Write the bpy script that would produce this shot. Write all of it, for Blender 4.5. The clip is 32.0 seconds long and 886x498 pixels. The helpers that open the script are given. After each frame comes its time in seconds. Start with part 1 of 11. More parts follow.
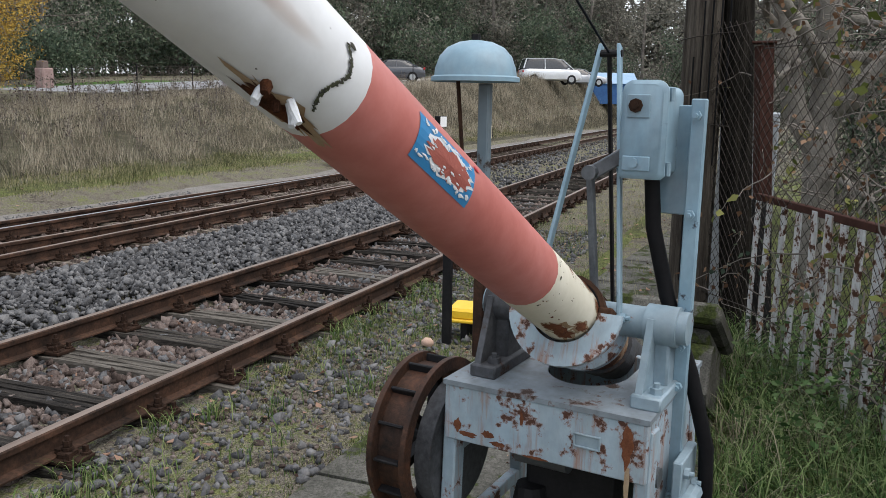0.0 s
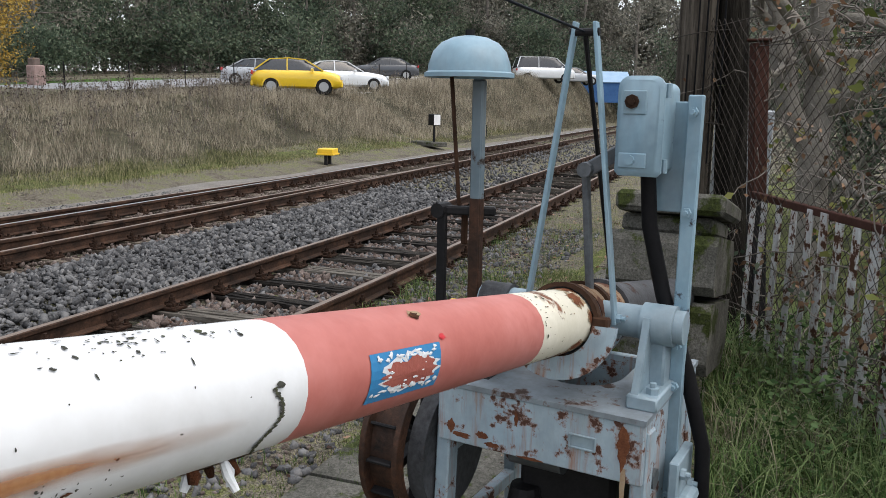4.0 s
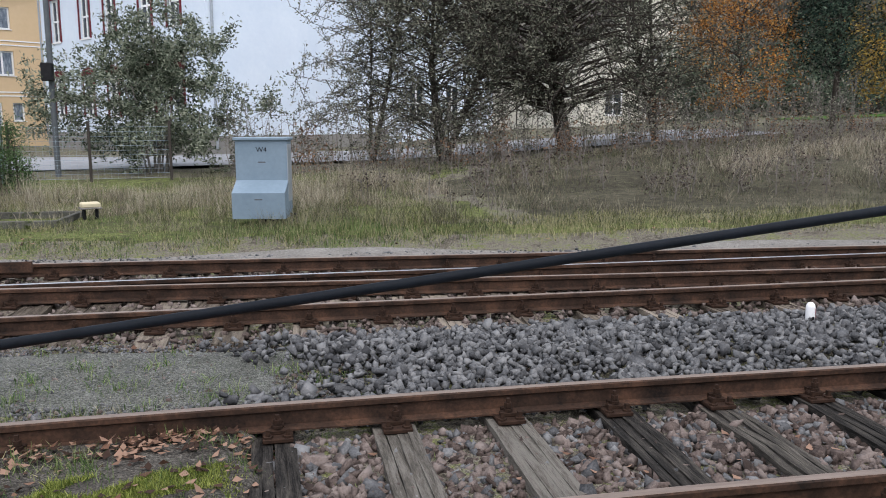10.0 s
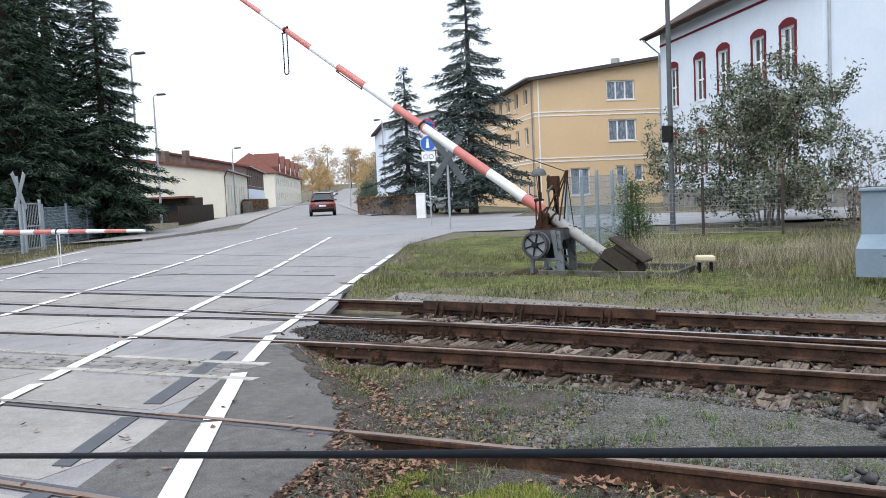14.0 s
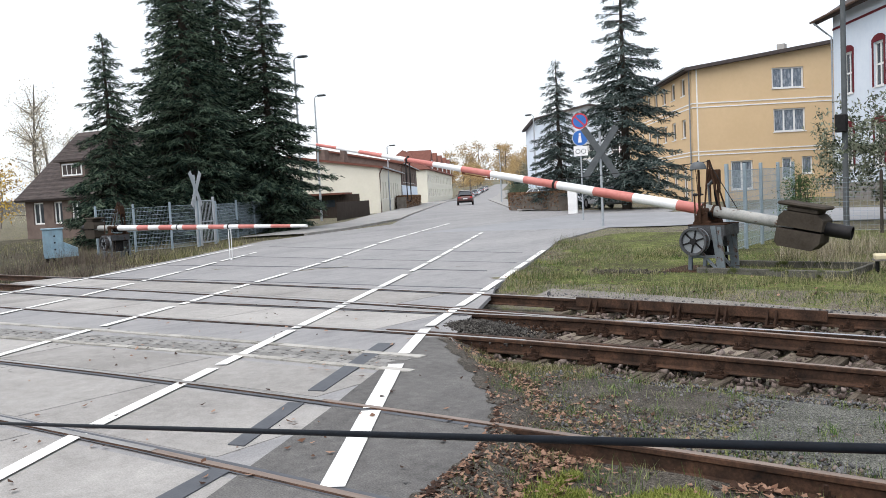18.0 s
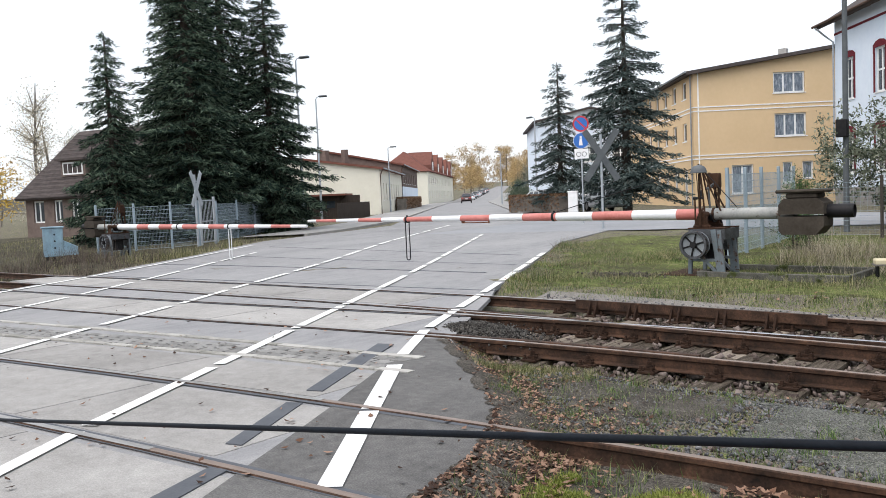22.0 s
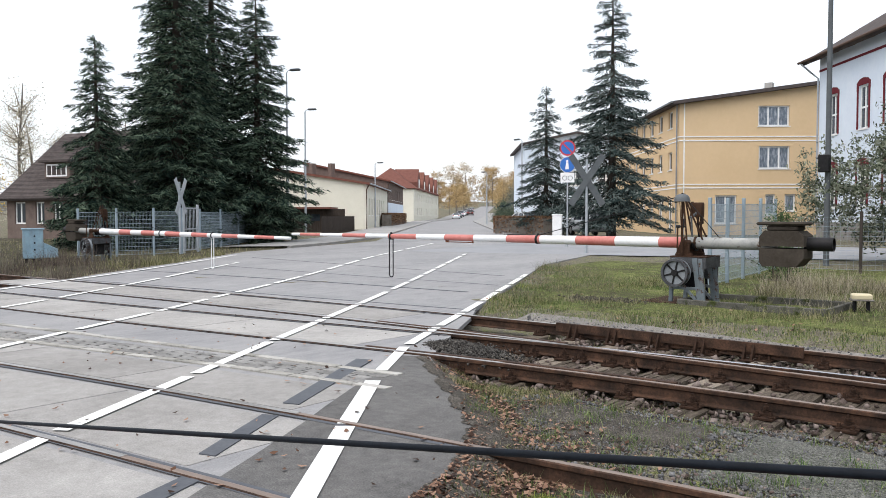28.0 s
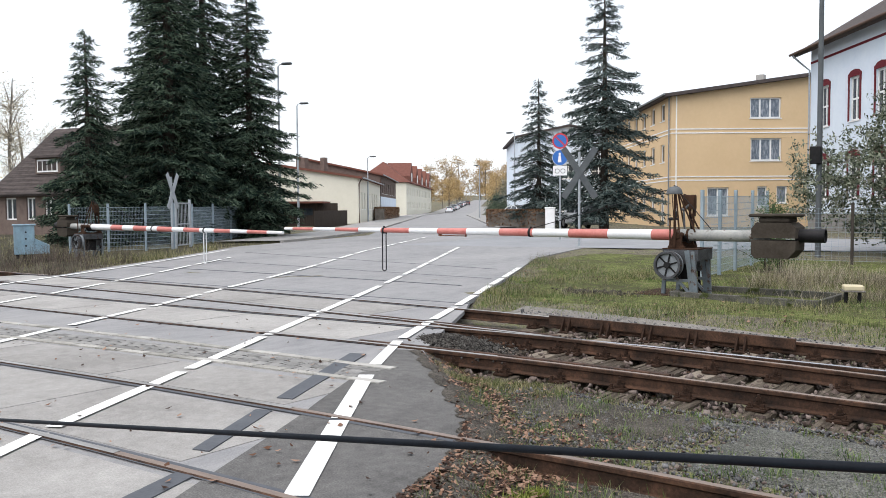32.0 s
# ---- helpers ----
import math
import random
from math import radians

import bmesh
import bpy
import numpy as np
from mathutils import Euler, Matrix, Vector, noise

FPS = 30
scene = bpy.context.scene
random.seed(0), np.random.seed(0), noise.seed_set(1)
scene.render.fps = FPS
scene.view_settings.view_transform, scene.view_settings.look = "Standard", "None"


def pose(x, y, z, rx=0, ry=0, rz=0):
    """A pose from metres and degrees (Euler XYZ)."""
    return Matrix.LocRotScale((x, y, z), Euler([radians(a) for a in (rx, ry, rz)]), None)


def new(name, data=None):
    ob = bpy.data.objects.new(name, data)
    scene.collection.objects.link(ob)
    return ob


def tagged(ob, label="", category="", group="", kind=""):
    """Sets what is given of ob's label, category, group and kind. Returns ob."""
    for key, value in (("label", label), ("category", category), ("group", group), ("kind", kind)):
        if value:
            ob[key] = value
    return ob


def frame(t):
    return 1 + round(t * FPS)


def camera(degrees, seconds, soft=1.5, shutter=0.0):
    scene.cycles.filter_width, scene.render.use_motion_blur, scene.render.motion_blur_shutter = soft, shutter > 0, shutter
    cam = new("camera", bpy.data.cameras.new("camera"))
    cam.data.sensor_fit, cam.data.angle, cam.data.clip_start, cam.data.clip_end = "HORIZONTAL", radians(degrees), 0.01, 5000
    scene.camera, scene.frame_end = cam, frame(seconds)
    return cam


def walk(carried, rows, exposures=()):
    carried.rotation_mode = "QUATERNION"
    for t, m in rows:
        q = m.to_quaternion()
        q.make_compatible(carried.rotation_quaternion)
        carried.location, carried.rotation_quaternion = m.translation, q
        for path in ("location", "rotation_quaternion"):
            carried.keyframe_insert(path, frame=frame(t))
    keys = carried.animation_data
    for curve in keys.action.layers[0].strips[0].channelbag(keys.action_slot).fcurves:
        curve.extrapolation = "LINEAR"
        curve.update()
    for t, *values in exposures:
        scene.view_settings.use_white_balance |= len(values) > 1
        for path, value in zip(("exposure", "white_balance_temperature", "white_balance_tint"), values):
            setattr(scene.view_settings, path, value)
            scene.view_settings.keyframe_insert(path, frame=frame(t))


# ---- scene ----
cam = camera(56.96, 32.0, soft=0.8, shutter=0.1)


def aim(x, y, z, yaw, pitch, roll):
    """Eye, then the turn to the left from +y, the tilt up and the lean, in degrees."""
    return pose(x, y, z) @ Euler((0, 0, radians(yaw))).to_matrix().to_4x4() @ Euler((radians(90 + pitch), 0, 0)).to_matrix().to_4x4() @ Euler((0, 0, radians(roll))).to_matrix().to_4x4()


PATH = (
    (0, 0.46, -0.151, 1.703, -69.369, -10.337, 0.977),
    (0.5, 0.458, -0.148, 1.704, -69.542, -10.285, 0.964),
    (1, 0.464, -0.147, 1.701, -69.44, -10.107, 0.968),
    (1.5, 0.465, -0.148, 1.702, -69.382, -10.003, 0.942),
    (2, 0.464, -0.149, 1.705, -69.47, -9.807, 0.839),
    (2.5, 0.471, -0.148, 1.701, -69.722, -9.878, 0.902),
    (4.5, 0.495, -0.136, 1.695, -69.804, -10.599, 1.158),
    (5, 0.495, -0.134, 1.694, -69.698, -10.722, 1.25),
    (5.5, 0.494, -0.133, 1.693, -68.842, -10.714, 1.227),
    (6, 0.494, -0.133, 1.69, -66.63, -10.6, 1),
    (6.5, 0.499, -0.15, 1.695, -62.05, -10.48, 0.55),
    (7, 0.529, -0.12, 1.697, -56.34, -10.57, 0.19),
    (7.5, 0.478, -0.115, 1.633, -49.2, -10.28, -0.9),
    (8, 0.43, -0.088, 1.624, -40.81, -10.37, -0.94),
    (8.5, 0.356, -0.046, 1.607, -32.53, -10.13, -0.93),
    (9, 0.31, -0.01, 1.603, -24.58, -9.78, -0.85),
    (9.5, 0.254, 0.003, 1.604, -17.43, -9.22, -0.47),
    (10, 0.209, 0.015, 1.6, -10.66, -8.81, -0.17),
    (10.5, 0.166, 0.023, 1.604, -4.12, -8.15, -0.22),
    (11, 0.135, 0.026, 1.6, 1.94, -7.03, -0.27),
    (11.5, 0.103, 0.014, 1.599, 7.88, -5.6, -0.46),
    (12, 0.089, 0.016, 1.596, 13.46, -4.64, -0.91),
    (12.5, 0.051, 0.025, 1.584, 18.42, -4.12, -1.26),
    (13, 0.05, 0.036, 1.591, 22.99, -4.02, -1.76),
    (13.5, 0.034, 0.03, 1.595, 26.82, -3.88, -2.23),
    (14, 0.011, 0.038, 1.599, 29.88, -4, -2.59),
    (14.5, -0.006, 0.04, 1.603, 32.35, -4.16, -2.76),
    (15, -0.014, 0.031, 1.602, 34.78, -4.3, -3.06),
    (15.5, -0.023, 0.021, 1.602, 37.02, -4.3, -3.31),
    (17.5, -0.011, 0.004, 1.603, 40.2, -3.84, -2.99),
    (18, -0.01, 0.004, 1.603, 40.4, -3.81, -2.93),
    (18.5, -0.018, 0.012, 1.599, 40.53, -3.83, -2.84),
    (19, -0.018, 0.008, 1.599, 40.56, -3.78, -2.74),
    (19.5, -0.016, 0.01, 1.6, 40.67, -3.76, -2.7),
    (20, -0.011, 0.007, 1.598, 40.67, -3.78, -2.67),
    (20.5, -0.014, 0.009, 1.599, 40.58, -3.74, -2.57),
    (21, -0.014, 0.009, 1.596, 40.53, -3.67, -2.54),
    (21.5, -0.013, 0.008, 1.595, 40.49, -3.67, -2.49),
    (22, -0.011, 0.009, 1.595, 40.4, -3.68, -2.46),
    (22.5, -0.004, 0.006, 1.598, 40.25, -3.71, -2.41),
    (23, -0.007, 0.002, 1.599, 40.23, -3.62, -2.29),
    (23.5, -0.006, 0.004, 1.599, 40.4, -3.54, -2.12),
    (24, -0.013, 0.001, 1.595, 40.41, -3.25, -1.78),
    (24.5, -0.013, 0.001, 1.598, 40.31, -2.87, -1.33),
    (25, -0.013, 0.002, 1.593, 40.08, -2.56, -0.95),
    (25.5, -0.003, -0.006, 1.599, 40.08, -2.51, -0.74),
    (27.5, -0.001, 0.001, 1.597, 39.39, -2.41, -0.09),
    (28, 0.001, -0.004, 1.595, 39.2, -2.44, -0.06),
    (28.5, 0.003, -0.009, 1.597, 39.14, -2.52, -0.12),
    (29, -0.001, 0.001, 1.596, 39.13, -2.67, -0.19),
    (29.5, -0.004, -0.005, 1.597, 38.97, -2.78, -0.26),
    (30, 0, -0.002, 1.596, 38.94, -2.9, -0.34),
    (30.5, -0.002, 0.003, 1.595, 38.83, -2.88, -0.39),
    (31, -0.004, -0.002, 1.596, 38.69, -2.88, -0.37),
    (31.5, 0.002, -0.002, 1.596, 38.71, -2.87, -0.38),
    (32, 0, 0, 1.596, 38.72, -2.89, -0.37),
)
EXPOSURE = ((0, 0.3, 6350, 10), (5.5, 0.33, 6450, 10), (7, 0.38, 6350, 10), (9, 0.4, 6250, 12), (12, 0.52, 5950, 10), (15, 0.48, 6200, 10), (18, 0.47, 6400, 10), (32, 0.47, 6400, 10))
walk(cam, [(t, aim(*row)) for t, *row in PATH], EXPOSURE)

# ---- daylight: a bright overcast sky and a broad, weak sun ----
SUN_HEIGHT, SUN_TURN = 62.0, 200.0
world = bpy.data.worlds.new("overcast")
scene.world = world
world.use_nodes = True
wt = world.node_tree
wt.nodes.clear()
sky = wt.nodes.new("ShaderNodeTexSky")
sky.sky_type, sky.sun_disc = "NISHITA", False
sky.sun_elevation, sky.sun_rotation, sky.dust_density = radians(SUN_HEIGHT), radians(SUN_TURN), 5.0
bg_blue, bg_cloud = wt.nodes.new("ShaderNodeBackground"), wt.nodes.new("ShaderNodeBackground")
bg_blue.inputs["Strength"].default_value = 0.07
bg_cloud.inputs["Color"].default_value = (0.93, 0.965, 1.0, 1)
bg_cloud.inputs["Strength"].default_value = 0.74
both, wout = wt.nodes.new("ShaderNodeAddShader"), wt.nodes.new("ShaderNodeOutputWorld")
wt.links.new(sky.outputs[0], bg_blue.inputs["Color"])
wt.links.new(bg_blue.outputs[0], both.inputs[0])
wt.links.new(bg_cloud.outputs[0], both.inputs[1])
wt.links.new(both.outputs[0], wout.inputs["Surface"])
sun_data = bpy.data.lights.new("sun", "SUN")
sun_data.energy, sun_data.angle, sun_data.color = 1.5, radians(75), (1.0, 0.97, 0.93)
sun = new("sun", sun_data)
sun.matrix_world = pose(0, 0, 40, 90 - SUN_HEIGHT, 0, SUN_TURN - 180)

# ---- building blocks ----
TAU = 2 * math.pi
rng = np.random.default_rng(7)


class Geo:
    """Vertices and faces of one mesh, gathered piece by piece."""

    def __init__(self):
        self.v, self.f = [], []

    def add(self, verts, faces, m=None):
        n = len(self.v)
        self.v += [tuple(m @ Vector(p)) if m else tuple(p) for p in verts]
        self.f += [tuple(i + n for i in face) for face in faces]
        return self

    def box(self, c, s, ch=0.0, m=None):
        """A box about c of size s, its edges chamfered by ch."""
        hx, hy, hz = s[0] / 2, s[1] / 2, s[2] / 2
        if ch <= 0:
            vs = [(c[0] + a * hx, c[1] + b * hy, c[2] + d * hz) for a in (-1, 1) for b in (-1, 1) for d in (-1, 1)]
            return self.add(vs, [(0, 1, 3, 2), (4, 6, 7, 5), (0, 4, 5, 1), (2, 3, 7, 6), (0, 2, 6, 4), (1, 5, 7, 3)], m)
        ch = min(ch, 0.49 * min(s))
        bm = bmesh.new()
        bmesh.ops.create_cube(bm, size=1)
        for vert in bm.verts:
            vert.co = (vert.co.x * s[0], vert.co.y * s[1], vert.co.z * s[2])
        bmesh.ops.bevel(bm, geom=bm.edges[:], offset=ch, segments=1, affect="EDGES")
        bm.verts.index_update()
        vs = [(v.co.x + c[0], v.co.y + c[1], v.co.z + c[2]) for v in bm.verts]
        fs = [[v.index for v in face.verts] for face in bm.faces]
        bm.free()
        return self.add(vs, fs, m)

    def rod(self, a, b, r, r2=None, n=12, caps=True, m=None):
        a, b = Vector(a), Vector(b)
        r2 = r if r2 is None else r2
        q = (b - a).to_track_quat("Z", "Y").to_matrix()
        vs = []
        for p, rad in ((a, r), (b, r2)):
            vs += [p + q @ Vector((rad * math.cos(TAU * k / n), rad * math.sin(TAU * k / n), 0)) for k in range(n)]
        fs = [(k, (k + 1) % n, n + (k + 1) % n, n + k) for k in range(n)]
        if caps:
            fs += [tuple(range(n - 1, -1, -1)), tuple(range(n, 2 * n))]
        return self.add(vs, fs, m)

    def bar(self, a, b, w, d, up=(0, 0, 1), ch=0.0):
        """A flat bar from a to b, w wide across and d thick along up."""
        a, b, up = Vector(a), Vector(b), Vector(up)
        x = (b - a).normalized()
        y = up.cross(x).normalized()
        z = x.cross(y)
        m = Matrix((x, y, z)).transposed().to_4x4()
        m.translation = (a + b) / 2
        return self.box((0, 0, 0), ((b - a).length, w, d), ch, m)

    def tube(self, pts, r, n=8, caps=True):
        pts = [Vector(p) for p in pts]
        vs, fs = [], []
        up = Vector((0, 0, 1))
        for i, p in enumerate(pts):
            t = (pts[min(i + 1, len(pts) - 1)] - pts[max(i - 1, 0)]).normalized()
            side = t.cross(up)
            side = side.normalized() if side.length > 0.05 else Vector((1, 0, 0))
            over = side.cross(t)
            rad = r[i] if isinstance(r, (list, tuple)) else r
            vs += [p + rad * (math.cos(TAU * k / n) * side + math.sin(TAU * k / n) * over) for k in range(n)]
        for i in range(len(pts) - 1):
            fs += [(i * n + k, i * n + (k + 1) % n, (i + 1) * n + (k + 1) % n, (i + 1) * n + k) for k in range(n)]
        if caps:
            fs += [tuple(range(n - 1, -1, -1)), tuple(range((len(pts) - 1) * n, len(pts) * n))]
        return self.add(vs, fs)

    def turn(self, profile, n=24, m=None, a0=0.0, a1=TAU):
        """Rows of (radius, height) turned about the z axis."""
        full = abs(a1 - a0 - TAU) < 1e-6
        cols = n if full else n + 1
        vs = [(r * math.cos(a0 + (a1 - a0) * k / n), r * math.sin(a0 + (a1 - a0) * k / n), z) for r, z in profile for k in range(cols)]
        fs = []
        for i in range(len(profile) - 1):
            for k in range(n):
                j = (k + 1) % cols
                fs.append((i * cols + k, i * cols + j, (i + 1) * cols + j, (i + 1) * cols + k))
        return self.add(vs, fs, m)

    def sheet(self, outline, z0, z1, m=None):
        """A flat outline (x, y) extruded from z0 to z1."""
        n = len(outline)
        vs = [(x, y, z0) for x, y in outline] + [(x, y, z1) for x, y in outline]
        fs = [tuple(range(n - 1, -1, -1)), tuple(range(n, 2 * n))]
        fs += [(k, (k + 1) % n, n + (k + 1) % n, n + k) for k in range(n)]
        return self.add(vs, fs, m)

    def sweep(self, profile, pts):
        """A closed profile (across, up) carried along level points."""
        pts = [Vector(p) for p in pts]
        n = len(profile)
        vs, fs = [], []
        for i, p in enumerate(pts):
            t = pts[min(i + 1, len(pts) - 1)] - pts[max(i - 1, 0)]
            t.z = 0
            t.normalize()
            side = Vector((-t.y, t.x, 0))
            vs += [p + side * a + Vector((0, 0, b)) for a, b in profile]
        for i in range(len(pts) - 1):
            fs += [(i * n + k, (i + 1) * n + k, (i + 1) * n + (k + 1) % n, i * n + (k + 1) % n) for k in range(n)]
        fs += [tuple(range(n)), tuple(range(len(pts) * n - 1, (len(pts) - 1) * n - 1, -1))]
        return self.add(vs, fs)

    def mesh(self, name, material, smooth=False, angle=40):
        me = bpy.data.meshes.new(name)
        me.from_pydata(self.v, [], self.f)
        me.update()
        for mt in material if isinstance(material, (list, tuple)) else (material,):
            me.materials.append(mt)
        bm = bmesh.new()
        bm.from_mesh(me)
        bmesh.ops.recalc_face_normals(bm, faces=bm.faces)
        if smooth:
            lim = radians(angle)
            for face in bm.faces:
                face.smooth = True
            for e in bm.edges:
                if len(e.link_faces) == 2 and e.calc_face_angle(0) > lim:
                    e.smooth = False
        bm.to_mesh(me)
        bm.free()
        return me


def mesh_np(name, verts, faces, material, smooth=False):
    """A mesh from an array of points and an array of equal-sided faces."""
    verts, faces = np.asarray(verts, np.float32).reshape(-1, 3), np.asarray(faces, np.int32)
    me = bpy.data.meshes.new(name)
    n, k = faces.shape
    me.vertices.add(len(verts))
    me.vertices.foreach_set("co", verts.ravel())
    me.loops.add(n * k)
    me.loops.foreach_set("vertex_index", faces.ravel())
    me.polygons.add(n)
    me.polygons.foreach_set("loop_start", np.arange(0, n * k, k, dtype=np.int32))
    me.polygons.foreach_set("loop_total", np.full(n, k, np.int32))
    if smooth:
        me.polygons.foreach_set("use_smooth", np.ones(n, bool))
    me.materials.append(material)
    me.update(calc_edges=True)
    me.validate()
    return me


def part(name, geo, material, parent, label="", smooth=False, at=None):
    """ONE mesh object under a thing or a part."""
    me = geo.mesh(name, material, smooth) if isinstance(geo, Geo) else geo
    ob = new(name, me)
    ob.parent = parent
    if at is not None:
        ob.matrix_basis = at
    return tagged(ob, label)


def thing(name, label, category, at=None, group="", kind=""):
    ob = tagged(new(name), label, category, group, kind)
    ob.empty_display_size = 0.2
    if at is not None:
        ob.matrix_basis = at
    return ob


def solid(name, geo, material, label, category, at=None, group="", kind="", smooth=False):
    """A thing that is one mesh."""
    me = geo.mesh(name, material, smooth) if isinstance(geo, Geo) else geo
    ob = tagged(new(name, me), label, category, group, kind)
    if at is not None:
        ob.matrix_basis = at
    return ob


# ---- materials ----
def mat(name, colours, rough=0.7, metal=0.0, scale=6.0, detail=6.0, bump=0.0, bump_scale=None, rust=None, rust_at=0.62, rust_scale=3.0, vary=0.0, island=0.0, fine=0.35, stretch=None, spec=None, grain=0.0):
    """A surface whose colours are spread by noise at two scales; rust: a second colour in patches with their own relief."""
    m = bpy.data.materials.new(name)
    m.use_nodes = True
    nt = m.node_tree
    n, ln = nt.nodes, nt.links
    b = n["Principled BSDF"]
    b.inputs["Roughness"].default_value, b.inputs["Metallic"].default_value = rough, metal
    b.inputs["Specular IOR Level"].default_value = spec if spec is not None else (0.5 if rough < 0.6 else 0.25 if rough < 0.8 else 0.08)
    tc = n.new("ShaderNodeTexCoord")
    vec = tc.outputs["Object"]
    if stretch:
        mp = n.new("ShaderNodeMapping")
        mp.inputs["Scale"].default_value = stretch
        ln.new(vec, mp.inputs["Vector"])
        vec = mp.outputs[0]

    def noise_at(s, d=detail, r=0.6):
        t = n.new("ShaderNodeTexNoise")
        t.inputs["Scale"].default_value, t.inputs["Detail"].default_value, t.inputs["Roughness"].default_value = s, d, r
        ln.new(vec, t.inputs["Vector"])
        return t.outputs["Fac"]

    def math_node(op, a, c=None):
        t = n.new("ShaderNodeMath")
        t.operation = op
        for sock, val in zip(t.inputs, (a, c)):
            if val is None:
                continue
            if isinstance(val, (int, float)):
                sock.default_value = val
            else:
                ln.new(val, sock)
        return t.outputs[0]

    big, small = noise_at(scale), noise_at(scale * 9, 3)
    fac = math_node("ADD", math_node("MULTIPLY", big, 1 - fine), math_node("MULTIPLY", small, fine))
    if island:
        gi = n.new("ShaderNodeNewGeometry")
        off = math_node("MULTIPLY", math_node("SUBTRACT", gi.outputs["Random Per Island"], 0.5), island)
        fac = math_node("ADD", fac, off)
    if vary:
        oi = n.new("ShaderNodeObjectInfo")
        fac = math_node("ADD", fac, math_node("MULTIPLY", math_node("SUBTRACT", oi.outputs["Random"], 0.5), vary))
    ramp = n.new("ShaderNodeValToRGB")
    els = ramp.color_ramp.elements
    cols = list(colours)
    lo, hi = 0.33, 0.67
    if len(cols) == 1:
        cols = cols * 2
    while len(els) < len(cols):
        els.new(0.5)
    for k, c in enumerate(cols):
        els[k].position = lo + (hi - lo) * k / (len(cols) - 1)
        els[k].color = (*c, 1)
    ln.new(fac, ramp.inputs[0])
    out = ramp.outputs[0]
    height = small
    if rust:
        mask = n.new("ShaderNodeMapRange")
        mask.inputs["From Min"].default_value, mask.inputs["From Max"].default_value = rust_at, rust_at + 0.05
        ln.new(noise_at(rust_scale, 8, 0.65), mask.inputs["Value"])
        rr = n.new("ShaderNodeValToRGB")
        rr.color_ramp.elements[0].color = (*[c * 0.45 for c in rust], 1)
        rr.color_ramp.elements[1].color = (*rust, 1)
        rr.color_ramp.elements[0].position, rr.color_ramp.elements[1].position = 0.35, 0.65
        ln.new(noise_at(rust_scale * 8, 4), rr.inputs[0])
        mix = n.new("ShaderNodeMixRGB")
        ln.new(mask.outputs[0], mix.inputs[0])
        ln.new(out, mix.inputs[1])
        ln.new(rr.outputs[0], mix.inputs[2])
        out = mix.outputs[0]
        ro = n.new("ShaderNodeMapRange")
        ro.inputs["To Min"].default_value, ro.inputs["To Max"].default_value = rough, 0.9
        ln.new(mask.outputs[0], ro.inputs["Value"])
        ln.new(ro.outputs[0], b.inputs["Roughness"])
    if grain:
        specks = n.new("ShaderNodeMapRange")
        specks.inputs["From Min"].default_value, specks.inputs["From Max"].default_value = 0.36, 0.64
        specks.inputs["To Min"].default_value, specks.inputs["To Max"].default_value = 1 - grain, 1 + 0.6 * grain
        t = n.new("ShaderNodeTexNoise")
        t.inputs["Scale"].default_value, t.inputs["Detail"].default_value, t.inputs["Roughness"].default_value = 85.0, 4, 0.7
        ln.new(tc.outputs["Object"], t.inputs["Vector"])
        ln.new(t.outputs["Fac"], specks.inputs["Value"])
        dapple = n.new("ShaderNodeVectorMath")
        dapple.operation = "SCALE"
        ln.new(out, dapple.inputs[0])
        ln.new(specks.outputs[0], dapple.inputs["Scale"])
        out = dapple.outputs[0]
    ln.new(out, b.inputs["Base Color"])
    if bump:
        bp = n.new("ShaderNodeBump")
        bp.inputs["Strength"].default_value, bp.inputs["Distance"].default_value = 1.0, bump
        ln.new(noise_at(bump_scale or scale * 5, 5) if bump_scale else height, bp.inputs["Height"])
        ln.new(bp.outputs[0], b.inputs["Normal"])
    return m


def leaf_mat(name, colours, island=0.7, rough=0.55, glow=0.25):
    """Leaves and blades: thin, a little light passes through them."""
    m = mat(name, colours, rough, scale=0.6, island=island, fine=0.2, spec=0.06)
    m.node_tree.nodes["Principled BSDF"].inputs["Subsurface Weight"].default_value = 0.0
    nt = m.node_tree
    tr, mx = nt.nodes.new("ShaderNodeBsdfTranslucent"), nt.nodes.new("ShaderNodeMixShader")
    b = nt.nodes["Principled BSDF"]
    mx.inputs[0].default_value = glow
    nt.links.new(b.inputs["Base Color"].links[0].from_socket, tr.inputs["Color"])
    nt.links.new(b.outputs[0], mx.inputs[1])
    nt.links.new(tr.outputs[0], mx.inputs[2])
    nt.links.new(mx.outputs[0], nt.nodes["Material Output"].inputs["Surface"])
    return m


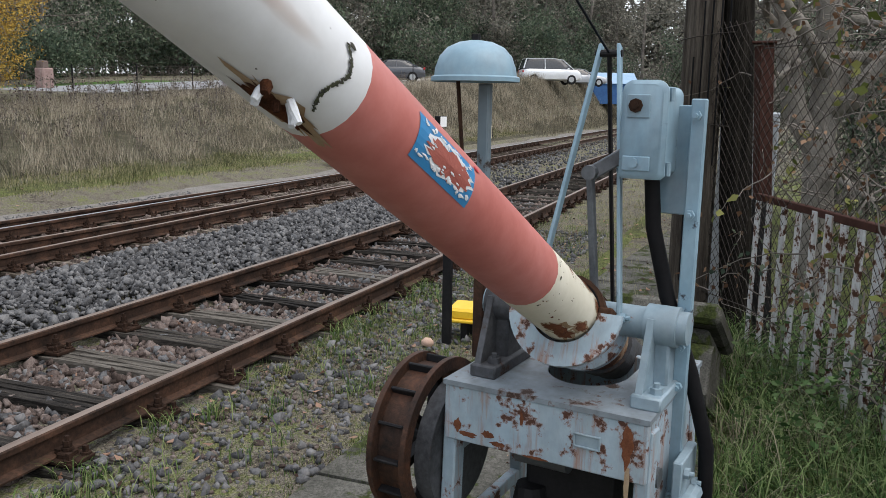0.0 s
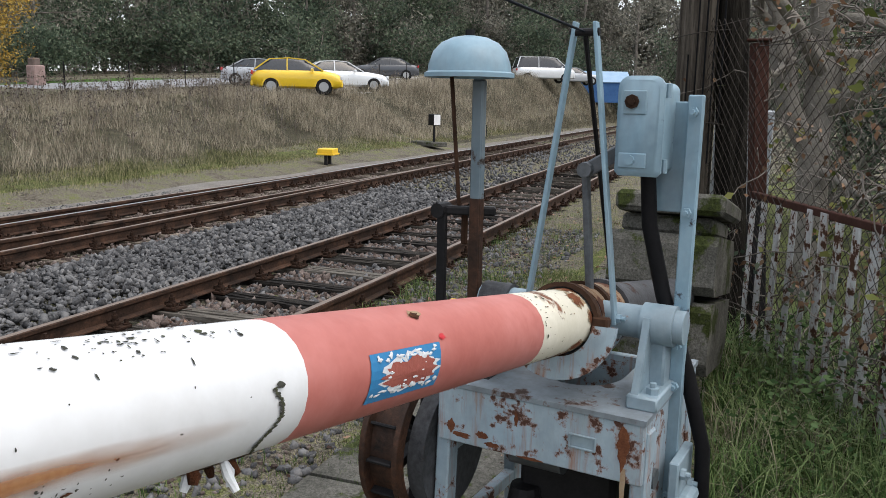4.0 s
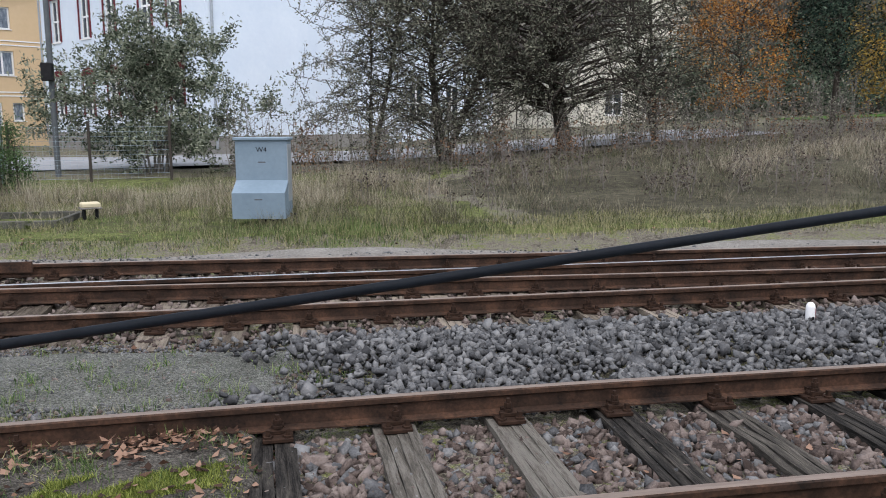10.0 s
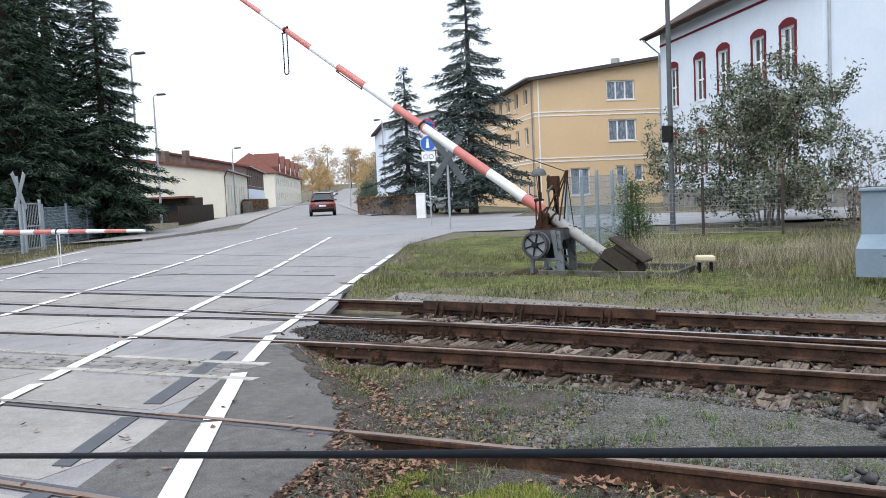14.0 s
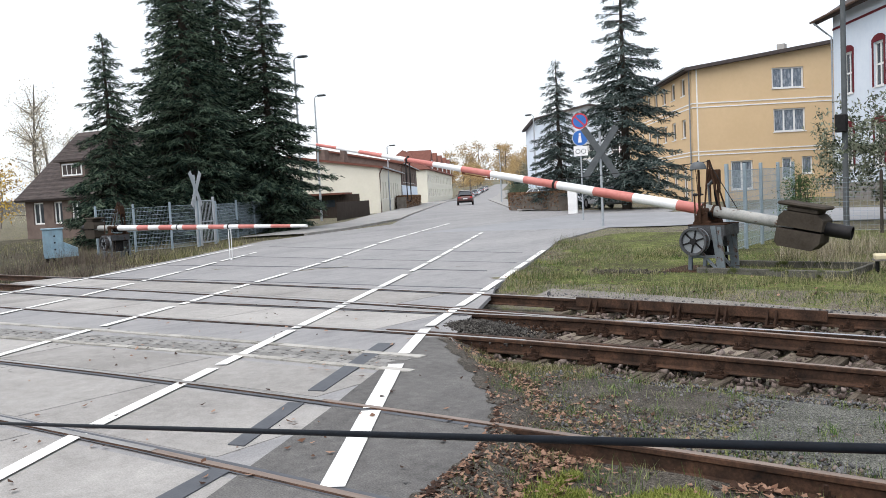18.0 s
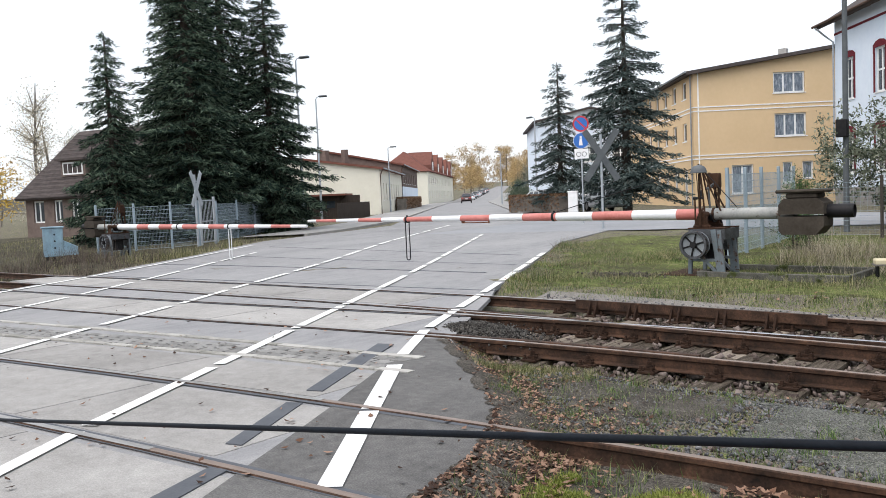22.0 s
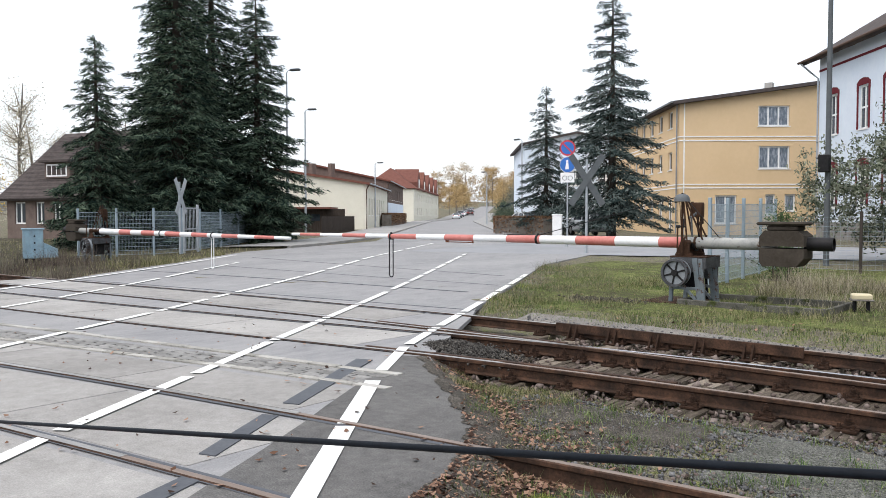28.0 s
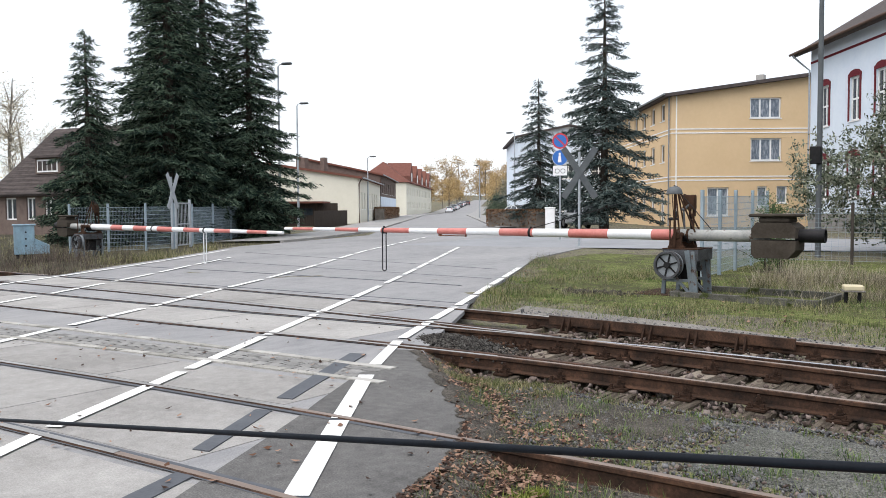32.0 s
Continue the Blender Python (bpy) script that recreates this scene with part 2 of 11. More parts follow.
def worn_paint(name, colours, rust=(0.2, 0.075, 0.03), chips=0.64, drips=0.6, rough=0.5, deep=(0.07, 0.028, 0.016), scale=1.0):
    """Old paint on steel: chips down to dark rust with a pale orange rim, and thin rust runs that hang from them."""
    m = mat(name, colours, rough, 0, 2.5, bump=0.0008)
    nt = m.node_tree
    n, ln = nt.nodes, nt.links
    b = n["Principled BSDF"]
    base = b.inputs["Base Color"].links[0].from_socket
    tc = n.new("ShaderNodeTexCoord")

    def layer(stretch, size, lo, hi, strength, detail=9):
        mp, t, r = n.new("ShaderNodeMapping"), n.new("ShaderNodeTexNoise"), n.new("ShaderNodeMapRange")
        mp.inputs["Scale"].default_value = stretch
        t.inputs["Scale"].default_value, t.inputs["Detail"].default_value, t.inputs["Roughness"].default_value = size, detail, 0.68
        r.inputs["From Min"].default_value, r.inputs["From Max"].default_value, r.inputs["To Max"].default_value = lo, hi, strength
        ln.new(tc.outputs["Object"], mp.inputs[0])
        ln.new(mp.outputs[0], t.inputs["Vector"])
        ln.new(t.outputs["Fac"], r.inputs["Value"])
        return r.outputs[0]

    def over(below, mask, colour):
        mx = n.new("ShaderNodeMixRGB")
        ln.new(mask, mx.inputs[0])
        ln.new(below, mx.inputs[1])
        mx.inputs[2].default_value = (*colour, 1)
        return mx.outputs[0]

    grime = layer((2, 2, 0.7), 2.2 * scale, 0.42, 0.75, 0.55)
    out = over(base, grime, (0.13, 0.135, 0.13))
    out = over(out, layer((16, 16, 1.3), 1.1 * scale, drips, drips + 0.13, 0.75), (rust[0] * 1.3, rust[1] * 1.5, rust[2] * 1.6))
    rim = layer((1, 1, 1), 9 * scale, chips - 0.045, chips, 0.8)
    out = over(out, rim, rust)
    chip = layer((1, 1, 1), 9 * scale, chips, chips + 0.015, 1.0)
    out = over(out, chip, deep)
    ln.new(out, b.inputs["Base Color"])
    ro = n.new("ShaderNodeMapRange")
    ro.inputs["To Min"].default_value, ro.inputs["To Max"].default_value = rough, 0.92
    ln.new(rim, ro.inputs["Value"])
    ln.new(ro.outputs[0], b.inputs["Roughness"])
    inv = n.new("ShaderNodeMath")
    inv.operation, inv.inputs[0].default_value = "SUBTRACT", 1.0
    ln.new(chip, inv.inputs[1])
    bp = n.new("ShaderNodeBump")
    bp.inputs["Strength"].default_value, bp.inputs["Distance"].default_value = 0.8, 0.002
    ln.new(inv.outputs[0], bp.inputs["Height"])
    ln.new(bp.outputs[0], b.inputs["Normal"])
    return m


def plain(name, colour, rough=0.5, metal=0.0):
    return mat(name, [[c * 0.9 for c in colour], [min(1, c * 1.1) for c in colour]], rough, metal, scale=3.0, bump=0.0008)


RUST = (0.16, 0.065, 0.032)
M_RAIL = mat("rusty rail steel", [(0.008, 0.006, 0.005), (0.042, 0.0235, 0.0155), (0.1, 0.052, 0.032)], 0.75, 0.1, 5, bump=0.0015, spec=0.2)
M_RAILTOP = mat("worn rail head", [(0.12, 0.085, 0.065), (0.24, 0.185, 0.15)], 0.5, 0.3, 4, bump=0.0006, stretch=(0.3, 6, 6))
M_RAILSHINE = mat("polished rail head", [(0.45, 0.45, 0.47), (0.6, 0.6, 0.62)], 0.3, 0.9, 4, stretch=(0.3, 6, 6))
M_CHAIR = mat("rusty fastening", [(0.014, 0.01, 0.008), (0.05, 0.028, 0.019)], 0.85, 0.05, 25, bump=0.002)
M_SLEEPER = mat("weathered sleeper wood", [(0.011, 0.01, 0.0095), (0.038, 0.034, 0.03), (0.08, 0.071, 0.06), (0.145, 0.132, 0.115)], 0.9, 0, 3.0, bump=0.01, bump_scale=14, vary=0.3, stretch=(9, 0.8, 6))
M_STONE = mat("grey ballast stone", [(0.045, 0.045, 0.047), (0.107, 0.107, 0.11), (0.185, 0.183, 0.183)], 0.88, 0, 9, bump=0.0012, island=0.3)
M_STONEBROWN = mat("rust-stained ballast stone", [(0.04, 0.03, 0.026), (0.112, 0.087, 0.077), (0.195, 0.16, 0.144)], 0.92, 0, 9, bump=0.0012, island=0.3)
M_PATH = mat("pale cinder path", [(0.12, 0.112, 0.102), (0.19, 0.178, 0.162), (0.26, 0.246, 0.226)], 0.95, 0, 2.5, bump=0.01, bump_scale=40, fine=0.5, grain=0.45)
M_ASPHALT = mat("grey road asphalt", [(0.19, 0.19, 0.196), (0.245, 0.243, 0.245), (0.285, 0.282, 0.28)], 0.85, 0, 0.35, bump=0.002, bump_scale=130, fine=0.45, stretch=(1.6, 0.6, 1), grain=0.18)
M_ASPHALTDARK = mat("dark patched asphalt", [(0.08, 0.078, 0.076), (0.115, 0.112, 0.109), (0.15, 0.146, 0.141)], 0.9, 0, 1.2, bump=0.005, bump_scale=70, fine=0.5, grain=0.35)
M_TAR_AND_GROOVE = mat("tar filling and painted groove shade", [(0.06, 0.065, 0.075), (0.085, 0.09, 0.1)], 0.7, 0, 4, bump=0.002)
M_CONCRETE = mat("worn concrete panel", [(0.215, 0.207, 0.197), (0.275, 0.266, 0.254), (0.335, 0.325, 0.31)], 0.88, 0, 0.9, bump=0.003, bump_scale=60, vary=0.2, grain=0.18)
M_PAINT = mat("worn white road paint", [(0.55, 0.55, 0.53), (0.72, 0.72, 0.7)], 0.75, 0, 8, bump=0.001, rust=(0.24, 0.24, 0.24), rust_at=0.66, rust_scale=6)
M_BLUEGREY = worn_paint("blue-grey machine paint", [(0.17, 0.25, 0.3), (0.24, 0.325, 0.38), (0.31, 0.395, 0.44)], chips=0.67, drips=0.68)
M_BLUECLEAN = worn_paint("light blue-grey paint", [(0.15, 0.255, 0.325), (0.205, 0.32, 0.395), (0.25, 0.37, 0.44)], (0.07, 0.1, 0.13), 0.68, 0.72, 0.42, (0.05, 0.055, 0.06), 1.3)
M_PLATE = worn_paint("weathered blue-grey plate", [(0.22, 0.3, 0.355), (0.29, 0.375, 0.435), (0.36, 0.44, 0.49)], chips=0.59, drips=0.525, scale=1.6)
M_DARKSTEEL = mat("oily dark steel", [(0.005, 0.005, 0.006), (0.018, 0.017, 0.018)], 0.6, 0.2, 8, bump=0.001, spec=0.25)
M_BROWNSTEEL = mat("brown rusted steel", [(0.025, 0.016, 0.012), (0.075, 0.04, 0.025)], 0.85, 0.1, 7, bump=0.002)
M_WHEEL = mat("dark brown wheel steel", [(0.012, 0.0095, 0.0085), (0.045, 0.024, 0.016), (0.1, 0.045, 0.026)], 0.6, 0.2, 6, bump=0.002)
M_GREYSTEEL = mat("grey painted steel", [(0.17, 0.185, 0.2), (0.27, 0.29, 0.31)], 0.5, 0.2, 4, bump=0.001)
M_GALV = mat("galvanised steel", [(0.3, 0.33, 0.36), (0.45, 0.48, 0.51)], 0.45, 0.5, 6)
M_RED = mat("faded red paint", [(0.36, 0.098, 0.08), (0.43, 0.14, 0.118), (0.5, 0.19, 0.168)], 0.5, 0, 2.2, bump=0.0006, rust=(0.2, 0.07, 0.04), rust_at=0.76, rust_scale=5)
M_WHITE = mat("dirty white paint", [(0.58, 0.585, 0.585), (0.7, 0.715, 0.73)], 0.5, 0, 2.4, bump=0.0006, rust=(0.22, 0.19, 0.14), rust_at=0.73, rust_scale=11)
M_WHITERUST = mat("peeling cream paint with rust", [(0.56, 0.53, 0.42), (0.68, 0.65, 0.55)], 0.55, 0, 3, bump=0.001, rust=(0.2, 0.075, 0.035), rust_at=0.6, rust_scale=4)
M_RUSTSTAIN = mat("brown rust stain", [(0.09, 0.035, 0.02), (0.2, 0.08, 0.04)], 0.9, 0, 20, bump=0.002)
M_STAINRUN = mat("orange rust run", [(0.27, 0.17, 0.09), (0.34, 0.27, 0.19)], 0.8, 0, 14)
M_MOSS = mat("dark moss line", [(0.03, 0.035, 0.02), (0.08, 0.085, 0.05)], 0.95, 0, 30, bump=0.002)
M_ROPE = mat("black rubber cable", [(0.003, 0.004, 0.006), (0.007, 0.01, 0.015)], 0.6, 0, 30, bump=0.0004, spec=0.12)
M_BLACK = mat("black rubber", [(0.004, 0.004, 0.0045), (0.01, 0.01, 0.011)], 0.7, 0, 8, bump=0.0008, spec=0.12)
M_BLOCK = mat("weathered concrete block", [(0.05, 0.049, 0.042), (0.1, 0.097, 0.085), (0.16, 0.154, 0.135)], 0.95, 0, 3, bump=0.008, bump_scale=30, rust=(0.05, 0.062, 0.02), rust_at=0.54, rust_scale=4, grain=0.4)
M_BARK = mat("rough bark", [(0.025, 0.021, 0.018), (0.075, 0.063, 0.052)], 0.95, 0, 6, bump=0.012, stretch=(3, 3, 0.7))
M_BARKPALE = mat("grey branch bark", [(0.13, 0.12, 0.1), (0.27, 0.25, 0.22)], 0.9, 0, 5, bump=0.006)
M_OLDWOOD = mat("old dark wood", [(0.003, 0.0027, 0.0023), (0.012, 0.0105, 0.0085), (0.035, 0.031, 0.025)], 0.95, 0, 2.0, bump=0.012, bump_scale=12, stretch=(10, 10, 0.6))
M_FENCE = worn_paint("flaking white fence paint", [(0.42, 0.42, 0.41), (0.6, 0.6, 0.585)], (0.16, 0.075, 0.04), 0.55, 0.55, 0.85, (0.07, 0.035, 0.022), 1.6)
M_RUSTPOST = mat("rust-red steel post", [(0.04, 0.019, 0.015), (0.075, 0.036, 0.028)], 0.85, 0.1, 6, bump=0.001)
M_FENCEBLUE = mat("dull blue-grey fence coating", [(0.2, 0.26, 0.3), (0.29, 0.35, 0.395)], 0.55, 0.1, 3)
M_WIRE = plain("dull fence wire", (0.05, 0.042, 0.036), 0.7, 0.3)
M_GRASS = leaf_mat("green grass", [(0.045, 0.085, 0.022), (0.105, 0.165, 0.05), (0.21, 0.25, 0.105)])
M_RANK = leaf_mat("rank grass", [(0.032, 0.064, 0.018), (0.082, 0.14, 0.042), (0.19, 0.245, 0.105)], glow=0.2)
M_POSTBLUE = worn_paint("dark blue-grey post paint", [(0.08, 0.115, 0.14), (0.14, 0.19, 0.22)], (0.05, 0.03, 0.02), 0.6, 0.6, 0.5, (0.02, 0.015, 0.012), 1.0)
M_TURF = mat("patchy yellow-green turf", [(0.03, 0.027, 0.018), (0.08, 0.076, 0.043), (0.1, 0.114, 0.042), (0.155, 0.175, 0.058), (0.21, 0.192, 0.11)], 0.95, 0, 0.9, bump=0.04, bump_scale=26, fine=0.5, grain=0.7)
M_TURFDRY = mat("dry brown-olive turf", [(0.028, 0.025, 0.018), (0.07, 0.064, 0.044), (0.13, 0.118, 0.083)], 0.95, 0, 0.7, bump=0.04, bump_scale=20, fine=0.5, grain=0.6)
M_DRYGRASS = leaf_mat("dry autumn grass", [(0.065, 0.058, 0.04), (0.15, 0.134, 0.092), (0.3, 0.27, 0.195)])
M_MIXGRASS = leaf_mat("yellow-green grass", [(0.066, 0.076, 0.028), (0.17, 0.178, 0.074), (0.36, 0.325, 0.19)])
M_REED = leaf_mat("pale straw reed", [(0.16, 0.135, 0.1), (0.31, 0.27, 0.2), (0.48, 0.425, 0.33)], 0.5)
M_WEED = leaf_mat("brown weed stems", [(0.045, 0.0342, 0.0306), (0.09, 0.072, 0.0612), (0.162, 0.1305, 0.108)])
M_FALLEN = leaf_mat("fallen leaves", [(0.045, 0.027, 0.02), (0.15, 0.08, 0.052), (0.3, 0.19, 0.135)], 1.0)
M_SPRUCE = leaf_mat("dark spruce needles", [(0.01, 0.021, 0.016), (0.034, 0.057, 0.042), (0.095, 0.13, 0.09)], 0.9, 0.6, 0.15)
M_BLUESPRUCE = leaf_mat("blue-grey spruce needles", [(0.02, 0.032, 0.031), (0.052, 0.076, 0.072), (0.13, 0.16, 0.15)], 0.9, 0.6, 0.15)
M_LOCUST = leaf_mat("grey-green leaves", [(0.05, 0.064, 0.042), (0.125, 0.145, 0.1), (0.25, 0.27, 0.2)], 0.8)
M_DULLLEAF = leaf_mat("dull olive leaves", [(0.055, 0.06, 0.044), (0.125, 0.13, 0.096), (0.24, 0.235, 0.18)], 0.8)
M_BANKGRASS = leaf_mat("brown-green bank grass", [(0.032, 0.039, 0.021), (0.08, 0.088, 0.048), (0.165, 0.165, 0.1)])
M_GOLD = leaf_mat("golden birch leaves", [(0.25, 0.15, 0.03), (0.46, 0.3, 0.06), (0.6, 0.43, 0.11)], 0.7)
M_ORANGE = leaf_mat("orange oak leaves", [(0.22, 0.09, 0.025), (0.42, 0.19, 0.05), (0.55, 0.3, 0.09)], 0.7)
M_IVY = leaf_mat("dark evergreen leaves", [(0.045, 0.066, 0.048), (0.09, 0.12, 0.08), (0.15, 0.18, 0.12)], 0.4)
M_CLIMBER = leaf_mat("yellow-green climber leaves", [(0.07, 0.085, 0.022), (0.14, 0.155, 0.045), (0.25, 0.25, 0.085)], 0.8)
M_NETTLE = leaf_mat("dark green weed leaves", [(0.03, 0.06, 0.02), (0.065, 0.115, 0.042), (0.11, 0.17, 0.07)], 0.8, glow=0.2)
M_BIRCHPALE = leaf_mat("pale faded birch leaves", [(0.3, 0.27, 0.2), (0.42, 0.38, 0.29), (0.55, 0.5, 0.4)], 0.5)
M_STREETGOLD = leaf_mat("soft orange-gold leaves", [(0.27, 0.18, 0.085), (0.42, 0.295, 0.14), (0.56, 0.42, 0.22)], 0.4)
M_BRIGHTMOSS = leaf_mat("bright moss", [(0.09, 0.115, 0.022), (0.19, 0.225, 0.05), (0.32, 0.345, 0.1)], 0.6)
M_HEDGE = leaf_mat("brown beech hedge leaves", [(0.09, 0.05, 0.03), (0.17, 0.1, 0.06), (0.25, 0.16, 0.1)], 0.7)
M_WOODS = leaf_mat("brown-olive autumn thicket", [(0.1, 0.1, 0.085), (0.18, 0.176, 0.145), (0.27, 0.256, 0.21)], 0.4)
M_TWIG = mat("bare twigs", [(0.1, 0.088, 0.077), (0.22, 0.198, 0.175)], 0.9, 0, 3)
M_YELLOWPAINT = plain("yellow paint", (0.75, 0.48, 0.02), 0.5)
M_GLASS = mat("dark window glass", [(0.02, 0.026, 0.033), (0.05, 0.06, 0.07)], 0.08, 0, 0.8, spec=0.8)
M_PVC = plain("white window frame", (0.78, 0.78, 0.77), 0.4)
M_OCHRE = mat("yellow ochre render", [(0.6, 0.44, 0.265), (0.655, 0.485, 0.3)], 0.9, 0, 0.5, bump=0.002, bump_scale=60)
M_CREAM = mat("cream render", [(0.64, 0.61, 0.52), (0.71, 0.68, 0.585)], 0.9, 0, 0.5, bump=0.002, bump_scale=60)
M_WHITEWALL = mat("white painted brickwork", [(0.6, 0.67, 0.76), (0.68, 0.74, 0.81)], 0.85, 0, 0.6, bump=0.003, bump_scale=45)
M_GREYWALL = mat("grey house render", [(0.3, 0.29, 0.28), (0.4, 0.39, 0.37)], 0.9, 0, 0.5, bump=0.002)
M_BRICKRED = mat("dark red brick", [(0.1, 0.018, 0.024), (0.16, 0.03, 0.038)], 0.85, 0, 6, bump=0.003)
M_BRICKBROWN = mat("brown brick wall", [(0.11, 0.083, 0.073), (0.18, 0.14, 0.122)], 0.9, 0, 2, bump=0.004, bump_scale=30)
M_ROOFDARK = mat("dark roof tiles", [(0.05, 0.042, 0.042), (0.1, 0.085, 0.08)], 0.85, 0, 3, bump=0.02, bump_scale=9)
M_POLE = mat("grey-brown weathered pole wood", [(0.018, 0.0155, 0.013), (0.07, 0.06, 0.049), (0.16, 0.14, 0.115)], 0.95, 0, 2.0, bump=0.014, bump_scale=12, stretch=(12, 12, 0.5))
M_DARKSTRUT = mat("dark grey worn steel", [(0.05, 0.055, 0.06), (0.1, 0.11, 0.12), (0.15, 0.16, 0.17)], 0.5, 0.3, 5, bump=0.001)
M_HOLE = mat("dark rust crust", [(0.018, 0.009, 0.006), (0.06, 0.025, 0.014), (0.13, 0.05, 0.022)], 0.95, 0, 40, bump=0.003)
M_SPECK = mat("black lichen specks", [(0.02, 0.021, 0.018), (0.07, 0.07, 0.06)], 0.95, 0, 40)
M_TIMBERDARK = mat("dark brown stained boards", [(0.03, 0.024, 0.02), (0.065, 0.052, 0.044)], 0.85, 0, 2, bump=0.004, stretch=(6, 6, 0.6))
M_ROOFBROWN = mat("brown-red roof tiles", [(0.12, 0.05, 0.038), (0.19, 0.085, 0.065)], 0.85, 0, 2, bump=0.02, bump_scale=9)
M_ROOFRED = mat("red roof tiles", [(0.12, 0.052, 0.042), (0.175, 0.08, 0.064)], 0.85, 0, 2, bump=0.02, bump_scale=9)
M_EAVE = plain("brown eave boards", (0.09, 0.055, 0.04), 0.7)
M_SIGNBLUE = plain("blue sign face", (0.02, 0.12, 0.42), 0.4)
M_SIGNRED = plain("red sign ring", (0.5, 0.03, 0.04), 0.4)
M_SIGNWHITE = plain("white sign face", (0.75, 0.75, 0.75), 0.4)
M_GALVBLUE = plain("pale blue cable sheath", (0.32, 0.42, 0.48), 0.5)
M_SIGNBACK = mat("grey sign back", [(0.07, 0.078, 0.085), (0.115, 0.125, 0.132)], 0.6, 0.2, 3)
# ---- the lie of the land ----
def smooth(a, b, x):
    t = np.clip((np.asarray(x, float) - a) / (b - a), 0, 1)
    return t * t * (3 - 2 * t)


def lift(x, y):
    """Height of the land behind the tracks: a gentle rise, with a bank towards the car park."""
    x, y = np.asarray(x, float), np.asarray(y, float)
    top = 19 - 0.1 * np.clip(x - 15, 0, 40)
    t = np.clip((y - 12) / (top - 12), 0, 1)
    bank = (1.75 * smooth(-4, 34, x) + 0.06 * np.clip(x - 34, 0, 30)) * t * t * (3 - 2 * t)
    return 0.011 * np.clip(y - 15, 0, 26) + 0.026 * np.clip(y - 150, 0, 600) + bank


def land(x, y):
    """Height of the open ground."""
    x, y = np.asarray(x, float), np.asarray(y, float)
    near = -0.12 - 0.03 * smooth(0.8, 2.2, y)
    bed = -0.235
    far = lift(x, y) - 0.07 * smooth(46, 60, y)
    bed = bed + 0.07 * smooth(0.5, -2.0, x) * smooth(4.7, 5.2, y) * smooth(7.0, 6.6, y)
    a, b = smooth(2.7, 3.1, y), smooth(10.4, 12.2, y)
    return near * (1 - a) + bed * a * (1 - b) + (far - 0.03) * b


def line_at(pts, x):
    p = np.array(pts)
    return np.interp(x, p[:, 0], p[:, 1])


def soft_line(pts, x):
    """A smoothed polyline through level points."""
    return sum(line_at(pts, x + d) for d in (-2, -1, 0, 1, 2)) / 5


TRACK_A = ((-40, -0.8), (-20, 1.2), (-12, 2.55), (-9, 3.05), (-6, 3.45), (-3, 3.75), (0, 3.92), (4, 3.9), (9, 3.75), (14, 3.75), (80, 3.75))
TRACK_B = ((-40, 5.0), (-22, 6.2), (-15, 6.75), (-12, 7.05), (-9.4, 7.35), (-6.5, 7.8), (-4, 8.0), (80, 8.0))
TRACK_C = ((-40, 7.6), (-22, 8.7), (-15, 9.25), (-8, 9.5), (-3, 9.32), (4, 8.8), (10, 8.42), (16, 8.1), (22, 8.0))
GAUGE = 0.75


def grid_mesh(name, xs, ys, height, material):
    gx, gy = np.meshgrid(xs, ys)
    v = np.stack([gx, gy, height(gx, gy)], -1).reshape(-1, 3)
    nx, ny = len(xs), len(ys)
    i = (np.arange(ny - 1)[:, None] * nx + np.arange(nx - 1)[None]).ravel()
    return mesh_np(name, v, np.stack([i, i + 1, i + nx + 1, i + nx], -1), material, True)


def ground_height(x, y):
    n = 0.02 * np.sin(1.7 * x + 0.6 * y) * np.sin(1.1 * y - 0.4 * x) + 0.012 * np.sin(5.1 * x) * np.sin(4.3 * y + 1)
    return land(x, y) + n * np.where((y > 2) & (y < 11), 0.5, 1.0)


M_GREYGRIT = mat("grey-green fine gravel", [(0.05, 0.05, 0.043), (0.09, 0.092, 0.08), (0.135, 0.135, 0.12), (0.185, 0.184, 0.17)], 0.95, 0, 4, bump=0.012, bump_scale=60, fine=0.6, grain=0.8)
M_RAILROAD = mat("tyre-worn rail steel", [(0.2, 0.185, 0.17), (0.36, 0.345, 0.33)], 0.42, 0.6, 4, stretch=(0.3, 6, 6))
M_GROUND = mat("mossy ground with soil and short grass", [(0.034, 0.029, 0.023), (0.105, 0.091, 0.071), (0.175, 0.157, 0.127), (0.14, 0.146, 0.062), (0.18, 0.195, 0.075)], 0.95, 0, 2.3, bump=0.03, bump_scale=34, fine=0.5, grain=0.7)
xs = np.concatenate([np.arange(-3000, -300, 270), np.arange(-300, -100, 10), np.arange(-100, -30, 5), np.arange(-30, 30, 0.5), np.arange(30, 100, 4), np.arange(100, 3001, 290)])
ys = np.concatenate([np.arange(-3000, -40, 290), np.arange(-40, -4, 3), np.arange(-4, 24, 0.3), np.arange(24, 100, 4), np.arange(100, 400, 10), np.arange(400, 3001, 260)])
tagged(new("ground", grid_mesh("ground", xs, ys, ground_height, M_GROUND)), "mossy soil and grass ground around the crossing", "ground", kind="structure")

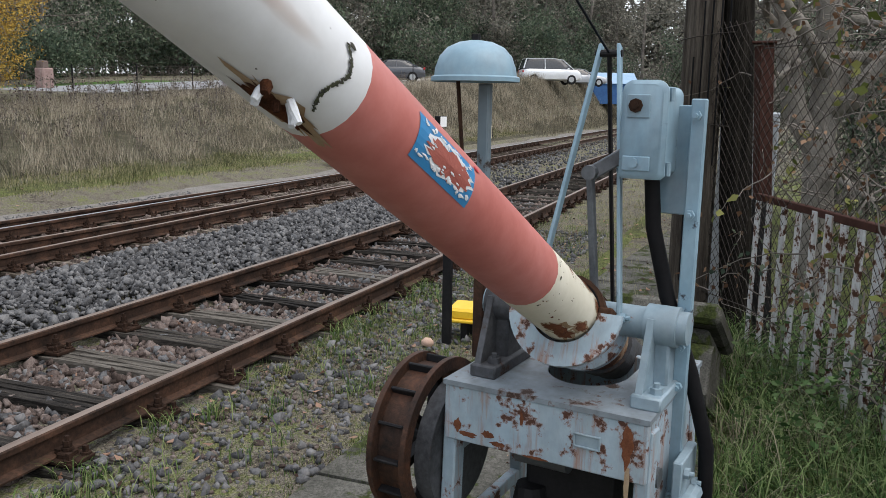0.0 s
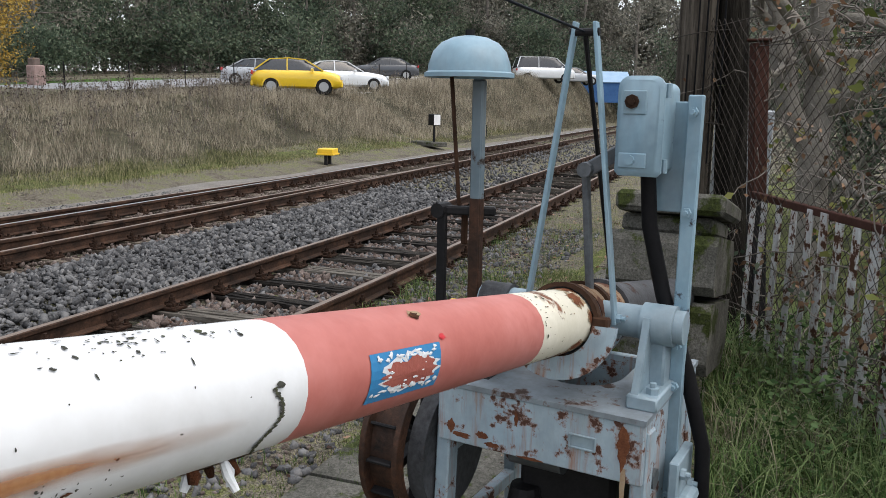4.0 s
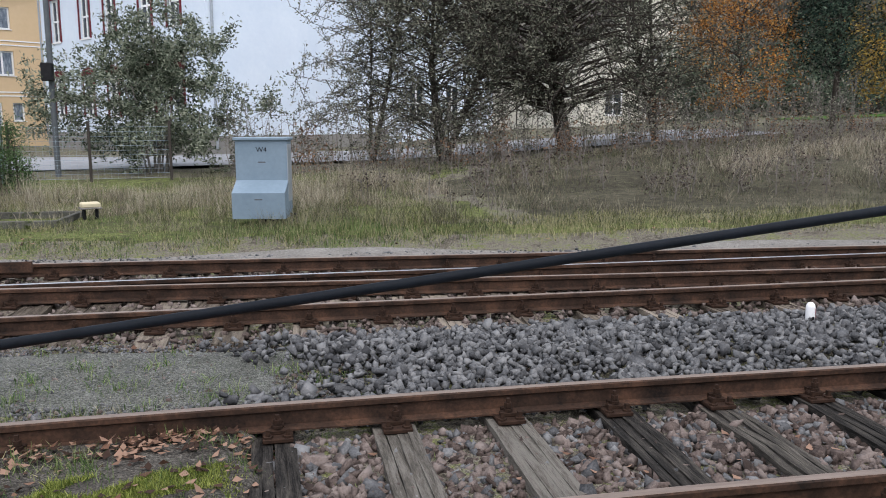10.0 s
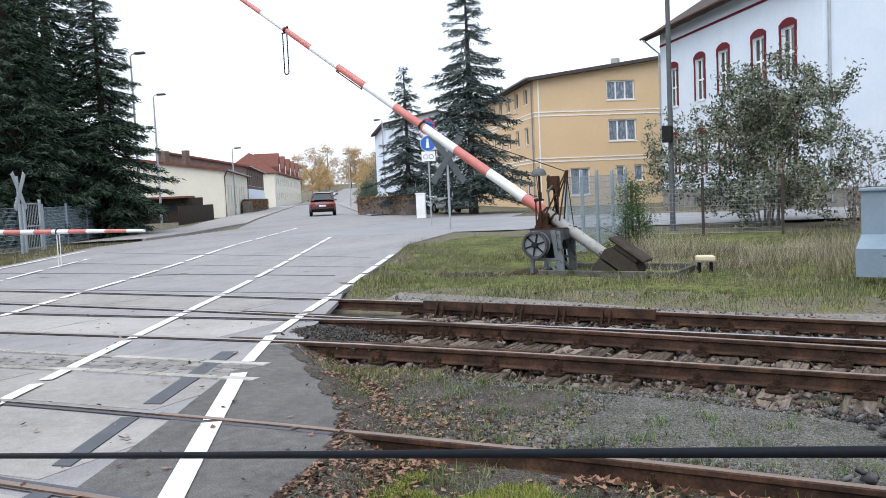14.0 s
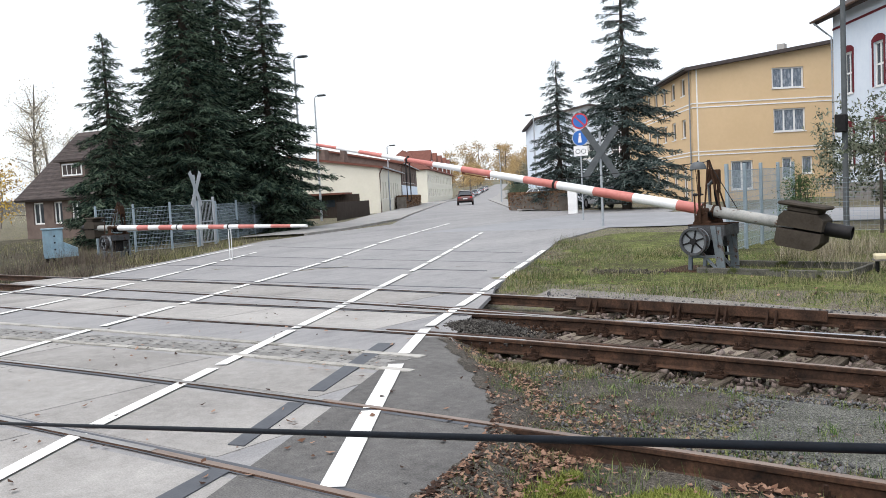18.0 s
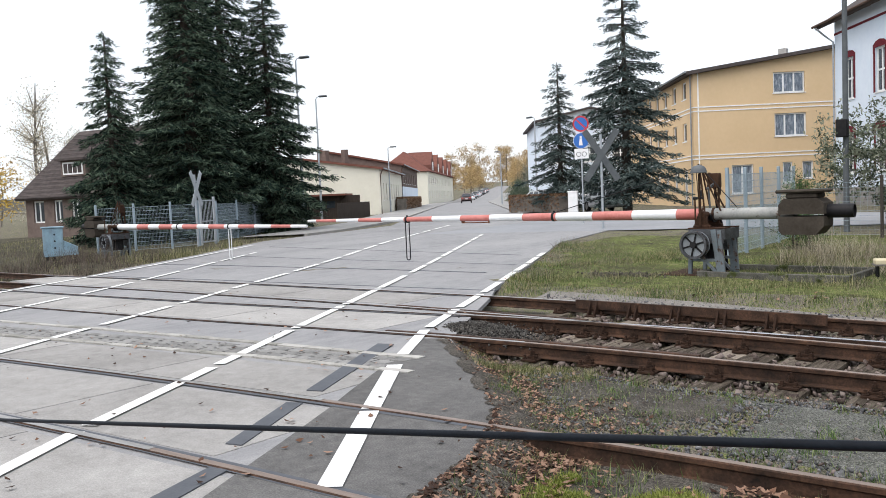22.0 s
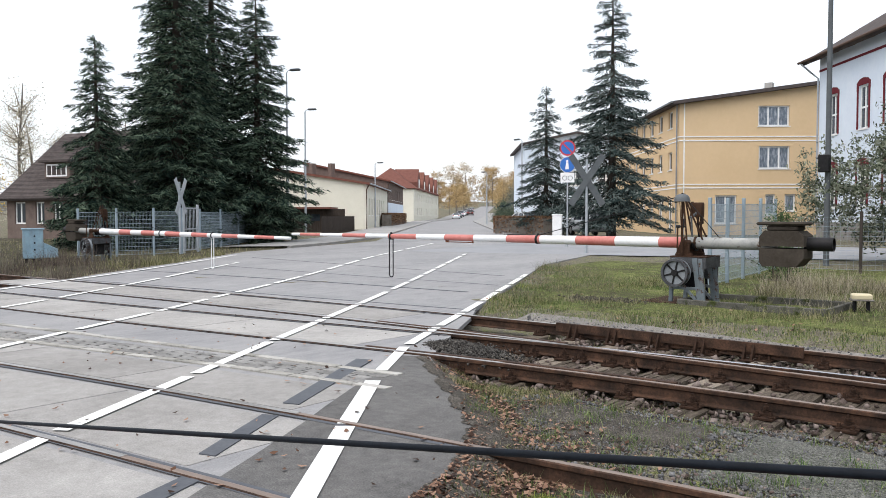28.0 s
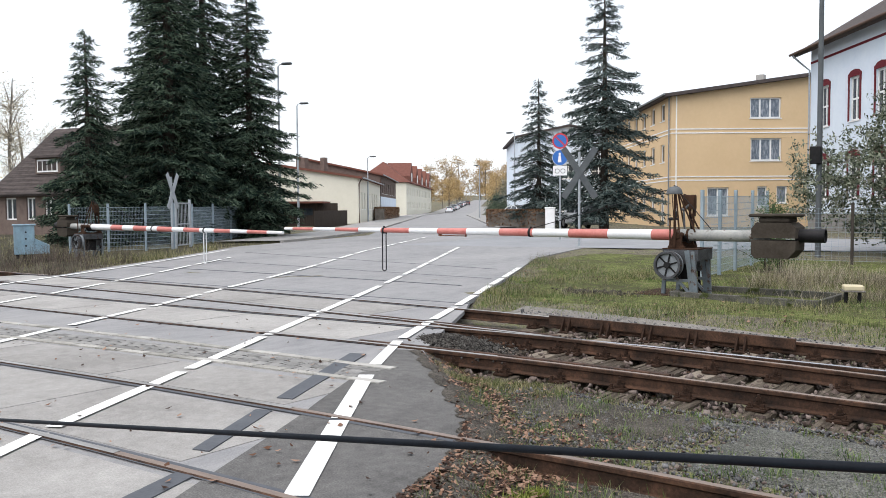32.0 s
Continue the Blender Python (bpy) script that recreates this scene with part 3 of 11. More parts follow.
def turf(x0, x1, y0, y1, material, label, keep):
    """A thin sheet of turf that follows the ground."""
    gx, gy = xs[(xs >= x0) & (xs <= x1)], ys[(ys >= y0) & (ys <= y1)]
    cells = {(i, j) for i in range(len(gx) - 1) for j in range(len(gy) - 1) if keep((gx[i] + gx[i + 1]) / 2, (gy[j] + gy[j + 1]) / 2)}
    number, verts, faces = {}, [], []
    for i, j in sorted(cells):
        face = []
        for q in ((i, j), (i + 1, j), (i + 1, j + 1), (i, j + 1)):
            if q not in number:
                inside = all((q[0] + a, q[1] + b) in cells for a in (-1, 0) for b in (-1, 0))
                number[q] = len(verts)
                x, y = gx[q[0]], gy[q[1]]
                verts.append((x, y, float(ground_height(x, y)) + (0.02 if inside else -0.05)))
            face.append(number[q])
        faces.append(tuple(face))
    me = mesh_np("turf", verts, faces, material, True)
    tagged(new("turf", me), label, "turf", kind="structure")


# pale cinder path beside the outer track
g = Geo()
px = np.arange(-7.5, 60, 1.0)
edge_in = [10.62 - 0.045 * (x + 5) + 0.06 * math.sin(x * 1.3) if x < 30 else 9.3 for x in px]
edge_out = [e + 0.72 + 0.15 * math.sin(x * 0.9 + 1) + 0.012 * max(x, 0) for x, e in zip(px, edge_in)]
for k in range(len(px) - 1):
    a, b = px[k], px[k + 1]
    g.add([(a, edge_in[k], float(land(a, edge_in[k])) + 0.035), (b, edge_in[k + 1], float(land(b, edge_in[k + 1])) + 0.035), (b, edge_out[k + 1], float(land(b, edge_out[k + 1])) + 0.03), (a, edge_out[k], float(land(a, edge_out[k])) + 0.03)], [(0, 1, 2, 3)])
solid("pavement", g, M_PATH, "pale trodden cinder path beside the rails", "path", kind="structure")

# ---- road over the tracks ----
ROAD_R = [(2.2, -6.0), (-0.6, -1.5), (-2.2, 1.2), (-2.85, 2.9), (-3.1, 3.9), (-3.6, 4.8), (-4.5, 5.7), (-5.9, 7.0), (-6.9, 8.7), (-7.8, 10.3), (-8.4, 11.2), (-10.4, 15.3), (-12.2, 18.9), (-13.2, 20.9)]
ROAD_L = [(-11.0, -6.0), (-13.5, -1.5), (-15.0, 1.2), (-15.9, 2.9), (-16.5, 3.9), (-17.1, 4.8), (-17.6, 5.7), (-18.5, 7.0), (-19.5, 8.7), (-20.5, 10.3), (-21.2, 11.2), (-23.8, 15.3), (-26.2, 18.9), (-27.5, 20.9)]


def road_z(x, y):
    return float(lift(x, y)) * float(smooth(11, 14, y)) - 0.02 * (1 - float(smooth(11, 14, y)))


DIRM = Vector((-0.62, 0.785, 0)).normalized()
ACROSS = Vector((0.785, 0.62, 0)).normalized()


def strip(g, left, right, dz=0.0, cols=8, thick=0.06):
    """A road strip between two edges, following the land."""
    rows = []
    for (lx, ly), (rx, ry) in zip(left, right):
        rows.append([(lx + (rx - lx) * c / cols, ly + (ry - ly) * c / cols) for c in range(cols + 1)])
    n = cols + 1
    top = [(x, y, road_z(x, y) + dz) for row in rows for x, y in row]
    low = [(x, y, z - thick) for x, y, z in top]
    fs = []
    N = len(top)
    for i in range(len(rows) - 1):
        for c in range(cols):
            a = i * n + c
            fs.append((a, a + 1, a + n + 1, a + n))
        fs.append((i * n, (i + 1) * n, N + (i + 1) * n, N + i * n))
        fs.append((i * n + cols, N + i * n + cols, N + (i + 1) * n + cols, (i + 1) * n + cols))
    g.add(top + low, fs)
    return g


def bend(s):
    """How far the street swings aside at the distance s."""
    return 0.06 * max(s - 95.0, 0.0)


def along(p0, s, off):
    p = Vector(p0) + DIRM * s + ACROSS * (off + bend(s))
    return (p.x, p.y)


STREET0 = (-30.0, 38.6, 0)
g = strip(Geo(), ROAD_L, ROAD_R)
road = solid("road", g, M_ASPHALT, "grey worn asphalt road over the level crossing", "road", kind="structure")
# the street beyond, and the side street that leaves it
stations = [-14, -6, 0, 8, 18, 30, 45, 70, 95, 110, 140, 170, 210, 260, 320, 400]
left_edge = [(-27.5, 20.9)] + [along(STREET0, s, -4.6) for s in stations[1:]]
right_edge = [(-13.2, 20.9)] + [along(STREET0, s, 2.6 + (8.0 if s < -2 else 2.0 if s < 4 else 0.0)) for s in stations[1:]]
g = strip(Geo(), left_edge, right_edge, 0.0, 6)
solid("road", g, M_ASPHALT, "grey asphalt street leading away between houses", "road", kind="structure")
side_a = [(-22, 36.5), (-14, 36.3), (-6, 36), (4, 35.6), (16, 35), (30, 34), (50, 33)]
side_b = [(-22, 24.5), (-14, 26.2), (-6, 28.2), (4, 28.2), (16, 27.2), (30, 26), (50, 25)]
g = Geo()
for k in range(len(side_a) - 1):
    q = [side_a[k], side_a[k + 1], side_b[k + 1], side_b[k]]
    g.add([(x, y, float(lift(x, y)) + 0.004) for x, y in q], [(0, 1, 2, 3)])
solid("road", g, mat("pale side street", [(0.2, 0.205, 0.215), (0.27, 0.275, 0.285)], 0.8, 0, 0.4, bump=0.003, bump_scale=80), "pale grey side street behind the verge", "road", kind="structure")

# concrete crossing panels, grey bands and tarred strips
g = Geo()
def laid(g, pts, z=0.005, t=0.02):
    n = len(pts)
    v = [(x, y, road_z(x, y) + z) for x, y in pts] + [(x, y, road_z(x, y) + z - t) for x, y in pts]
    return g.add(v, [tuple(range(n)), tuple(range(2 * n - 1, n - 1, -1))] + [(k, (k + 1) % n, n + (k + 1) % n, n + k) for k in range(n)])


def track_pt(track, x, off):
    return (x, float(soft_line(track, x)) + off)


def panel_row(track, off0, off1, x0, x1, step, material, label):
    parent = thing("crossing_panels", label, "pavement", kind="structure")
    x = x0
    while x > x1:
        b = max(x - step + 0.025, x1)
        part("panel", laid(Geo(), [track_pt(track, x, off0), track_pt(track, x, off1), track_pt(track, b, off1), track_pt(track, b, off0)], 0.004, 0.05), material, parent)
        x -= step


panel_row(TRACK_A, -0.62, 0.62, -4.55, -17, 2.4, M_CONCRETE, "pale concrete panels between the rails of the near track")
panel_row(TRACK_A, 0.86, 1.75, -5.2, -17, 2.4, M_CONCRETE, "pale concrete panels beside the near track")
panel_row(TRACK_A, -2.0, -0.86, -3.9, -15.5, 2.4, M_CONCRETE, "pale concrete panels on the near side of the track")
panel_row(TRACK_B, -0.62, 0.62, -7.2, -19.5, 3.0, M_CONCRETE, "grey concrete panels between the middle rails")
panel_row(TRACK_C, -0.5, 0.62, -8.6, -21, 3.0, M_CONCRETE, "grey concrete panels between the far rails")
# flangeways beside each rail where it runs in the road: flat dark strips paint the grooves' shade
for track, x0, x1 in ((TRACK_A, -2.9, -17.6), (TRACK_B, -6.3, -20.3), (TRACK_C, -7.7, -21.6)):
    for side in (-1, 1):
        g = Geo()
        xs_ = np.linspace(x0 - 0.25 * (side + 1), x1, 14)
        for a, b in zip(xs_, xs_[1:]):
            for o0, o1 in ((0.034, 0.05), (-0.085, -0.034)):
                q = [(x, float(soft_line(track, x)) + side * (GAUGE + o)) for x, o in ((a, o0), (b, o0), (b, o1), (a, o1))]
                g.add([(x, y, -0.009) for x, y in q], [(0, 1, 2, 3)])
        solid("flangeway", g, M_TAR_AND_GROOVE, "flat dark strip painted for the shaded flange groove beside a rail in the road", "rail groove", kind="structure")
# a strip of small setts with concrete kerbs either side
sett = thing("sett_strip", "grey sett paving strip with stone edges in the road", "paving", kind="structure")
KERB_FAR, KERB_NEAR = [(-5.46, 6.01), (-7.85, 5.77), (-10.84, 5.39), (-15.5, 4.7)], [(-5.11, 5.47), (-7.12, 5.22), (-9.66, 4.79), (-14.8, 3.9)]
M_KERBPALE = mat("pale worn kerb stone", [(0.2, 0.195, 0.175), (0.31, 0.3, 0.275), (0.38, 0.37, 0.345)], 0.9, 0, 5, bump=0.006, vary=0.25)
for line in (KERB_FAR, KERB_NEAR):
    for k in range(25):
        x = line[0][0] - k * 0.4
        a, b = (x, float(np.interp(-x, [-p[0] for p in line], [p[1] for p in line]))), (x - 0.385, float(np.interp(0.385 - x, [-p[0] for p in line], [p[1] for p in line])))
        part("kerb_stone", laid(Geo(), [(a[0], a[1] - 0.05), (a[0], a[1] + 0.045 + 0.02 * rng.random()), (b[0], b[1] + 0.05), (b[0], b[1] - 0.05)], 0.014 + 0.006 * rng.random(), 0.05), M_KERBPALE, sett, "" if k else "pale rough stone edging")
M_SETT = mat("small worn setts", [(0.15, 0.147, 0.14), (0.21, 0.206, 0.198), (0.27, 0.264, 0.254)], 0.85, 0, 6, bump=0.006, island=0.25, grain=0.3)
base = Geo()
for r in range(3):
    for k in range(60):
        x = -5.5 - k * 0.2 - (0.1 if r % 2 else 0)
        lo = float(np.interp(-x, [-p[0] for p in KERB_NEAR], [p[1] for p in KERB_NEAR])) + 0.065
        a = (x, lo + r * 0.15)
        b = (x - 0.188, lo + r * 0.15)
        laid(base, [a, (a[0], a[1] + 0.135), (b[0], b[1] + 0.135), b], 0.0085 + 0.003 * rng.random(), 0.05)
part("setts", base, M_SETT, sett, "small worn grey setts")
g = Geo()
for q in ([(-6.45, 6.38), (-6.26, 6.44), (-5.27, 4.53), (-5.42, 4.48)], [(-5.24, 4.12), (-5.1, 4.17), (-4.57, 3.2), (-4.7, 3.16)], [(-4.36, 2.8), (-4.22, 2.85), (-3.75, 1.6), (-3.92, 1.55)]):
    laid(g, q, 0.0125, 0.01)
solid("tar_patch", g, M_TAR_AND_GROOVE, "dark tar-filled strips across the concrete panels", "road patch", kind="structure")
APRON = [(-2.25, 1.3), (-2.6, 2.2), (-2.86, 2.95), (-2.95, 3.3), (-3.05, 3.73), (-3.22, 4.15), (-3.45, 4.55), (-3.68, 4.86), (-3.9, 5.1), (-4.3, 5.45), (-4.75, 5.86), (-5.3, 6.35), (-5.75, 6.75), (-6.02, 6.98), (-6.3, 6.8), (-5.75, 5.95), (-5.41, 5.3), (-5.05, 4.62), (-4.82, 4.22), (-4.4, 3.4), (-4.23, 3.05), (-3.8, 2.2), (-3.4, 1.3)]
g = laid(Geo(), APRON, 0.008, 0.03)
solid("road_apron", g, M_ASPHALTDARK, "dark patched asphalt apron at the road's edge", "road patch", kind="structure")
# earth shoulder that laps over the ragged asphalt edge and falls to the ballast
M_EARTHSTONE = mat("dark grit", [(0.02, 0.0185, 0.0175), (0.05, 0.046, 0.042), (0.095, 0.09, 0.083)], 0.95, 0, 9, island=0.4)
M_EARTH = mat("dark damp earth", [(0.03, 0.027, 0.023), (0.08, 0.072, 0.062), (0.15, 0.137, 0.118)], 0.95, 0, 5, bump=0.02, bump_scale=45, fine=0.6, grain=0.7)
SHOULDER = []
for (ax, ay), (bx, by) in zip(APRON[:13], APRON[1:14]):
    for k in range(6):
        SHOULDER.append((ax + (bx - ax) * k / 6, ay + (by - ay) * k / 6))
SHOULDER = np.array(SHOULDER)


def shoulder_z(x, y):
    """Height of the earth beside the road's edge."""
    d = np.sqrt((x[:, None] - SHOULDER[None, :, 0]) ** 2 + (y[:, None] - SHOULDER[None, :, 1]) ** 2).min(1)
    return -0.006 - 0.4 * d


g = Geo()
rsh = np.random.default_rng(91)
dirs = np.gradient(SHOULDER, axis=0)
dirs /= np.linalg.norm(dirs, axis=1)[:, None]
rows_ = []
for k, ((x, y), (dx, dy)) in enumerate(zip(SHOULDER, dirs)):
    lap = 0.03 + 0.05 * math.sin(1.3 * k) * math.sin(0.47 * k) + 0.03 * rsh.random()
    row = []
    for off, z in ((-lap, -0.006), (0.05, -0.008), (0.2, -0.07 + 0.01 * rsh.normal()), (0.55 + 0.1 * rsh.random(), -0.26)):
        row.append((x + dy * off, y - dx * off, z))
    rows_.append(row)
n_ = len(rows_)
g.add([p for row in rows_ for p in row], [(4 * k + c, 4 * k + c + 1, 4 * k + c + 5, 4 * k + c + 4) for k in range(n_ - 1) for c in range(3)])
solid("earth_shoulder", g, M_EARTH, "dark earth shoulder beside the patched asphalt", "soil", kind="structure")

# transverse joints in the asphalt beyond the outer rail
for pts in ([(-10.2, 13.3), (-13.41, 13.21), (-18.51, 12.91), (-21.5, 12.6)], [(-10.6, 14.95), (-15.23, 15.02), (-21.95, 15.3)], [(-11.9, 17.07), (-17.98, 17.76), (-24.0, 18.5)], [(-8.2, 10.95), (-10.89, 10.72), (-14.87, 10.4), (-20.0, 9.9)]):
    g = Geo()
    for (ax, ay), (bx, by) in zip(pts, pts[1:]):
        laid(g, [(ax, ay - 0.03), (ax, ay + 0.03), (bx, by + 0.03), (bx, by - 0.03)], 0.004, 0.01)
    solid("road_joint", g, M_TAR_AND_GROOVE, "dark tarred joint across the road", "road joint", kind="structure")

# ---- painted lines ----
def ribbon(g, pts, w, z=0.017):
    for (ax, ay), (bx, by) in zip(pts, pts[1:]):
        d = Vector((bx - ax, by - ay, 0)).normalized()
        s = Vector((d.y, -d.x, 0)) * w / 2
        g.add([(ax + s.x, ay + s.y, road_z(ax, ay) + z), (bx + s.x, by + s.y, road_z(bx, by) + z), (bx - s.x, by - s.y, road_z(bx, by) + z), (ax - s.x, ay - s.y, road_z(ax, ay) + z)], [(0, 1, 2, 3)])
    return g


def between(pts, f):
    p = np.array(pts, float)
    d = np.concatenate([[0], np.cumsum(np.hypot(*np.diff(p, axis=0).T))])
    return tuple(float(np.interp(f, d, p[:, k])) for k in (0, 1))


def dashes(pts, on, off, w, label, start=0.0):
    p = np.array(pts, float)
    total = np.hypot(*np.diff(p, axis=0).T).sum()
    holder = thing("lane_line", label, "road marking", kind="structure")
    s = start
    while s < total - 0.3:
        e = min(s + on, total)
        steps = max(2, int((e - s) / 1.5) + 1)
        part("stripe", ribbon(Geo(), [between(pts, s + (e - s) * k / (steps - 1)) for k in range(steps)], w), M_PAINT, holder)
        s += on + off


dashes([(-3.3, 2.72), (-3.53, 3.11), (-4.24, 4.01), (-5.27, 5.36), (-5.62, 5.85)], 1.62, 0.07, 0.15, "white solid edge line of the road, a little worn", 0.3)
dashes([(-5.72, 6.0), (-6.26, 6.73), (-6.99, 8.13), (-8.33, 10.89), (-10.39, 15.09), (-11.6, 17.6)], 1.5, 0.22, 0.13, "white broken edge line of the road beyond the rails", 0.05)
dashes([(-4.6, 0.7), (-5.34, 1.93), (-6.03, 2.9), (-7.19, 4.91), (-8.12, 6.49), (-9.07, 8.12), (-11.66, 12.54)], 2.05, 0.16, 0.13, "white lane line across the tracks", 0.35)
dashes([(-11.8, 12.78), (-18.61, 24.14)], 1.7, 0.35, 0.12, "white broken lane line beyond the tracks")
dashes([(-9.0, 1.8), (-10.13, 3.77), (-11.36, 5.96), (-12.24, 7.55), (-13.78, 10.07)], 1.9, 0.28, 0.13, "white centre line across the tracks")
dashes([(-13.9, 10.3), (-15.61, 13.3), (-20.24, 20.68), (-25.5, 30.5)], 1.8, 0.4, 0.13, "white broken centre line beyond the tracks")
dashes([(-13.0, 3.0), (-14.4, 5.41), (-15.46, 7.14), (-17.53, 10.11), (-19.49, 12.79), (-22.01, 16.39)], 2.2, 0.4, 0.12, "white lane line on the far lane")
dashes([(-17.0, 5.0), (-18.0, 6.83), (-19.1, 8.64), (-20.9, 11.64), (-22.4, 14.01), (-25.7, 19.03)], 2.6, 0.1, 0.13, "white edge line on the far side of the road")


# ---- tracks ----
RAIL = [(-0.062, -0.149), (0.062, -0.149), (0.062, -0.139), (0.012, -0.124), (0.008, -0.05), (0.034, -0.036), (0.034, -0.008), (0.026, 0), (-0.026, 0), (-0.034, -0.008), (-0.034, -0.036), (-0.008, -0.05), (-0.012, -0.124), (-0.062, -0.139)]


def rail_mesh(g, track, off, x0, x1, step=1.0, z=0.0):
    n = max(2, int(abs(x1 - x0) / step) + 1)
    pts = [(x, float(soft_line(track, x)) + off, z) for x in np.linspace(x0, x1, n)]
    return g.sweep(RAIL, pts), pts


def rail_part(parent, track, off, x0, x1, top=None, label=""):
    g, pts = rail_mesh(Geo(), track, off, x0, x1)
    ob = part("rail", g, M_RAIL, parent, label, smooth=False)
    t = Geo().sweep([(-0.027, 0.0), (0.027, 0.0), (0.02, 0.0025), (-0.02, 0.0025)], pts)
    part("running_surface", t, top or M_RAILTOP, ob, "worn bare metal top")
    near_road = [p for p in pts if -21 < p[0] < -4.5]
    if near_road:
        t = Geo().sweep([(-0.03, 0.003), (0.03, 0.003), (0.022, 0.0055), (-0.022, 0.0055)], near_road)
        part("polished_top", t, M_RAILROAD, ob, "smooth grey rail top worn by tyres")
    return ob


def chair_mesh():
    g = Geo()
    g.box((0, 0, -0.156), (0.17, 0.38, 0.024), 0.004)
    for s in (-1, 1):
        g.box((0, s * 0.088, -0.132), (0.1, 0.06, 0.034), 0.008)
        g.box((0, s * 0.055, -0.118), (0.07, 0.04, 0.03))
        g.rod((0, s * 0.09, -0.12), (0, s * 0.09, -0.035), 0.0125, n=8)
        g.rod((0, s * 0.09, -0.112), (0, s * 0.09, -0.096), 0.03, n=8)
        g.rod((0, s * 0.09, -0.092), (0, s * 0.09, -0.062), 0.024, n=6)
        for e in (-1, 1):
            g.rod((e * 0.055, s * 0.155, -0.146), (e * 0.055, s * 0.155, -0.132), 0.03, n=6)
            g.box((e * 0.055, s * 0.155, -0.115), (0.024, 0.024, 0.034))
    return g.mesh("rail_chair", M_CHAIR)


CHAIR = chair_mesh()


def sleeper_mesh(seed, length=2.5, width=0.25, material=None):
    r = np.random.default_rng(seed)
    g = Geo()
    n, m = 11, 4
    for j in range(m):
        ya, yb = -width / 2 + width * j / m, -width / 2 + width * (j + 1) / m - 0.002 - 0.006 * (r.random() < 0.3)
        h = r.normal(0, 0.003)
        e0, e1 = r.normal(0, 0.04, 2)
        us = np.linspace(-length / 2 + e0, length / 2 + e1, n)
        top = h + r.normal(0, 0.004, n)
        wob = r.normal(0, 0.003, n)
        v, f = [], []
        for k in range(n):
            v += [(ya + wob[k], us[k], -0.2), (yb + wob[k], us[k], -0.2), (yb + wob[k], us[k], top[k] - 0.004), (ya + wob[k], us[k], top[k])]
        for k in range(n - 1):
            for q in range(4):
                f.append((4 * k + q, 4 * k + (q + 1) % 4, 4 * k + 4 + (q + 1) % 4, 4 * k + 4 + q))
        f += [(0, 3, 2, 1), (4 * n - 4, 4 * n - 3, 4 * n - 2, 4 * n - 1)]
        g.add(v, f)
    return g.mesh("sleeper", material or M_SLEEPER)


SLEEPERS = [sleeper_mesh(s) for s in range(6)]
M_SLEEPERTAN = mat("sun-bleached sleeper wood", [(0.045, 0.036, 0.028), (0.125, 0.104, 0.082), (0.22, 0.186, 0.15)], 0.9, 0, 3.0, bump=0.01, bump_scale=14, vary=0.35, stretch=(9, 0.8, 6))
TAN_SLEEPERS = [sleeper_mesh(20 + s, 2.6, 0.26, M_SLEEPERTAN) for s in range(6)]


def lay_track(label, track, x0, x1, rails, first, pitch, lo, hi, meshes, skip=(99, 99), shift=0.0):
    holder = thing("railway_track", label, "railway track", kind="structure")
    for off, top in rails:
        rail_part(holder, track, off, x0, x1, top)
    k0, k1 = math.ceil((lo - first) / pitch), math.floor((hi - first) / pitch)
    for k in range(k0, k1 + 1):
        x = first + k * pitch
        if skip[0] < x < skip[1]:
            continue
        y = float(soft_line(track, x))
        slope = math.degrees(math.atan(float(soft_line(track, x + 0.5) - soft_line(track, x - 0.5))))
        part("sleeper", meshes[k % len(meshes)], None, holder, at=pose(x, y + shift, -0.17, 0, 0, slope + rng.normal(0, 1.0)))
        for off, _ in rails:
            part("rail_chair", CHAIR, None, holder, at=pose(x, y + off, 0, 0, 0, slope))
    return holder


lay_track("near track with rusty rails on weathered wooden sleepers", TRACK_A, -40, 80, ((-GAUGE, None), (GAUGE, None)), 0.78, 0.68, -1.4, 32, SLEEPERS)
lay_track("middle track with one brightly worn rail", TRACK_B, -40, 80, ((-GAUGE, None), (GAUGE, M_RAILSHINE)), 0.35, 0.65, -6.5, 36, TAN_SLEEPERS)
lay_track("siding track converging on the middle one", TRACK_C, -40, 21, ((-GAUGE, None), (GAUGE, None)), 0.12, 0.65, -6.8, 19, TAN_SLEEPERS, shift=0.1)
# check rail beside the siding's outer rail and the stub rail on the crossing's edge
guard = thing("check_rail", "rusty raised check rail on brackets by the outer rail", "rail", kind="structure")
pts = [(x, float(soft_line(TRACK_C, x)) + GAUGE - 0.13, 0.045) for x in np.linspace(-6.1, -2.7, 8)]
part("check_bar", Geo().sweep([(-0.02, -0.12), (0.025, -0.12), (0.025, 0), (-0.02, 0)], pts), M_RAIL, guard)
for x in np.arange(-5.8, -2.7, 0.62):
    y = float(soft_line(TRACK_C, x)) + GAUGE - 0.13
    g = Geo()
    for e in (-0.05, 0.05):
        g.sheet([(-0.02, -0.17), (-0.14, -0.17), (-0.03, 0.03)], -0.012, 0.012, pose(x + e, y, 0, 90, 0, 90))
    g.box((x, y - 0.07, -0.16), (0.16, 0.18, 0.02), 0.004)
    part("bracket", g, M_CHAIR, guard)
stub = thing("stub_rail", "short rusty inner rail ending beside the crossing", "rail", kind="structure")
pts = [(x, float(soft_line(TRACK_B, x)) - GAUGE + 0.15, -0.005) for x in np.linspace(-7.0, -3.15, 8)]
part("rail", Geo().sweep(RAIL, pts), M_RAIL, stub)
stub2 = thing("stub_rail", "short rusty inner rail ending beside the crossing", "rail", kind="structure")
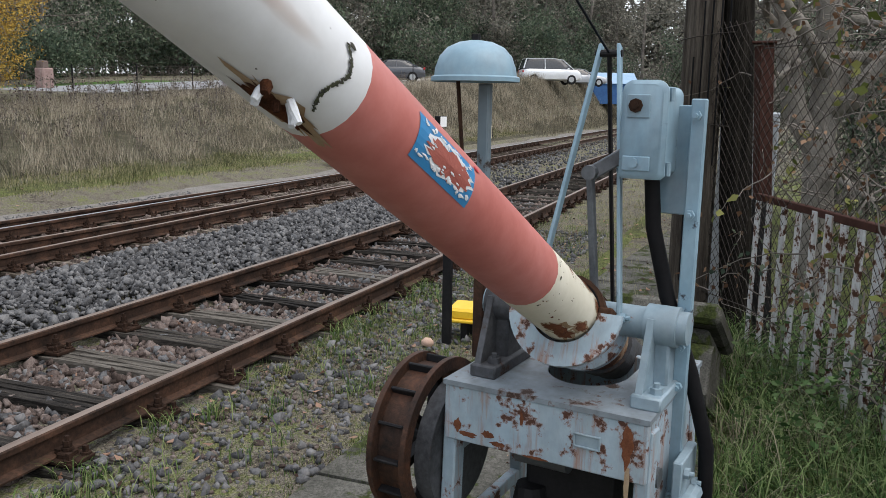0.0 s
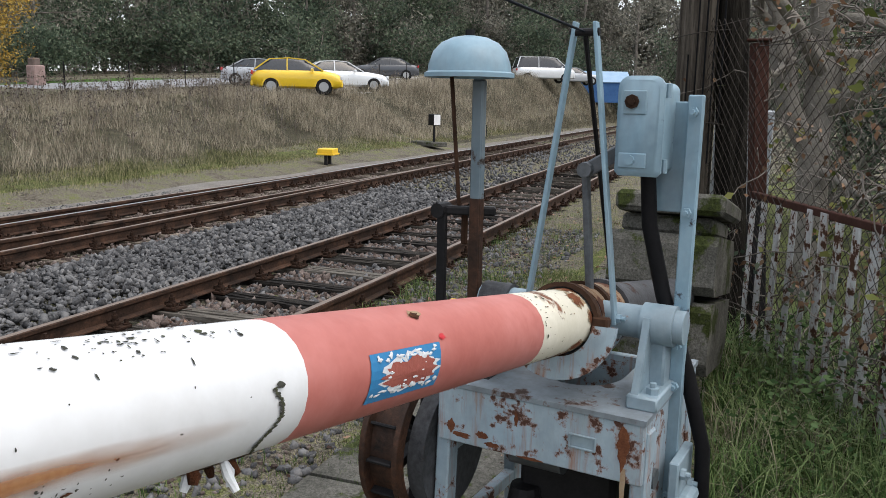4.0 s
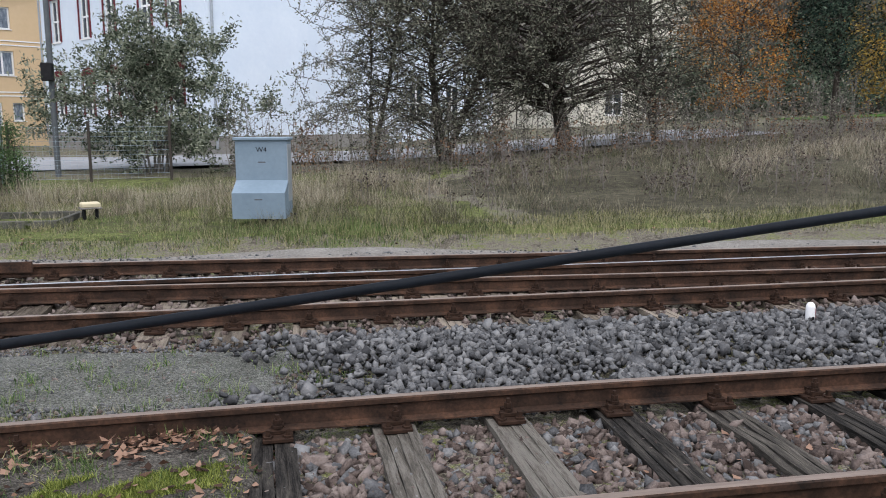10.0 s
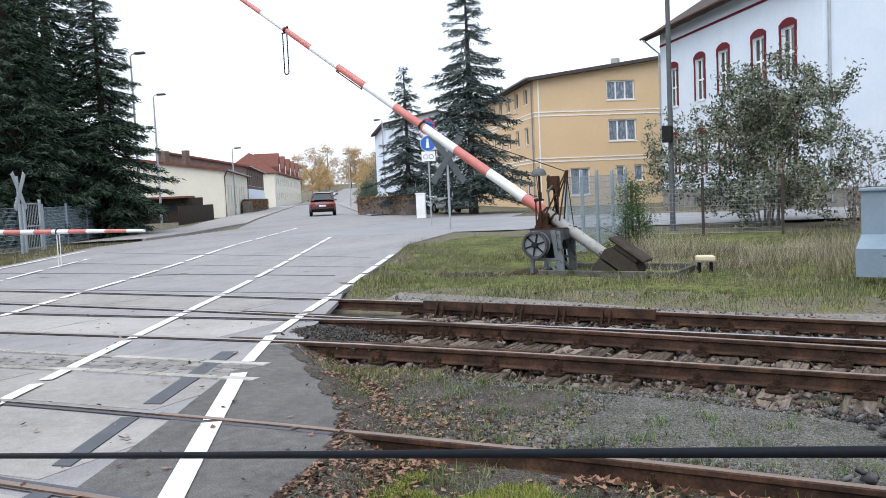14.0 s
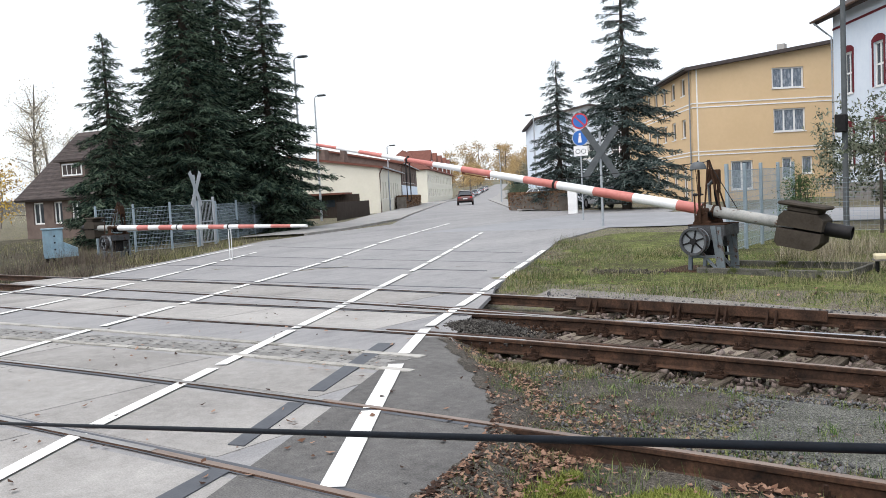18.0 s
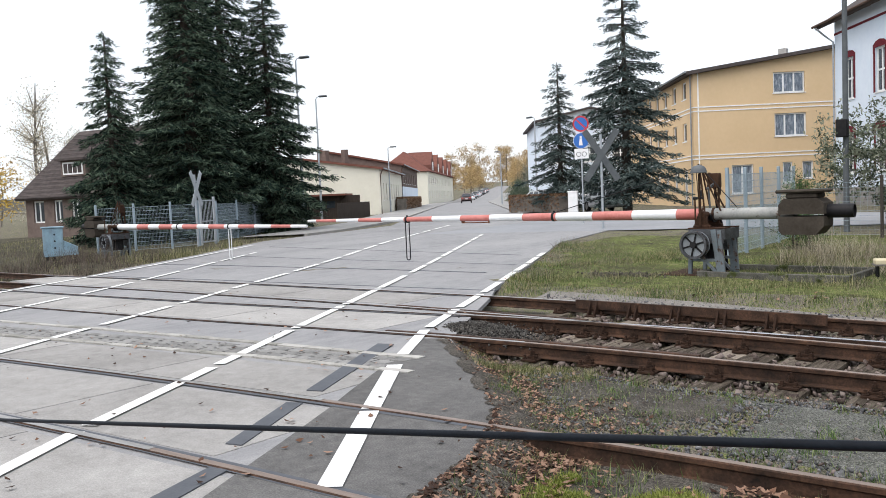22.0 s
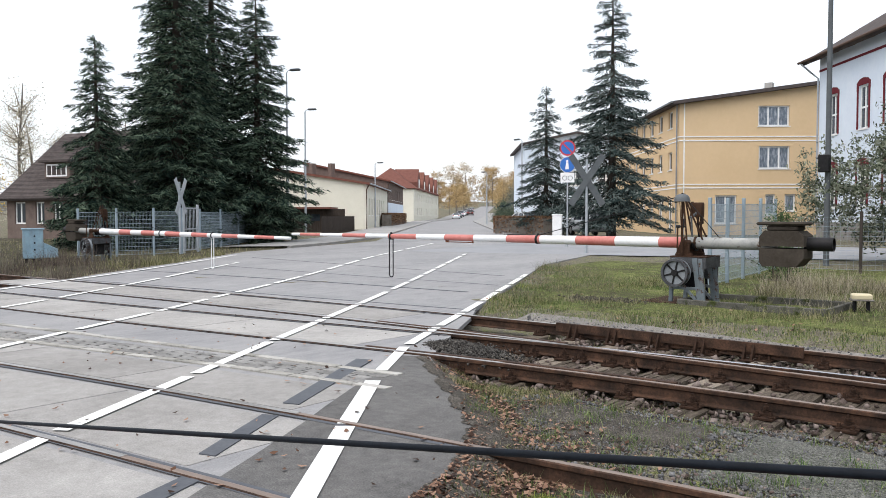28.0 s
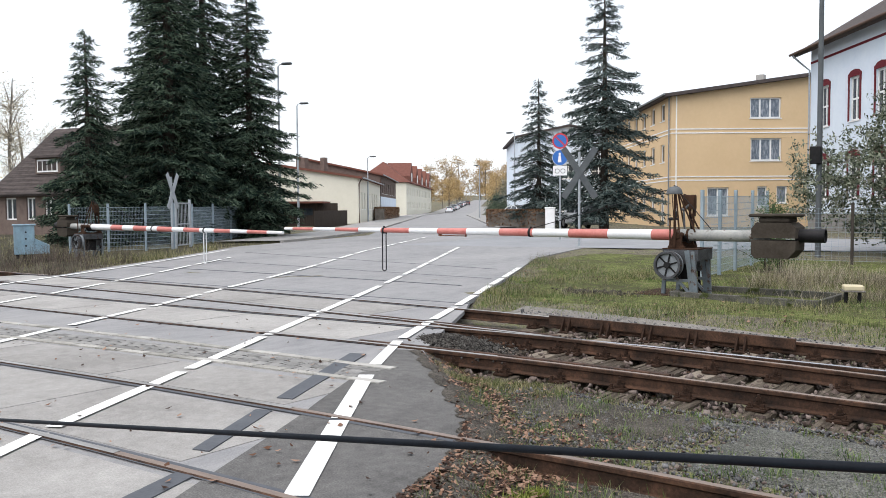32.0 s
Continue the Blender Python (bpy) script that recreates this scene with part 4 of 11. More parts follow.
pts = [(x, float(soft_line(TRACK_C, x)) - GAUGE + 0.16, -0.005) for x in np.linspace(-8.5, -5.2, 8)]
part("rail", Geo().sweep(RAIL, pts), M_RAIL, stub2)


# ---- loose stones ----
CUBE = np.array([(a, b, c) for a in (-1, 1) for b in (-1, 1) for c in (-1, 1)], float)
CUBE_F = np.array([(0, 1, 3, 2), (4, 6, 7, 5), (0, 4, 5, 1), (2, 3, 7, 6), (0, 2, 6, 4), (1, 5, 7, 3)])


def turns(n, r):
    """Random rotation matrices."""
    q = r.normal(size=(n, 4))
    q /= np.linalg.norm(q, axis=1)[:, None]
    w, x, y, z = q.T
    return np.stack([1 - 2 * (y * y + z * z), 2 * (x * y - w * z), 2 * (x * z + w * y), 2 * (x * y + w * z), 1 - 2 * (x * x + z * z), 2 * (y * z - w * x), 2 * (x * z - w * y), 2 * (y * z + w * x), 1 - 2 * (x * x + y * y)], -1).reshape(-1, 3, 3)


def stones(name, pos, size, material, label, seed=3):
    r = np.random.default_rng(seed)
    n = len(pos)
    dims = size * r.uniform(0.55, 1.25, (n, 3)) * np.exp(r.normal(0, 0.25, (n, 1))) * [1, 0.8, 0.62] / 2
    v = CUBE[None] * dims[:, None] * (1 + np.clip(r.normal(0, 0.34, (n, 8, 3)), -0.7, 0.45))
    v = np.einsum("nij,nkj->nki", turns(n, r), v) + pos[:, None]
    f = CUBE_F[None] + 8 * np.arange(n)[:, None, None]
    return tagged(new(name, mesh_np(name, v, f.reshape(-1, 4), material)), label, "gravel", kind="stuff")


def scatter(n, x0, x1, y0, y1, bias=1.0):
    """Points in a strip, denser towards its start x0 when bias is over one."""
    u = rng.random(n) ** bias
    return x0 + (x1 - x0) * u, rng.uniform(y0, y1, n)


def heap(n, x0, x1, lo, hi, z, rough_z, bias=1.0):
    x, s = scatter(n, x0, x1, 0, 1, bias)
    y = lo(x) + (hi(x) - lo(x)) * s
    return np.stack([x, y, z + rng.normal(0, rough_z, n)], -1)


in_a = heap(16500, 0.0, 16, lambda x: soft_line(TRACK_A, x) - 0.68, lambda x: soft_line(TRACK_A, x) + 0.68, -0.232, 0.013)
in_a2 = heap(2200, 16, 60, lambda x: soft_line(TRACK_A, x) - 0.68, lambda x: soft_line(TRACK_A, x) + 0.68, -0.225, 0.013, 1.7)
mix = rng.random(len(in_a)) < 0.72
stones("ballast_stones", np.concatenate([in_a[mix], in_a2]), 0.049, M_STONEBROWN, "brown-stained ballast stones between the near rails", 3)
stones("ballast_stones", in_a[~mix], 0.049, M_STONE, "grey ballast stones between the near rails", 4)
mid = heap(16500, -0.8, 15, lambda x: soft_line(TRACK_A, x) + 0.83 + 0.15 * smooth(1, -1, x), lambda x: soft_line(TRACK_B, x) - 1.25, 0, 0)
hump = np.sin(np.pi * np.clip((mid[:, 1] - 4.75) / 2.0, 0, 1))
mid[:, 2] = -0.17 + 0.07 * hump * smooth(-1.5, 1.5, mid[:, 0]) + rng.normal(0, 0.018, len(mid))
mid = mid[rng.random(len(mid)) < smooth(-0.5, 1.1, mid[:, 0] + 0.35 * np.sin(3 * mid[:, 1]))]
mid2 = heap(3200, 15, 70, lambda x: soft_line(TRACK_A, x) + 0.83, lambda x: soft_line(TRACK_B, x) - 1.2, -0.11, 0.02, 1.8)
stones("ballast_stones", np.concatenate([mid, mid2]), 0.049, M_STONE, "heap of clean grey ballast between the tracks", 5)
far = heap(12000, -6, 16, lambda x: soft_line(TRACK_B, x) - 1.35, lambda x: soft_line(TRACK_C, x) + 1.25, -0.192, 0.014)
far = far[rng.random(len(far)) < 0.9]
far2 = heap(2000, 16, 60, lambda x: soft_line(TRACK_B, x) - 1.3, lambda x: soft_line(TRACK_B, x) + 1.3, -0.185, 0.014, 1.7)
stones("ballast_stones", np.concatenate([far, far2]), 0.045, M_STONEBROWN, "rust-brown ballast among the far tracks", 6)
nearside = heap(4500, -1, 12, lambda x: 0 * x + 1.9, lambda x: soft_line(TRACK_A, x) - 0.8, -0.15, 0.012)
left_soil = heap(5000, -4.3, 2.2, lambda x: soft_line(TRACK_A, x) + 0.85, lambda x: soft_line(TRACK_B, x) - 0.9, -0.2, 0.012, 0.6)
left_in = heap(3600, -3.2, -0.4, lambda x: soft_line(TRACK_A, x) - 0.68, lambda x: soft_line(TRACK_A, x) + 0.68, -0.215, 0.012)
for part_of, mt, lab in ((0, M_STONEBROWN, "small brown gravel in the soil by the track"), (1, M_STONE, "small grey gravel in the soil by the track")):
    pos = np.concatenate([nearside, left_soil, left_in])[part_of::2]
    pos[:, 2] = ground_height(pos[:, 0], pos[:, 1]) + 0.004
    stones("small_gravel", pos, 0.026, mt, lab, 7 + part_of)
crumbs = heap(9000, -4.6, 2.4, lambda x: soft_line(TRACK_A, x) + 0.85, lambda x: soft_line(TRACK_B, x) - 0.9, 0, 0)
crumbs[:, 2] = ground_height(crumbs[:, 0], crumbs[:, 1]) + 0.012
stones("small_gravel", crumbs, 0.016, M_STONE, "fine grey grit between the tracks", 10)
path_grit = heap(2600, -7.4, 14, lambda x: 10.62 - 0.045 * (x + 5), lambda x: 11.2 - 0.04 * (x + 5), 0, 0)
path_grit[:, 2] = land(path_grit[:, 0], path_grit[:, 1]) + 0.04
verge_stones = heap(1500, 0.6, 12, lambda x: 0 * x + 1.7, lambda x: soft_line(TRACK_A, x) - 0.85, 0, 0)
verge_stones[:, 2] = ground_height(verge_stones[:, 0], verge_stones[:, 1]) + 0.008
stones("small_gravel", verge_stones, 0.042, M_STONE, "loose grey stones on the near verge", 74)
stones("small_gravel", path_grit, 0.026, M_STONE, "grey grit on the cinder path", 9)
# ---- barrier machines ----
M_FARLEG = worn_paint("pale blue-grey leg paint", [(0.07, 0.09, 0.105), (0.14, 0.17, 0.19)], (0.1, 0.05, 0.03), 0.6, 0.6, 0.55, (0.04, 0.025, 0.018), 1.0)
M_FARSTEEL = mat("dark weathered steel", [(0.02, 0.021, 0.023), (0.06, 0.062, 0.067), (0.1, 0.105, 0.115)], 0.6, 0.2, 5, bump=0.001, rust=(0.07, 0.04, 0.03), rust_at=0.6, rust_scale=4)
def bolt(g, p, axis=(0, 0, 1), r=0.014, h=0.016):
    p, a = Vector(p), Vector(axis).normalized()
    g.rod(p, p + a * h, r, n=6)
    g.rod(p + a * h, p + a * (h + 0.014), r * 0.5, n=8)
    return g


def machine(at, s, near, label, bell=True):
    """A barrier machine. The boom leaves it along -x; s: the side of its winding wheel along y."""
    t = thing("barrier_machine", label, "barrier machine", at, "barrier machines at the crossing")
    paint = M_BLUEGREY if near else M_FARSTEEL
    rim = M_BLUECLEAN if near else M_BROWNSTEEL
    dark = M_DARKSTEEL

    def P(x, y, z):
        return (x, y * s, z)

    # frame: two leg plates on angle feet, joined by a box top
    for y, nm in ((0.39, "leg_frame"), (-0.27, "leg_frame")):
        g = Geo()
        g.bar(P(-0.22, y, 0.0), P(-0.17, y, 0.845), 0.07, 0.05, (0, 1, 0), 0.006)
        g.bar(P(0.4, y, 0.0), P(0.33, y, 0.845), 0.07, 0.05, (0, 1, 0), 0.006)
        g.bar(P(-0.2, y, 0.32), P(0.38, y, 0.32), 0.05, 0.04, (0, 1, 0), 0.004)
        if not near:
            g.bar(P(-0.2, y, 0.62), P(0.3, y, 0.06), 0.05, 0.03, (0, 1, 0), 0.004)
            g.bar(P(0.34, y, 0.0), P(0.22, y, 0.86), 0.09, 0.03, (0, 1, 0), 0.004)
        part(nm, g, M_PLATE if near else M_FARLEG, t)
    g = Geo()
    g.box(P(-0.215, 0.0575, 0.78), (0.03, 0.685, 0.19), 0.004)
    g.box(P(0.415, 0.0575, 0.78), (0.03, 0.685, 0.19), 0.004)
    g.box(P(0.1, 0.386, 0.745), (0.6, 0.028, 0.26), 0.004)
    part("top_frame", g, M_PLATE if near else paint, t, "chipped blue-grey plate with rust streaks" if near else "")
    g = Geo().box(P(0.1, -0.272, 0.665), (0.6, 0.026, 0.42), 0.004)
    part("side_plate", g, M_PLATE if near else paint, t)
    # top plate with a round hollow in which the boom's saddle turns
    out = [(-0.235, 0.405), (0.435, 0.405), (0.435, 0.16), (0.11, 0.16)]
    out += [(0.11 - 0.16 * math.sin(math.pi * k / 16), 0.02 + 0.14 * math.cos(math.pi * k / 16)) for k in range(1, 16)]
    out += [(0.11, -0.12), (0.435, -0.12), (0.435, -0.29), (-0.235, -0.29)]
    g = Geo().sheet([(x, y * s) for x, y in out], 0.875, 0.892)
    part("top_plate", g, M_BROWNSTEEL if not near else worn_paint("stained top plate paint", [(0.09, 0.09, 0.09), (0.17, 0.2, 0.225), (0.25, 0.3, 0.34)], (0.12, 0.06, 0.036), 0.6, 0.62, 0.5, (0.055, 0.03, 0.02), 0.8), t, "stained top plate worn to rust")
    g = Geo().turn([(0.145, 0.765), (0.145, 0.877), (0.155, 0.877), (0.155, 0.765)], 16, pose(0.11, 0.02 * s, 0), 0.5 * math.pi, 1.5 * math.pi)
    part("hollow_lining", g, dark, t)
    if near:
        for y, z, w, h in ((0.31, 0.715, 0.07, 0.022), (0.2, 0.705, 0.06, 0.018), (0.12, 0.81, 0.014, 0.06), (0.24, 0.73, 0.05, 0.03), (0.07, 0.69, 0.09, 0.012), (0.35, 0.74, 0.03, 0.05)):
            r0 = np.random.default_rng(abs(int(y * 100)) + int(z * 100))
            pts = [((w / 2) * (0.6 + 0.5 * r0.random()) * math.cos(a), (h / 2) * (0.6 + 0.5 * r0.random()) * math.sin(a)) for a in np.linspace(0, TAU, 19)[:-1]]
            part("rust_patch", Geo().sheet(pts, 0, 0.0012, pose(-0.2305, y * s, z, 90, 0, -90)), M_RUSTSTAIN, t, "flaking brown rust patch")
        g = Geo().sheet([(-0.006, 0.03), (0.005, 0.032), (0.009, 0.0), (0.007, -0.06), (0.009, -0.12), (0.004, -0.17), (-0.003, -0.14), (-0.004, -0.08), (-0.008, -0.03)], 0, 0.0008, pose(-0.2305, -0.228 * s, 0.7, 90, 0, -90))
        part("rust_run", g, M_STAINRUN, t, "orange rust run below the peeled patch")
        g = Geo().sheet([(-0.01, 0.12), (-0.004, 0.128), (0.006, 0.118), (0.016, 0.1), (0.014, 0.085), (0.02, 0.07), (0.017, 0.05), (0.01, 0.035), (0.011, 0.02), (0.003, -0.005), (-0.004, -0.02), (-0.008, 0.012), (-0.016, 0.03), (-0.014, 0.05), (-0.022, 0.065), (-0.015, 0.085), (-0.017, 0.1)], 0, 0.0012, pose(-0.2305, -0.225 * s, 0.735, 90, 0, -90))
        part("rust_patch", g, M_RUSTSTAIN, t, "long peeled rust patch at the corner")
        g = Geo()
        for a, b in (((0, 0.035), (0.0, -0.035)),):
            g.box(P(-0.232, -0.1, 0.785), (0.004, 0.085, 0.045), 0.0015)
        part("maker_plate", g, paint, t, "small painted-over plate with a raised rim")
        g = Geo()
        for dy, dz, w, h in ((0, 0.02, 0.085, 0.006), (0, -0.02, 0.085, 0.006), (0.04, 0, 0.006, 0.045), (-0.04, 0, 0.006, 0.045)):
            g.box(P(-0.236, -0.1 + dy, 0.785 + dz), (0.006, w, h), 0.0015)
        part("plate_rim", g, paint, t)
    # axle, bearings and their pedestals
    g = Geo().rod(P(0, -0.33, 1.12), P(0, 0.36, 1.12), 0.052, n=20)
    part("axle", g, paint if near else M_BROWNSTEEL, t, smooth=True)
    for y in (-0.25, 0.30):
        g = Geo().rod(P(0, y - 0.05, 1.12), P(0, y + 0.05, 1.12), 0.064, n=20)
        g.rod(P(0, y - 0.058, 1.12), P(0, y - 0.05, 1.12), 0.045, n=16)
        g.box(P(0.03, y, 1.0), (0.12, 0.06, 0.2), 0.008)
        g.box(P(-0.01, y, 0.912), (0.3, 0.095, 0.045), 0.006)
        g.sheet([(-0.15, 0.93), (-0.03, 0.93), (-0.03, 1.15), (-0.06, 1.15)], -0.011, 0.011, pose(0, (y + 0.025) * s, 0, 90, 0, 0))
        bolt(g, P(-0.11, y - 0.02, 0.934), r=0.021, h=0.02)
        bolt(g, P(0.1, y, 0.934), r=0.02)
        part("bearing", g, paint if (near and y < 0) else M_FARSTEEL if near else M_BROWNSTEEL, t, smooth=True)
    # drive shaft in the opening
    g = Geo().rod(P(-0.12, -0.3, 0.67), P(-0.12, 0.4, 0.67), 0.032, n=16)
    g.rod(P(-0.12, -0.01, 0.67), P(-0.12, 0.17, 0.67), 0.055, n=20)
    part("drive_shaft", g, M_DARKSTEEL if not near else mat("oily grey steel", [(0.06, 0.065, 0.07), (0.12, 0.13, 0.135)], 0.45, 0.4, 6), t, smooth=True)
    g = Geo().box(P(0.08, 0.02, 0.5), (0.22, 0.34, 0.4), 0.02)
    g.rod(P(-0.04, 0.16, 0.5), P(-0.04, 0.16, 0.3), 0.05, 0.09)
    part("gear_case", g, dark, t, "black oily gear casing")
    # winding wheel with rim ribs
    hub = pose(-0.06, 0.56 * s, 0.60, 90, 0, 0) @ Matrix.Scale(1.0 if near else 0.84, 4)
    g = Geo().turn([(0.27, -0.075), (0.295, -0.075), (0.295, -0.055), (0.262, -0.05), (0.262, 0.05), (0.295, 0.055), (0.295, 0.075), (0.25, 0.075), (0.245, -0.075), (0.27, -0.075)], 40, hub)
    wheel = part("winding_wheel", g, M_WHEEL if near else M_FARSTEEL, t, "dark brown ribbed winding wheel" if near else "grey spoked winding wheel", smooth=True)
    for k in range(14):
        a = TAU * k / 14
        g = Geo().box((0, 0, 0), (0.03, 0.1, 0.012), 0.003, hub @ pose(0, 0, 0, 0, 0, math.degrees(a)) @ pose(0.274, 0, 0, 90, 0, 0))
        part("rib", g, dark if near else M_BROWNSTEEL, wheel)
    g = Geo()
    for k in range(6):
        a = TAU * k / 6 + 0.3
        g.bar(hub @ Vector((0.04 * math.cos(a), 0.04 * math.sin(a), 0)), hub @ Vector((0.25 * math.cos(a), 0.25 * math.sin(a), 0)), 0.03, 0.035, (0, 1, 0))
    g.rod(hub @ Vector((0, 0, -0.08)), hub @ Vector((0, 0, 0.08)), 0.055, n=16)
    part("spokes", g, dark, wheel, "dark spokes and hub")
    if not near:
        g = Geo().rod(hub @ Vector((0, 0, -0.006)), hub @ Vector((0, 0, 0.006)), 0.205, n=32)
        part("wheel_disc", g, M_GREYSTEEL, wheel, "pale grey disc behind the spokes")
    g = Geo().rod(P(-0.06, 0.42, 0.60), P(-0.06, 0.48, 0.60), 0.235, n=32)
    part("wheel_cover", g, M_FARSTEEL if near else M_GREYSTEEL, t, smooth=True)
    if bell:
        # bell on its post
        g = Geo().box(P(-0.01, 0.39, 1.66), (0.034, 0.04, 0.4), 0.005)
        part("bell_post", g, M_POSTBLUE if near else M_BROWNSTEEL, t)
        g = Geo().box(P(-0.01, 0.39, 1.19), (0.036, 0.042, 0.56), 0.005)
        part("post_foot", g, M_WHEEL if near else M_BROWNSTEEL, t, "rust-black lower post")
        prof = [(0.95 * r_, 0.86 * z_) for r_, z_ in [(0.0, 0.135), (0.02, 0.135), (0.06, 0.128), (0.1, 0.108), (0.128, 0.075), (0.143, 0.03), (0.147, 0.0), (0.158, -0.006), (0.158, -0.022), (0.15, -0.024), (0.14, 0.0), (0.12, 0.06), (0.06, 0.115), (0, 0.12)]]
        dome = part("bell_dome", Geo().turn(prof, 40, pose(0.0, 0.435 * s, 1.885)), rim if near else M_SIGNBACK, t, "light blue painted bell dome" if near else "grey bell dome", smooth=True)
        g = Geo().rod(P(0.0, 0.435, 2.0), P(0.0, 0.435, 2.02), 0.016, n=8)
        part("cap_nut", g, dark, dome)
        g = Geo().rod(P(-0.02, 0.49, 1.87), P(0.0, 0.46, 1.4), 0.007, n=8)
        g.rod(P(0.02, 0.45, 1.42), P(0.02, 0.45, 1.3), 0.012, n=8)
        part("striker_rod", g, M_BROWNSTEEL, t, "thin rusty bell wire")
    g = Geo().bar(P(-0.05, 0.50, 0.95), P(-0.05, 0.50, 1.42), 0.034, 0.018, (1, 0, 0), 0.003)
    part("lever_rod", g, M_DARKSTEEL if near else M_BROWNSTEEL, t)
    g = Geo().bar(P(-0.05, 0.53, 1.42), P(0.04, 0.34, 1.42), 0.035, 0.03, (0, 0, 1), 0.006)
    g.rod(P(-0.07, 0.51, 1.42), P(0.0, 0.51, 1.42), 0.026, n=12)
    g.bar(P(0.03, 0.42, 1.40), P(0.03, 0.42, 1.56), 0.03, 0.02, (1, 0, 0), 0.004)
    part("striker_lever", g, dark, t)
    # switch box on its bracket: a cast housing with a domed top and a lid that overhangs it
    def cast(x0, x1, w, z0, z1, r, yc):
        """A block rounded at its upper edge and corners, seen from -x."""
        arc = [(-w / 2, z0 + 0.012), (-w / 2 + 0.012, z0), (w / 2 - 0.012, z0), (w / 2, z0 + 0.012)]
        arc += [(w / 2 - r + r * math.cos(q), z1 - r + r * math.sin(q)) for q in (0, 0.4, 0.8, 1.2, 0.5 * math.pi)]
        arc += [(-w / 2 + r - r * math.sin(q), z1 - r + r * math.cos(q)) for q in (0, 0.4, 0.8, 1.2, 0.5 * math.pi)]
        n_, vs, fs = len(arc), [], []
        inset = 0.012
        for x, k in ((x0, inset), (x0 + inset, 0.0), (x1 - 0.01, 0.0), (x1, 0.01)):
            vs += [P(x, yc + y * (1 - 2 * k / w), z0 + k + (z - z0) * (1 - 2 * k / (z1 - z0))) for y, z in arc]
        for i in range(3):
            fs += [(i * n_ + q, i * n_ + (q + 1) % n_, (i + 1) * n_ + (q + 1) % n_, (i + 1) * n_ + q) for q in range(n_)]
        return Geo().add(vs, fs + [tuple(range(n_)), tuple(range(4 * n_ - 1, 3 * n_ - 1, -1))])

    box = part("switch_box", cast(-0.045, 0.15, 0.125, 1.585, 1.855, 0.03, -0.168), rim, t, "light blue-grey cast switch box", smooth=True)
    part("box_lid", cast(-0.07, -0.04, 0.14, 1.578, 1.872, 0.036, -0.166), rim, box, smooth=True)
    part("lock_seat", Geo().box(P(-0.072, -0.152, 1.795), (0.008, 0.07, 0.07), 0.003), rim, box)
    part("lock_ring", Geo().rod(P(-0.076, -0.145, 1.797), P(-0.086, -0.145, 1.797), 0.021, n=8), M_BROWNSTEEL, box, "rusty lock nut")
    part("lid_lock", Geo().rod(P(-0.08, -0.145, 1.797), P(-0.092, -0.145, 1.797), 0.011, n=6), M_BROWNSTEEL, box)
    part("lower_panel", Geo().box(P(-0.072, -0.152, 1.625), (0.008, 0.085, 0.045), 0.003), rim, box)
    part("lid_bolt", Geo().rod(P(-0.076, -0.147, 1.627), P(-0.086, -0.147, 1.627), 0.015, n=8), rim, box)
    for z in (1.61, 1.83):
        part("hinge", Geo().rod(P(-0.035, -0.24, z - 0.02), P(-0.035, -0.24, z + 0.02), 0.009, n=8), rim, box)
    g = Geo().box(P(0.1, -0.245, 1.63), (0.012, 0.13, 0.34), 0.003)
    part("box_plate", g, rim, t)
    g = Geo().bar(P(0.06, -0.3, 0.3), P(0.06, -0.3, 1.82), 0.03, 0.045, (0, 1, 0), 0.004)
    for z in (0.92, 1.05, 1.47, 1.77, 0.55):
        bolt(g, P(0.035, -0.3, z), (-1, 0, 0), 0.015)
    part("bracket_bar", g, rim, t)
    g = Geo().tube([P(0.05, -0.17, 1.59), P(0.05, -0.185, 1.42), P(0.06, -0.24, 1.2), P(0.09, -0.325, 0.95), P(0.12, -0.385, 0.7), P(0.14, -0.4, 0.3), P(0.16, -0.41, 0.02)], 0.0245, 12)
    part("cable_hose", g, M_BLACK, t, "thick black cable hose", smooth=True)
    g = Geo().bar(P(0.02, -0.03, 1.0), P(0.0, 0.015, 1.6), 0.032, 0.02, (0, 1, 0), 0.003)
    part("link_rod", g, M_DARKSTRUT, t, "dark worn steel link")
    g = Geo().bar(P(0.0, 0.03, 1.57), P(0.045, -0.115, 1.665), 0.026, 0.045, (0, 0, 1), 0.004)
    g.rod(P(-0.03, 0.01, 1.585), P(0.03, 0.01, 1.585), 0.024, n=10)
    part("crank_arm", g, M_DARKSTRUT, t)
    g = Geo().box(P(0.05, -0.335, 0.62), (0.2, 0.03, 0.16), 0.004)
    bolt(g, P(-0.02, -0.352, 0.66), (0, -s, 0), 0.018)
    bolt(g, P(0.1, -0.352, 0.58), (0, -s, 0), 0.018)
    g.rod(P(-0.08, -0.36, 0.55), P(0.1, -0.36, 0.55), 0.03, n=10)
    part("hand_gear", g, paint, t)
    return t


BASE = -0.1
NEAR_PIVOT, NEAR_TURN = (2.993, 0.342, 1.017), 175.1
FAR_PIVOT, LEFT_PIVOT = (-5.9, 14.4, 1.07), (-26.9, 14.3, 1.02)
machine(pose(3.06, 0.318, BASE, 0, 0, -9), 1, True, "blue-grey barrier machine with peeling paint and a light blue bell dome")
machine(pose(FAR_PIVOT[0], FAR_PIVOT[1], -0.05, 0, 0, 0), -1, False, "dark rusty barrier machine with a spoked wheel on the grass verge")
machine(pose(LEFT_PIVOT[0], LEFT_PIVOT[1], -0.08, 0, 0, 180), 1, False, "grey barrier machine beside the fence across the road", False)


STAY_SLOPE = 0.147
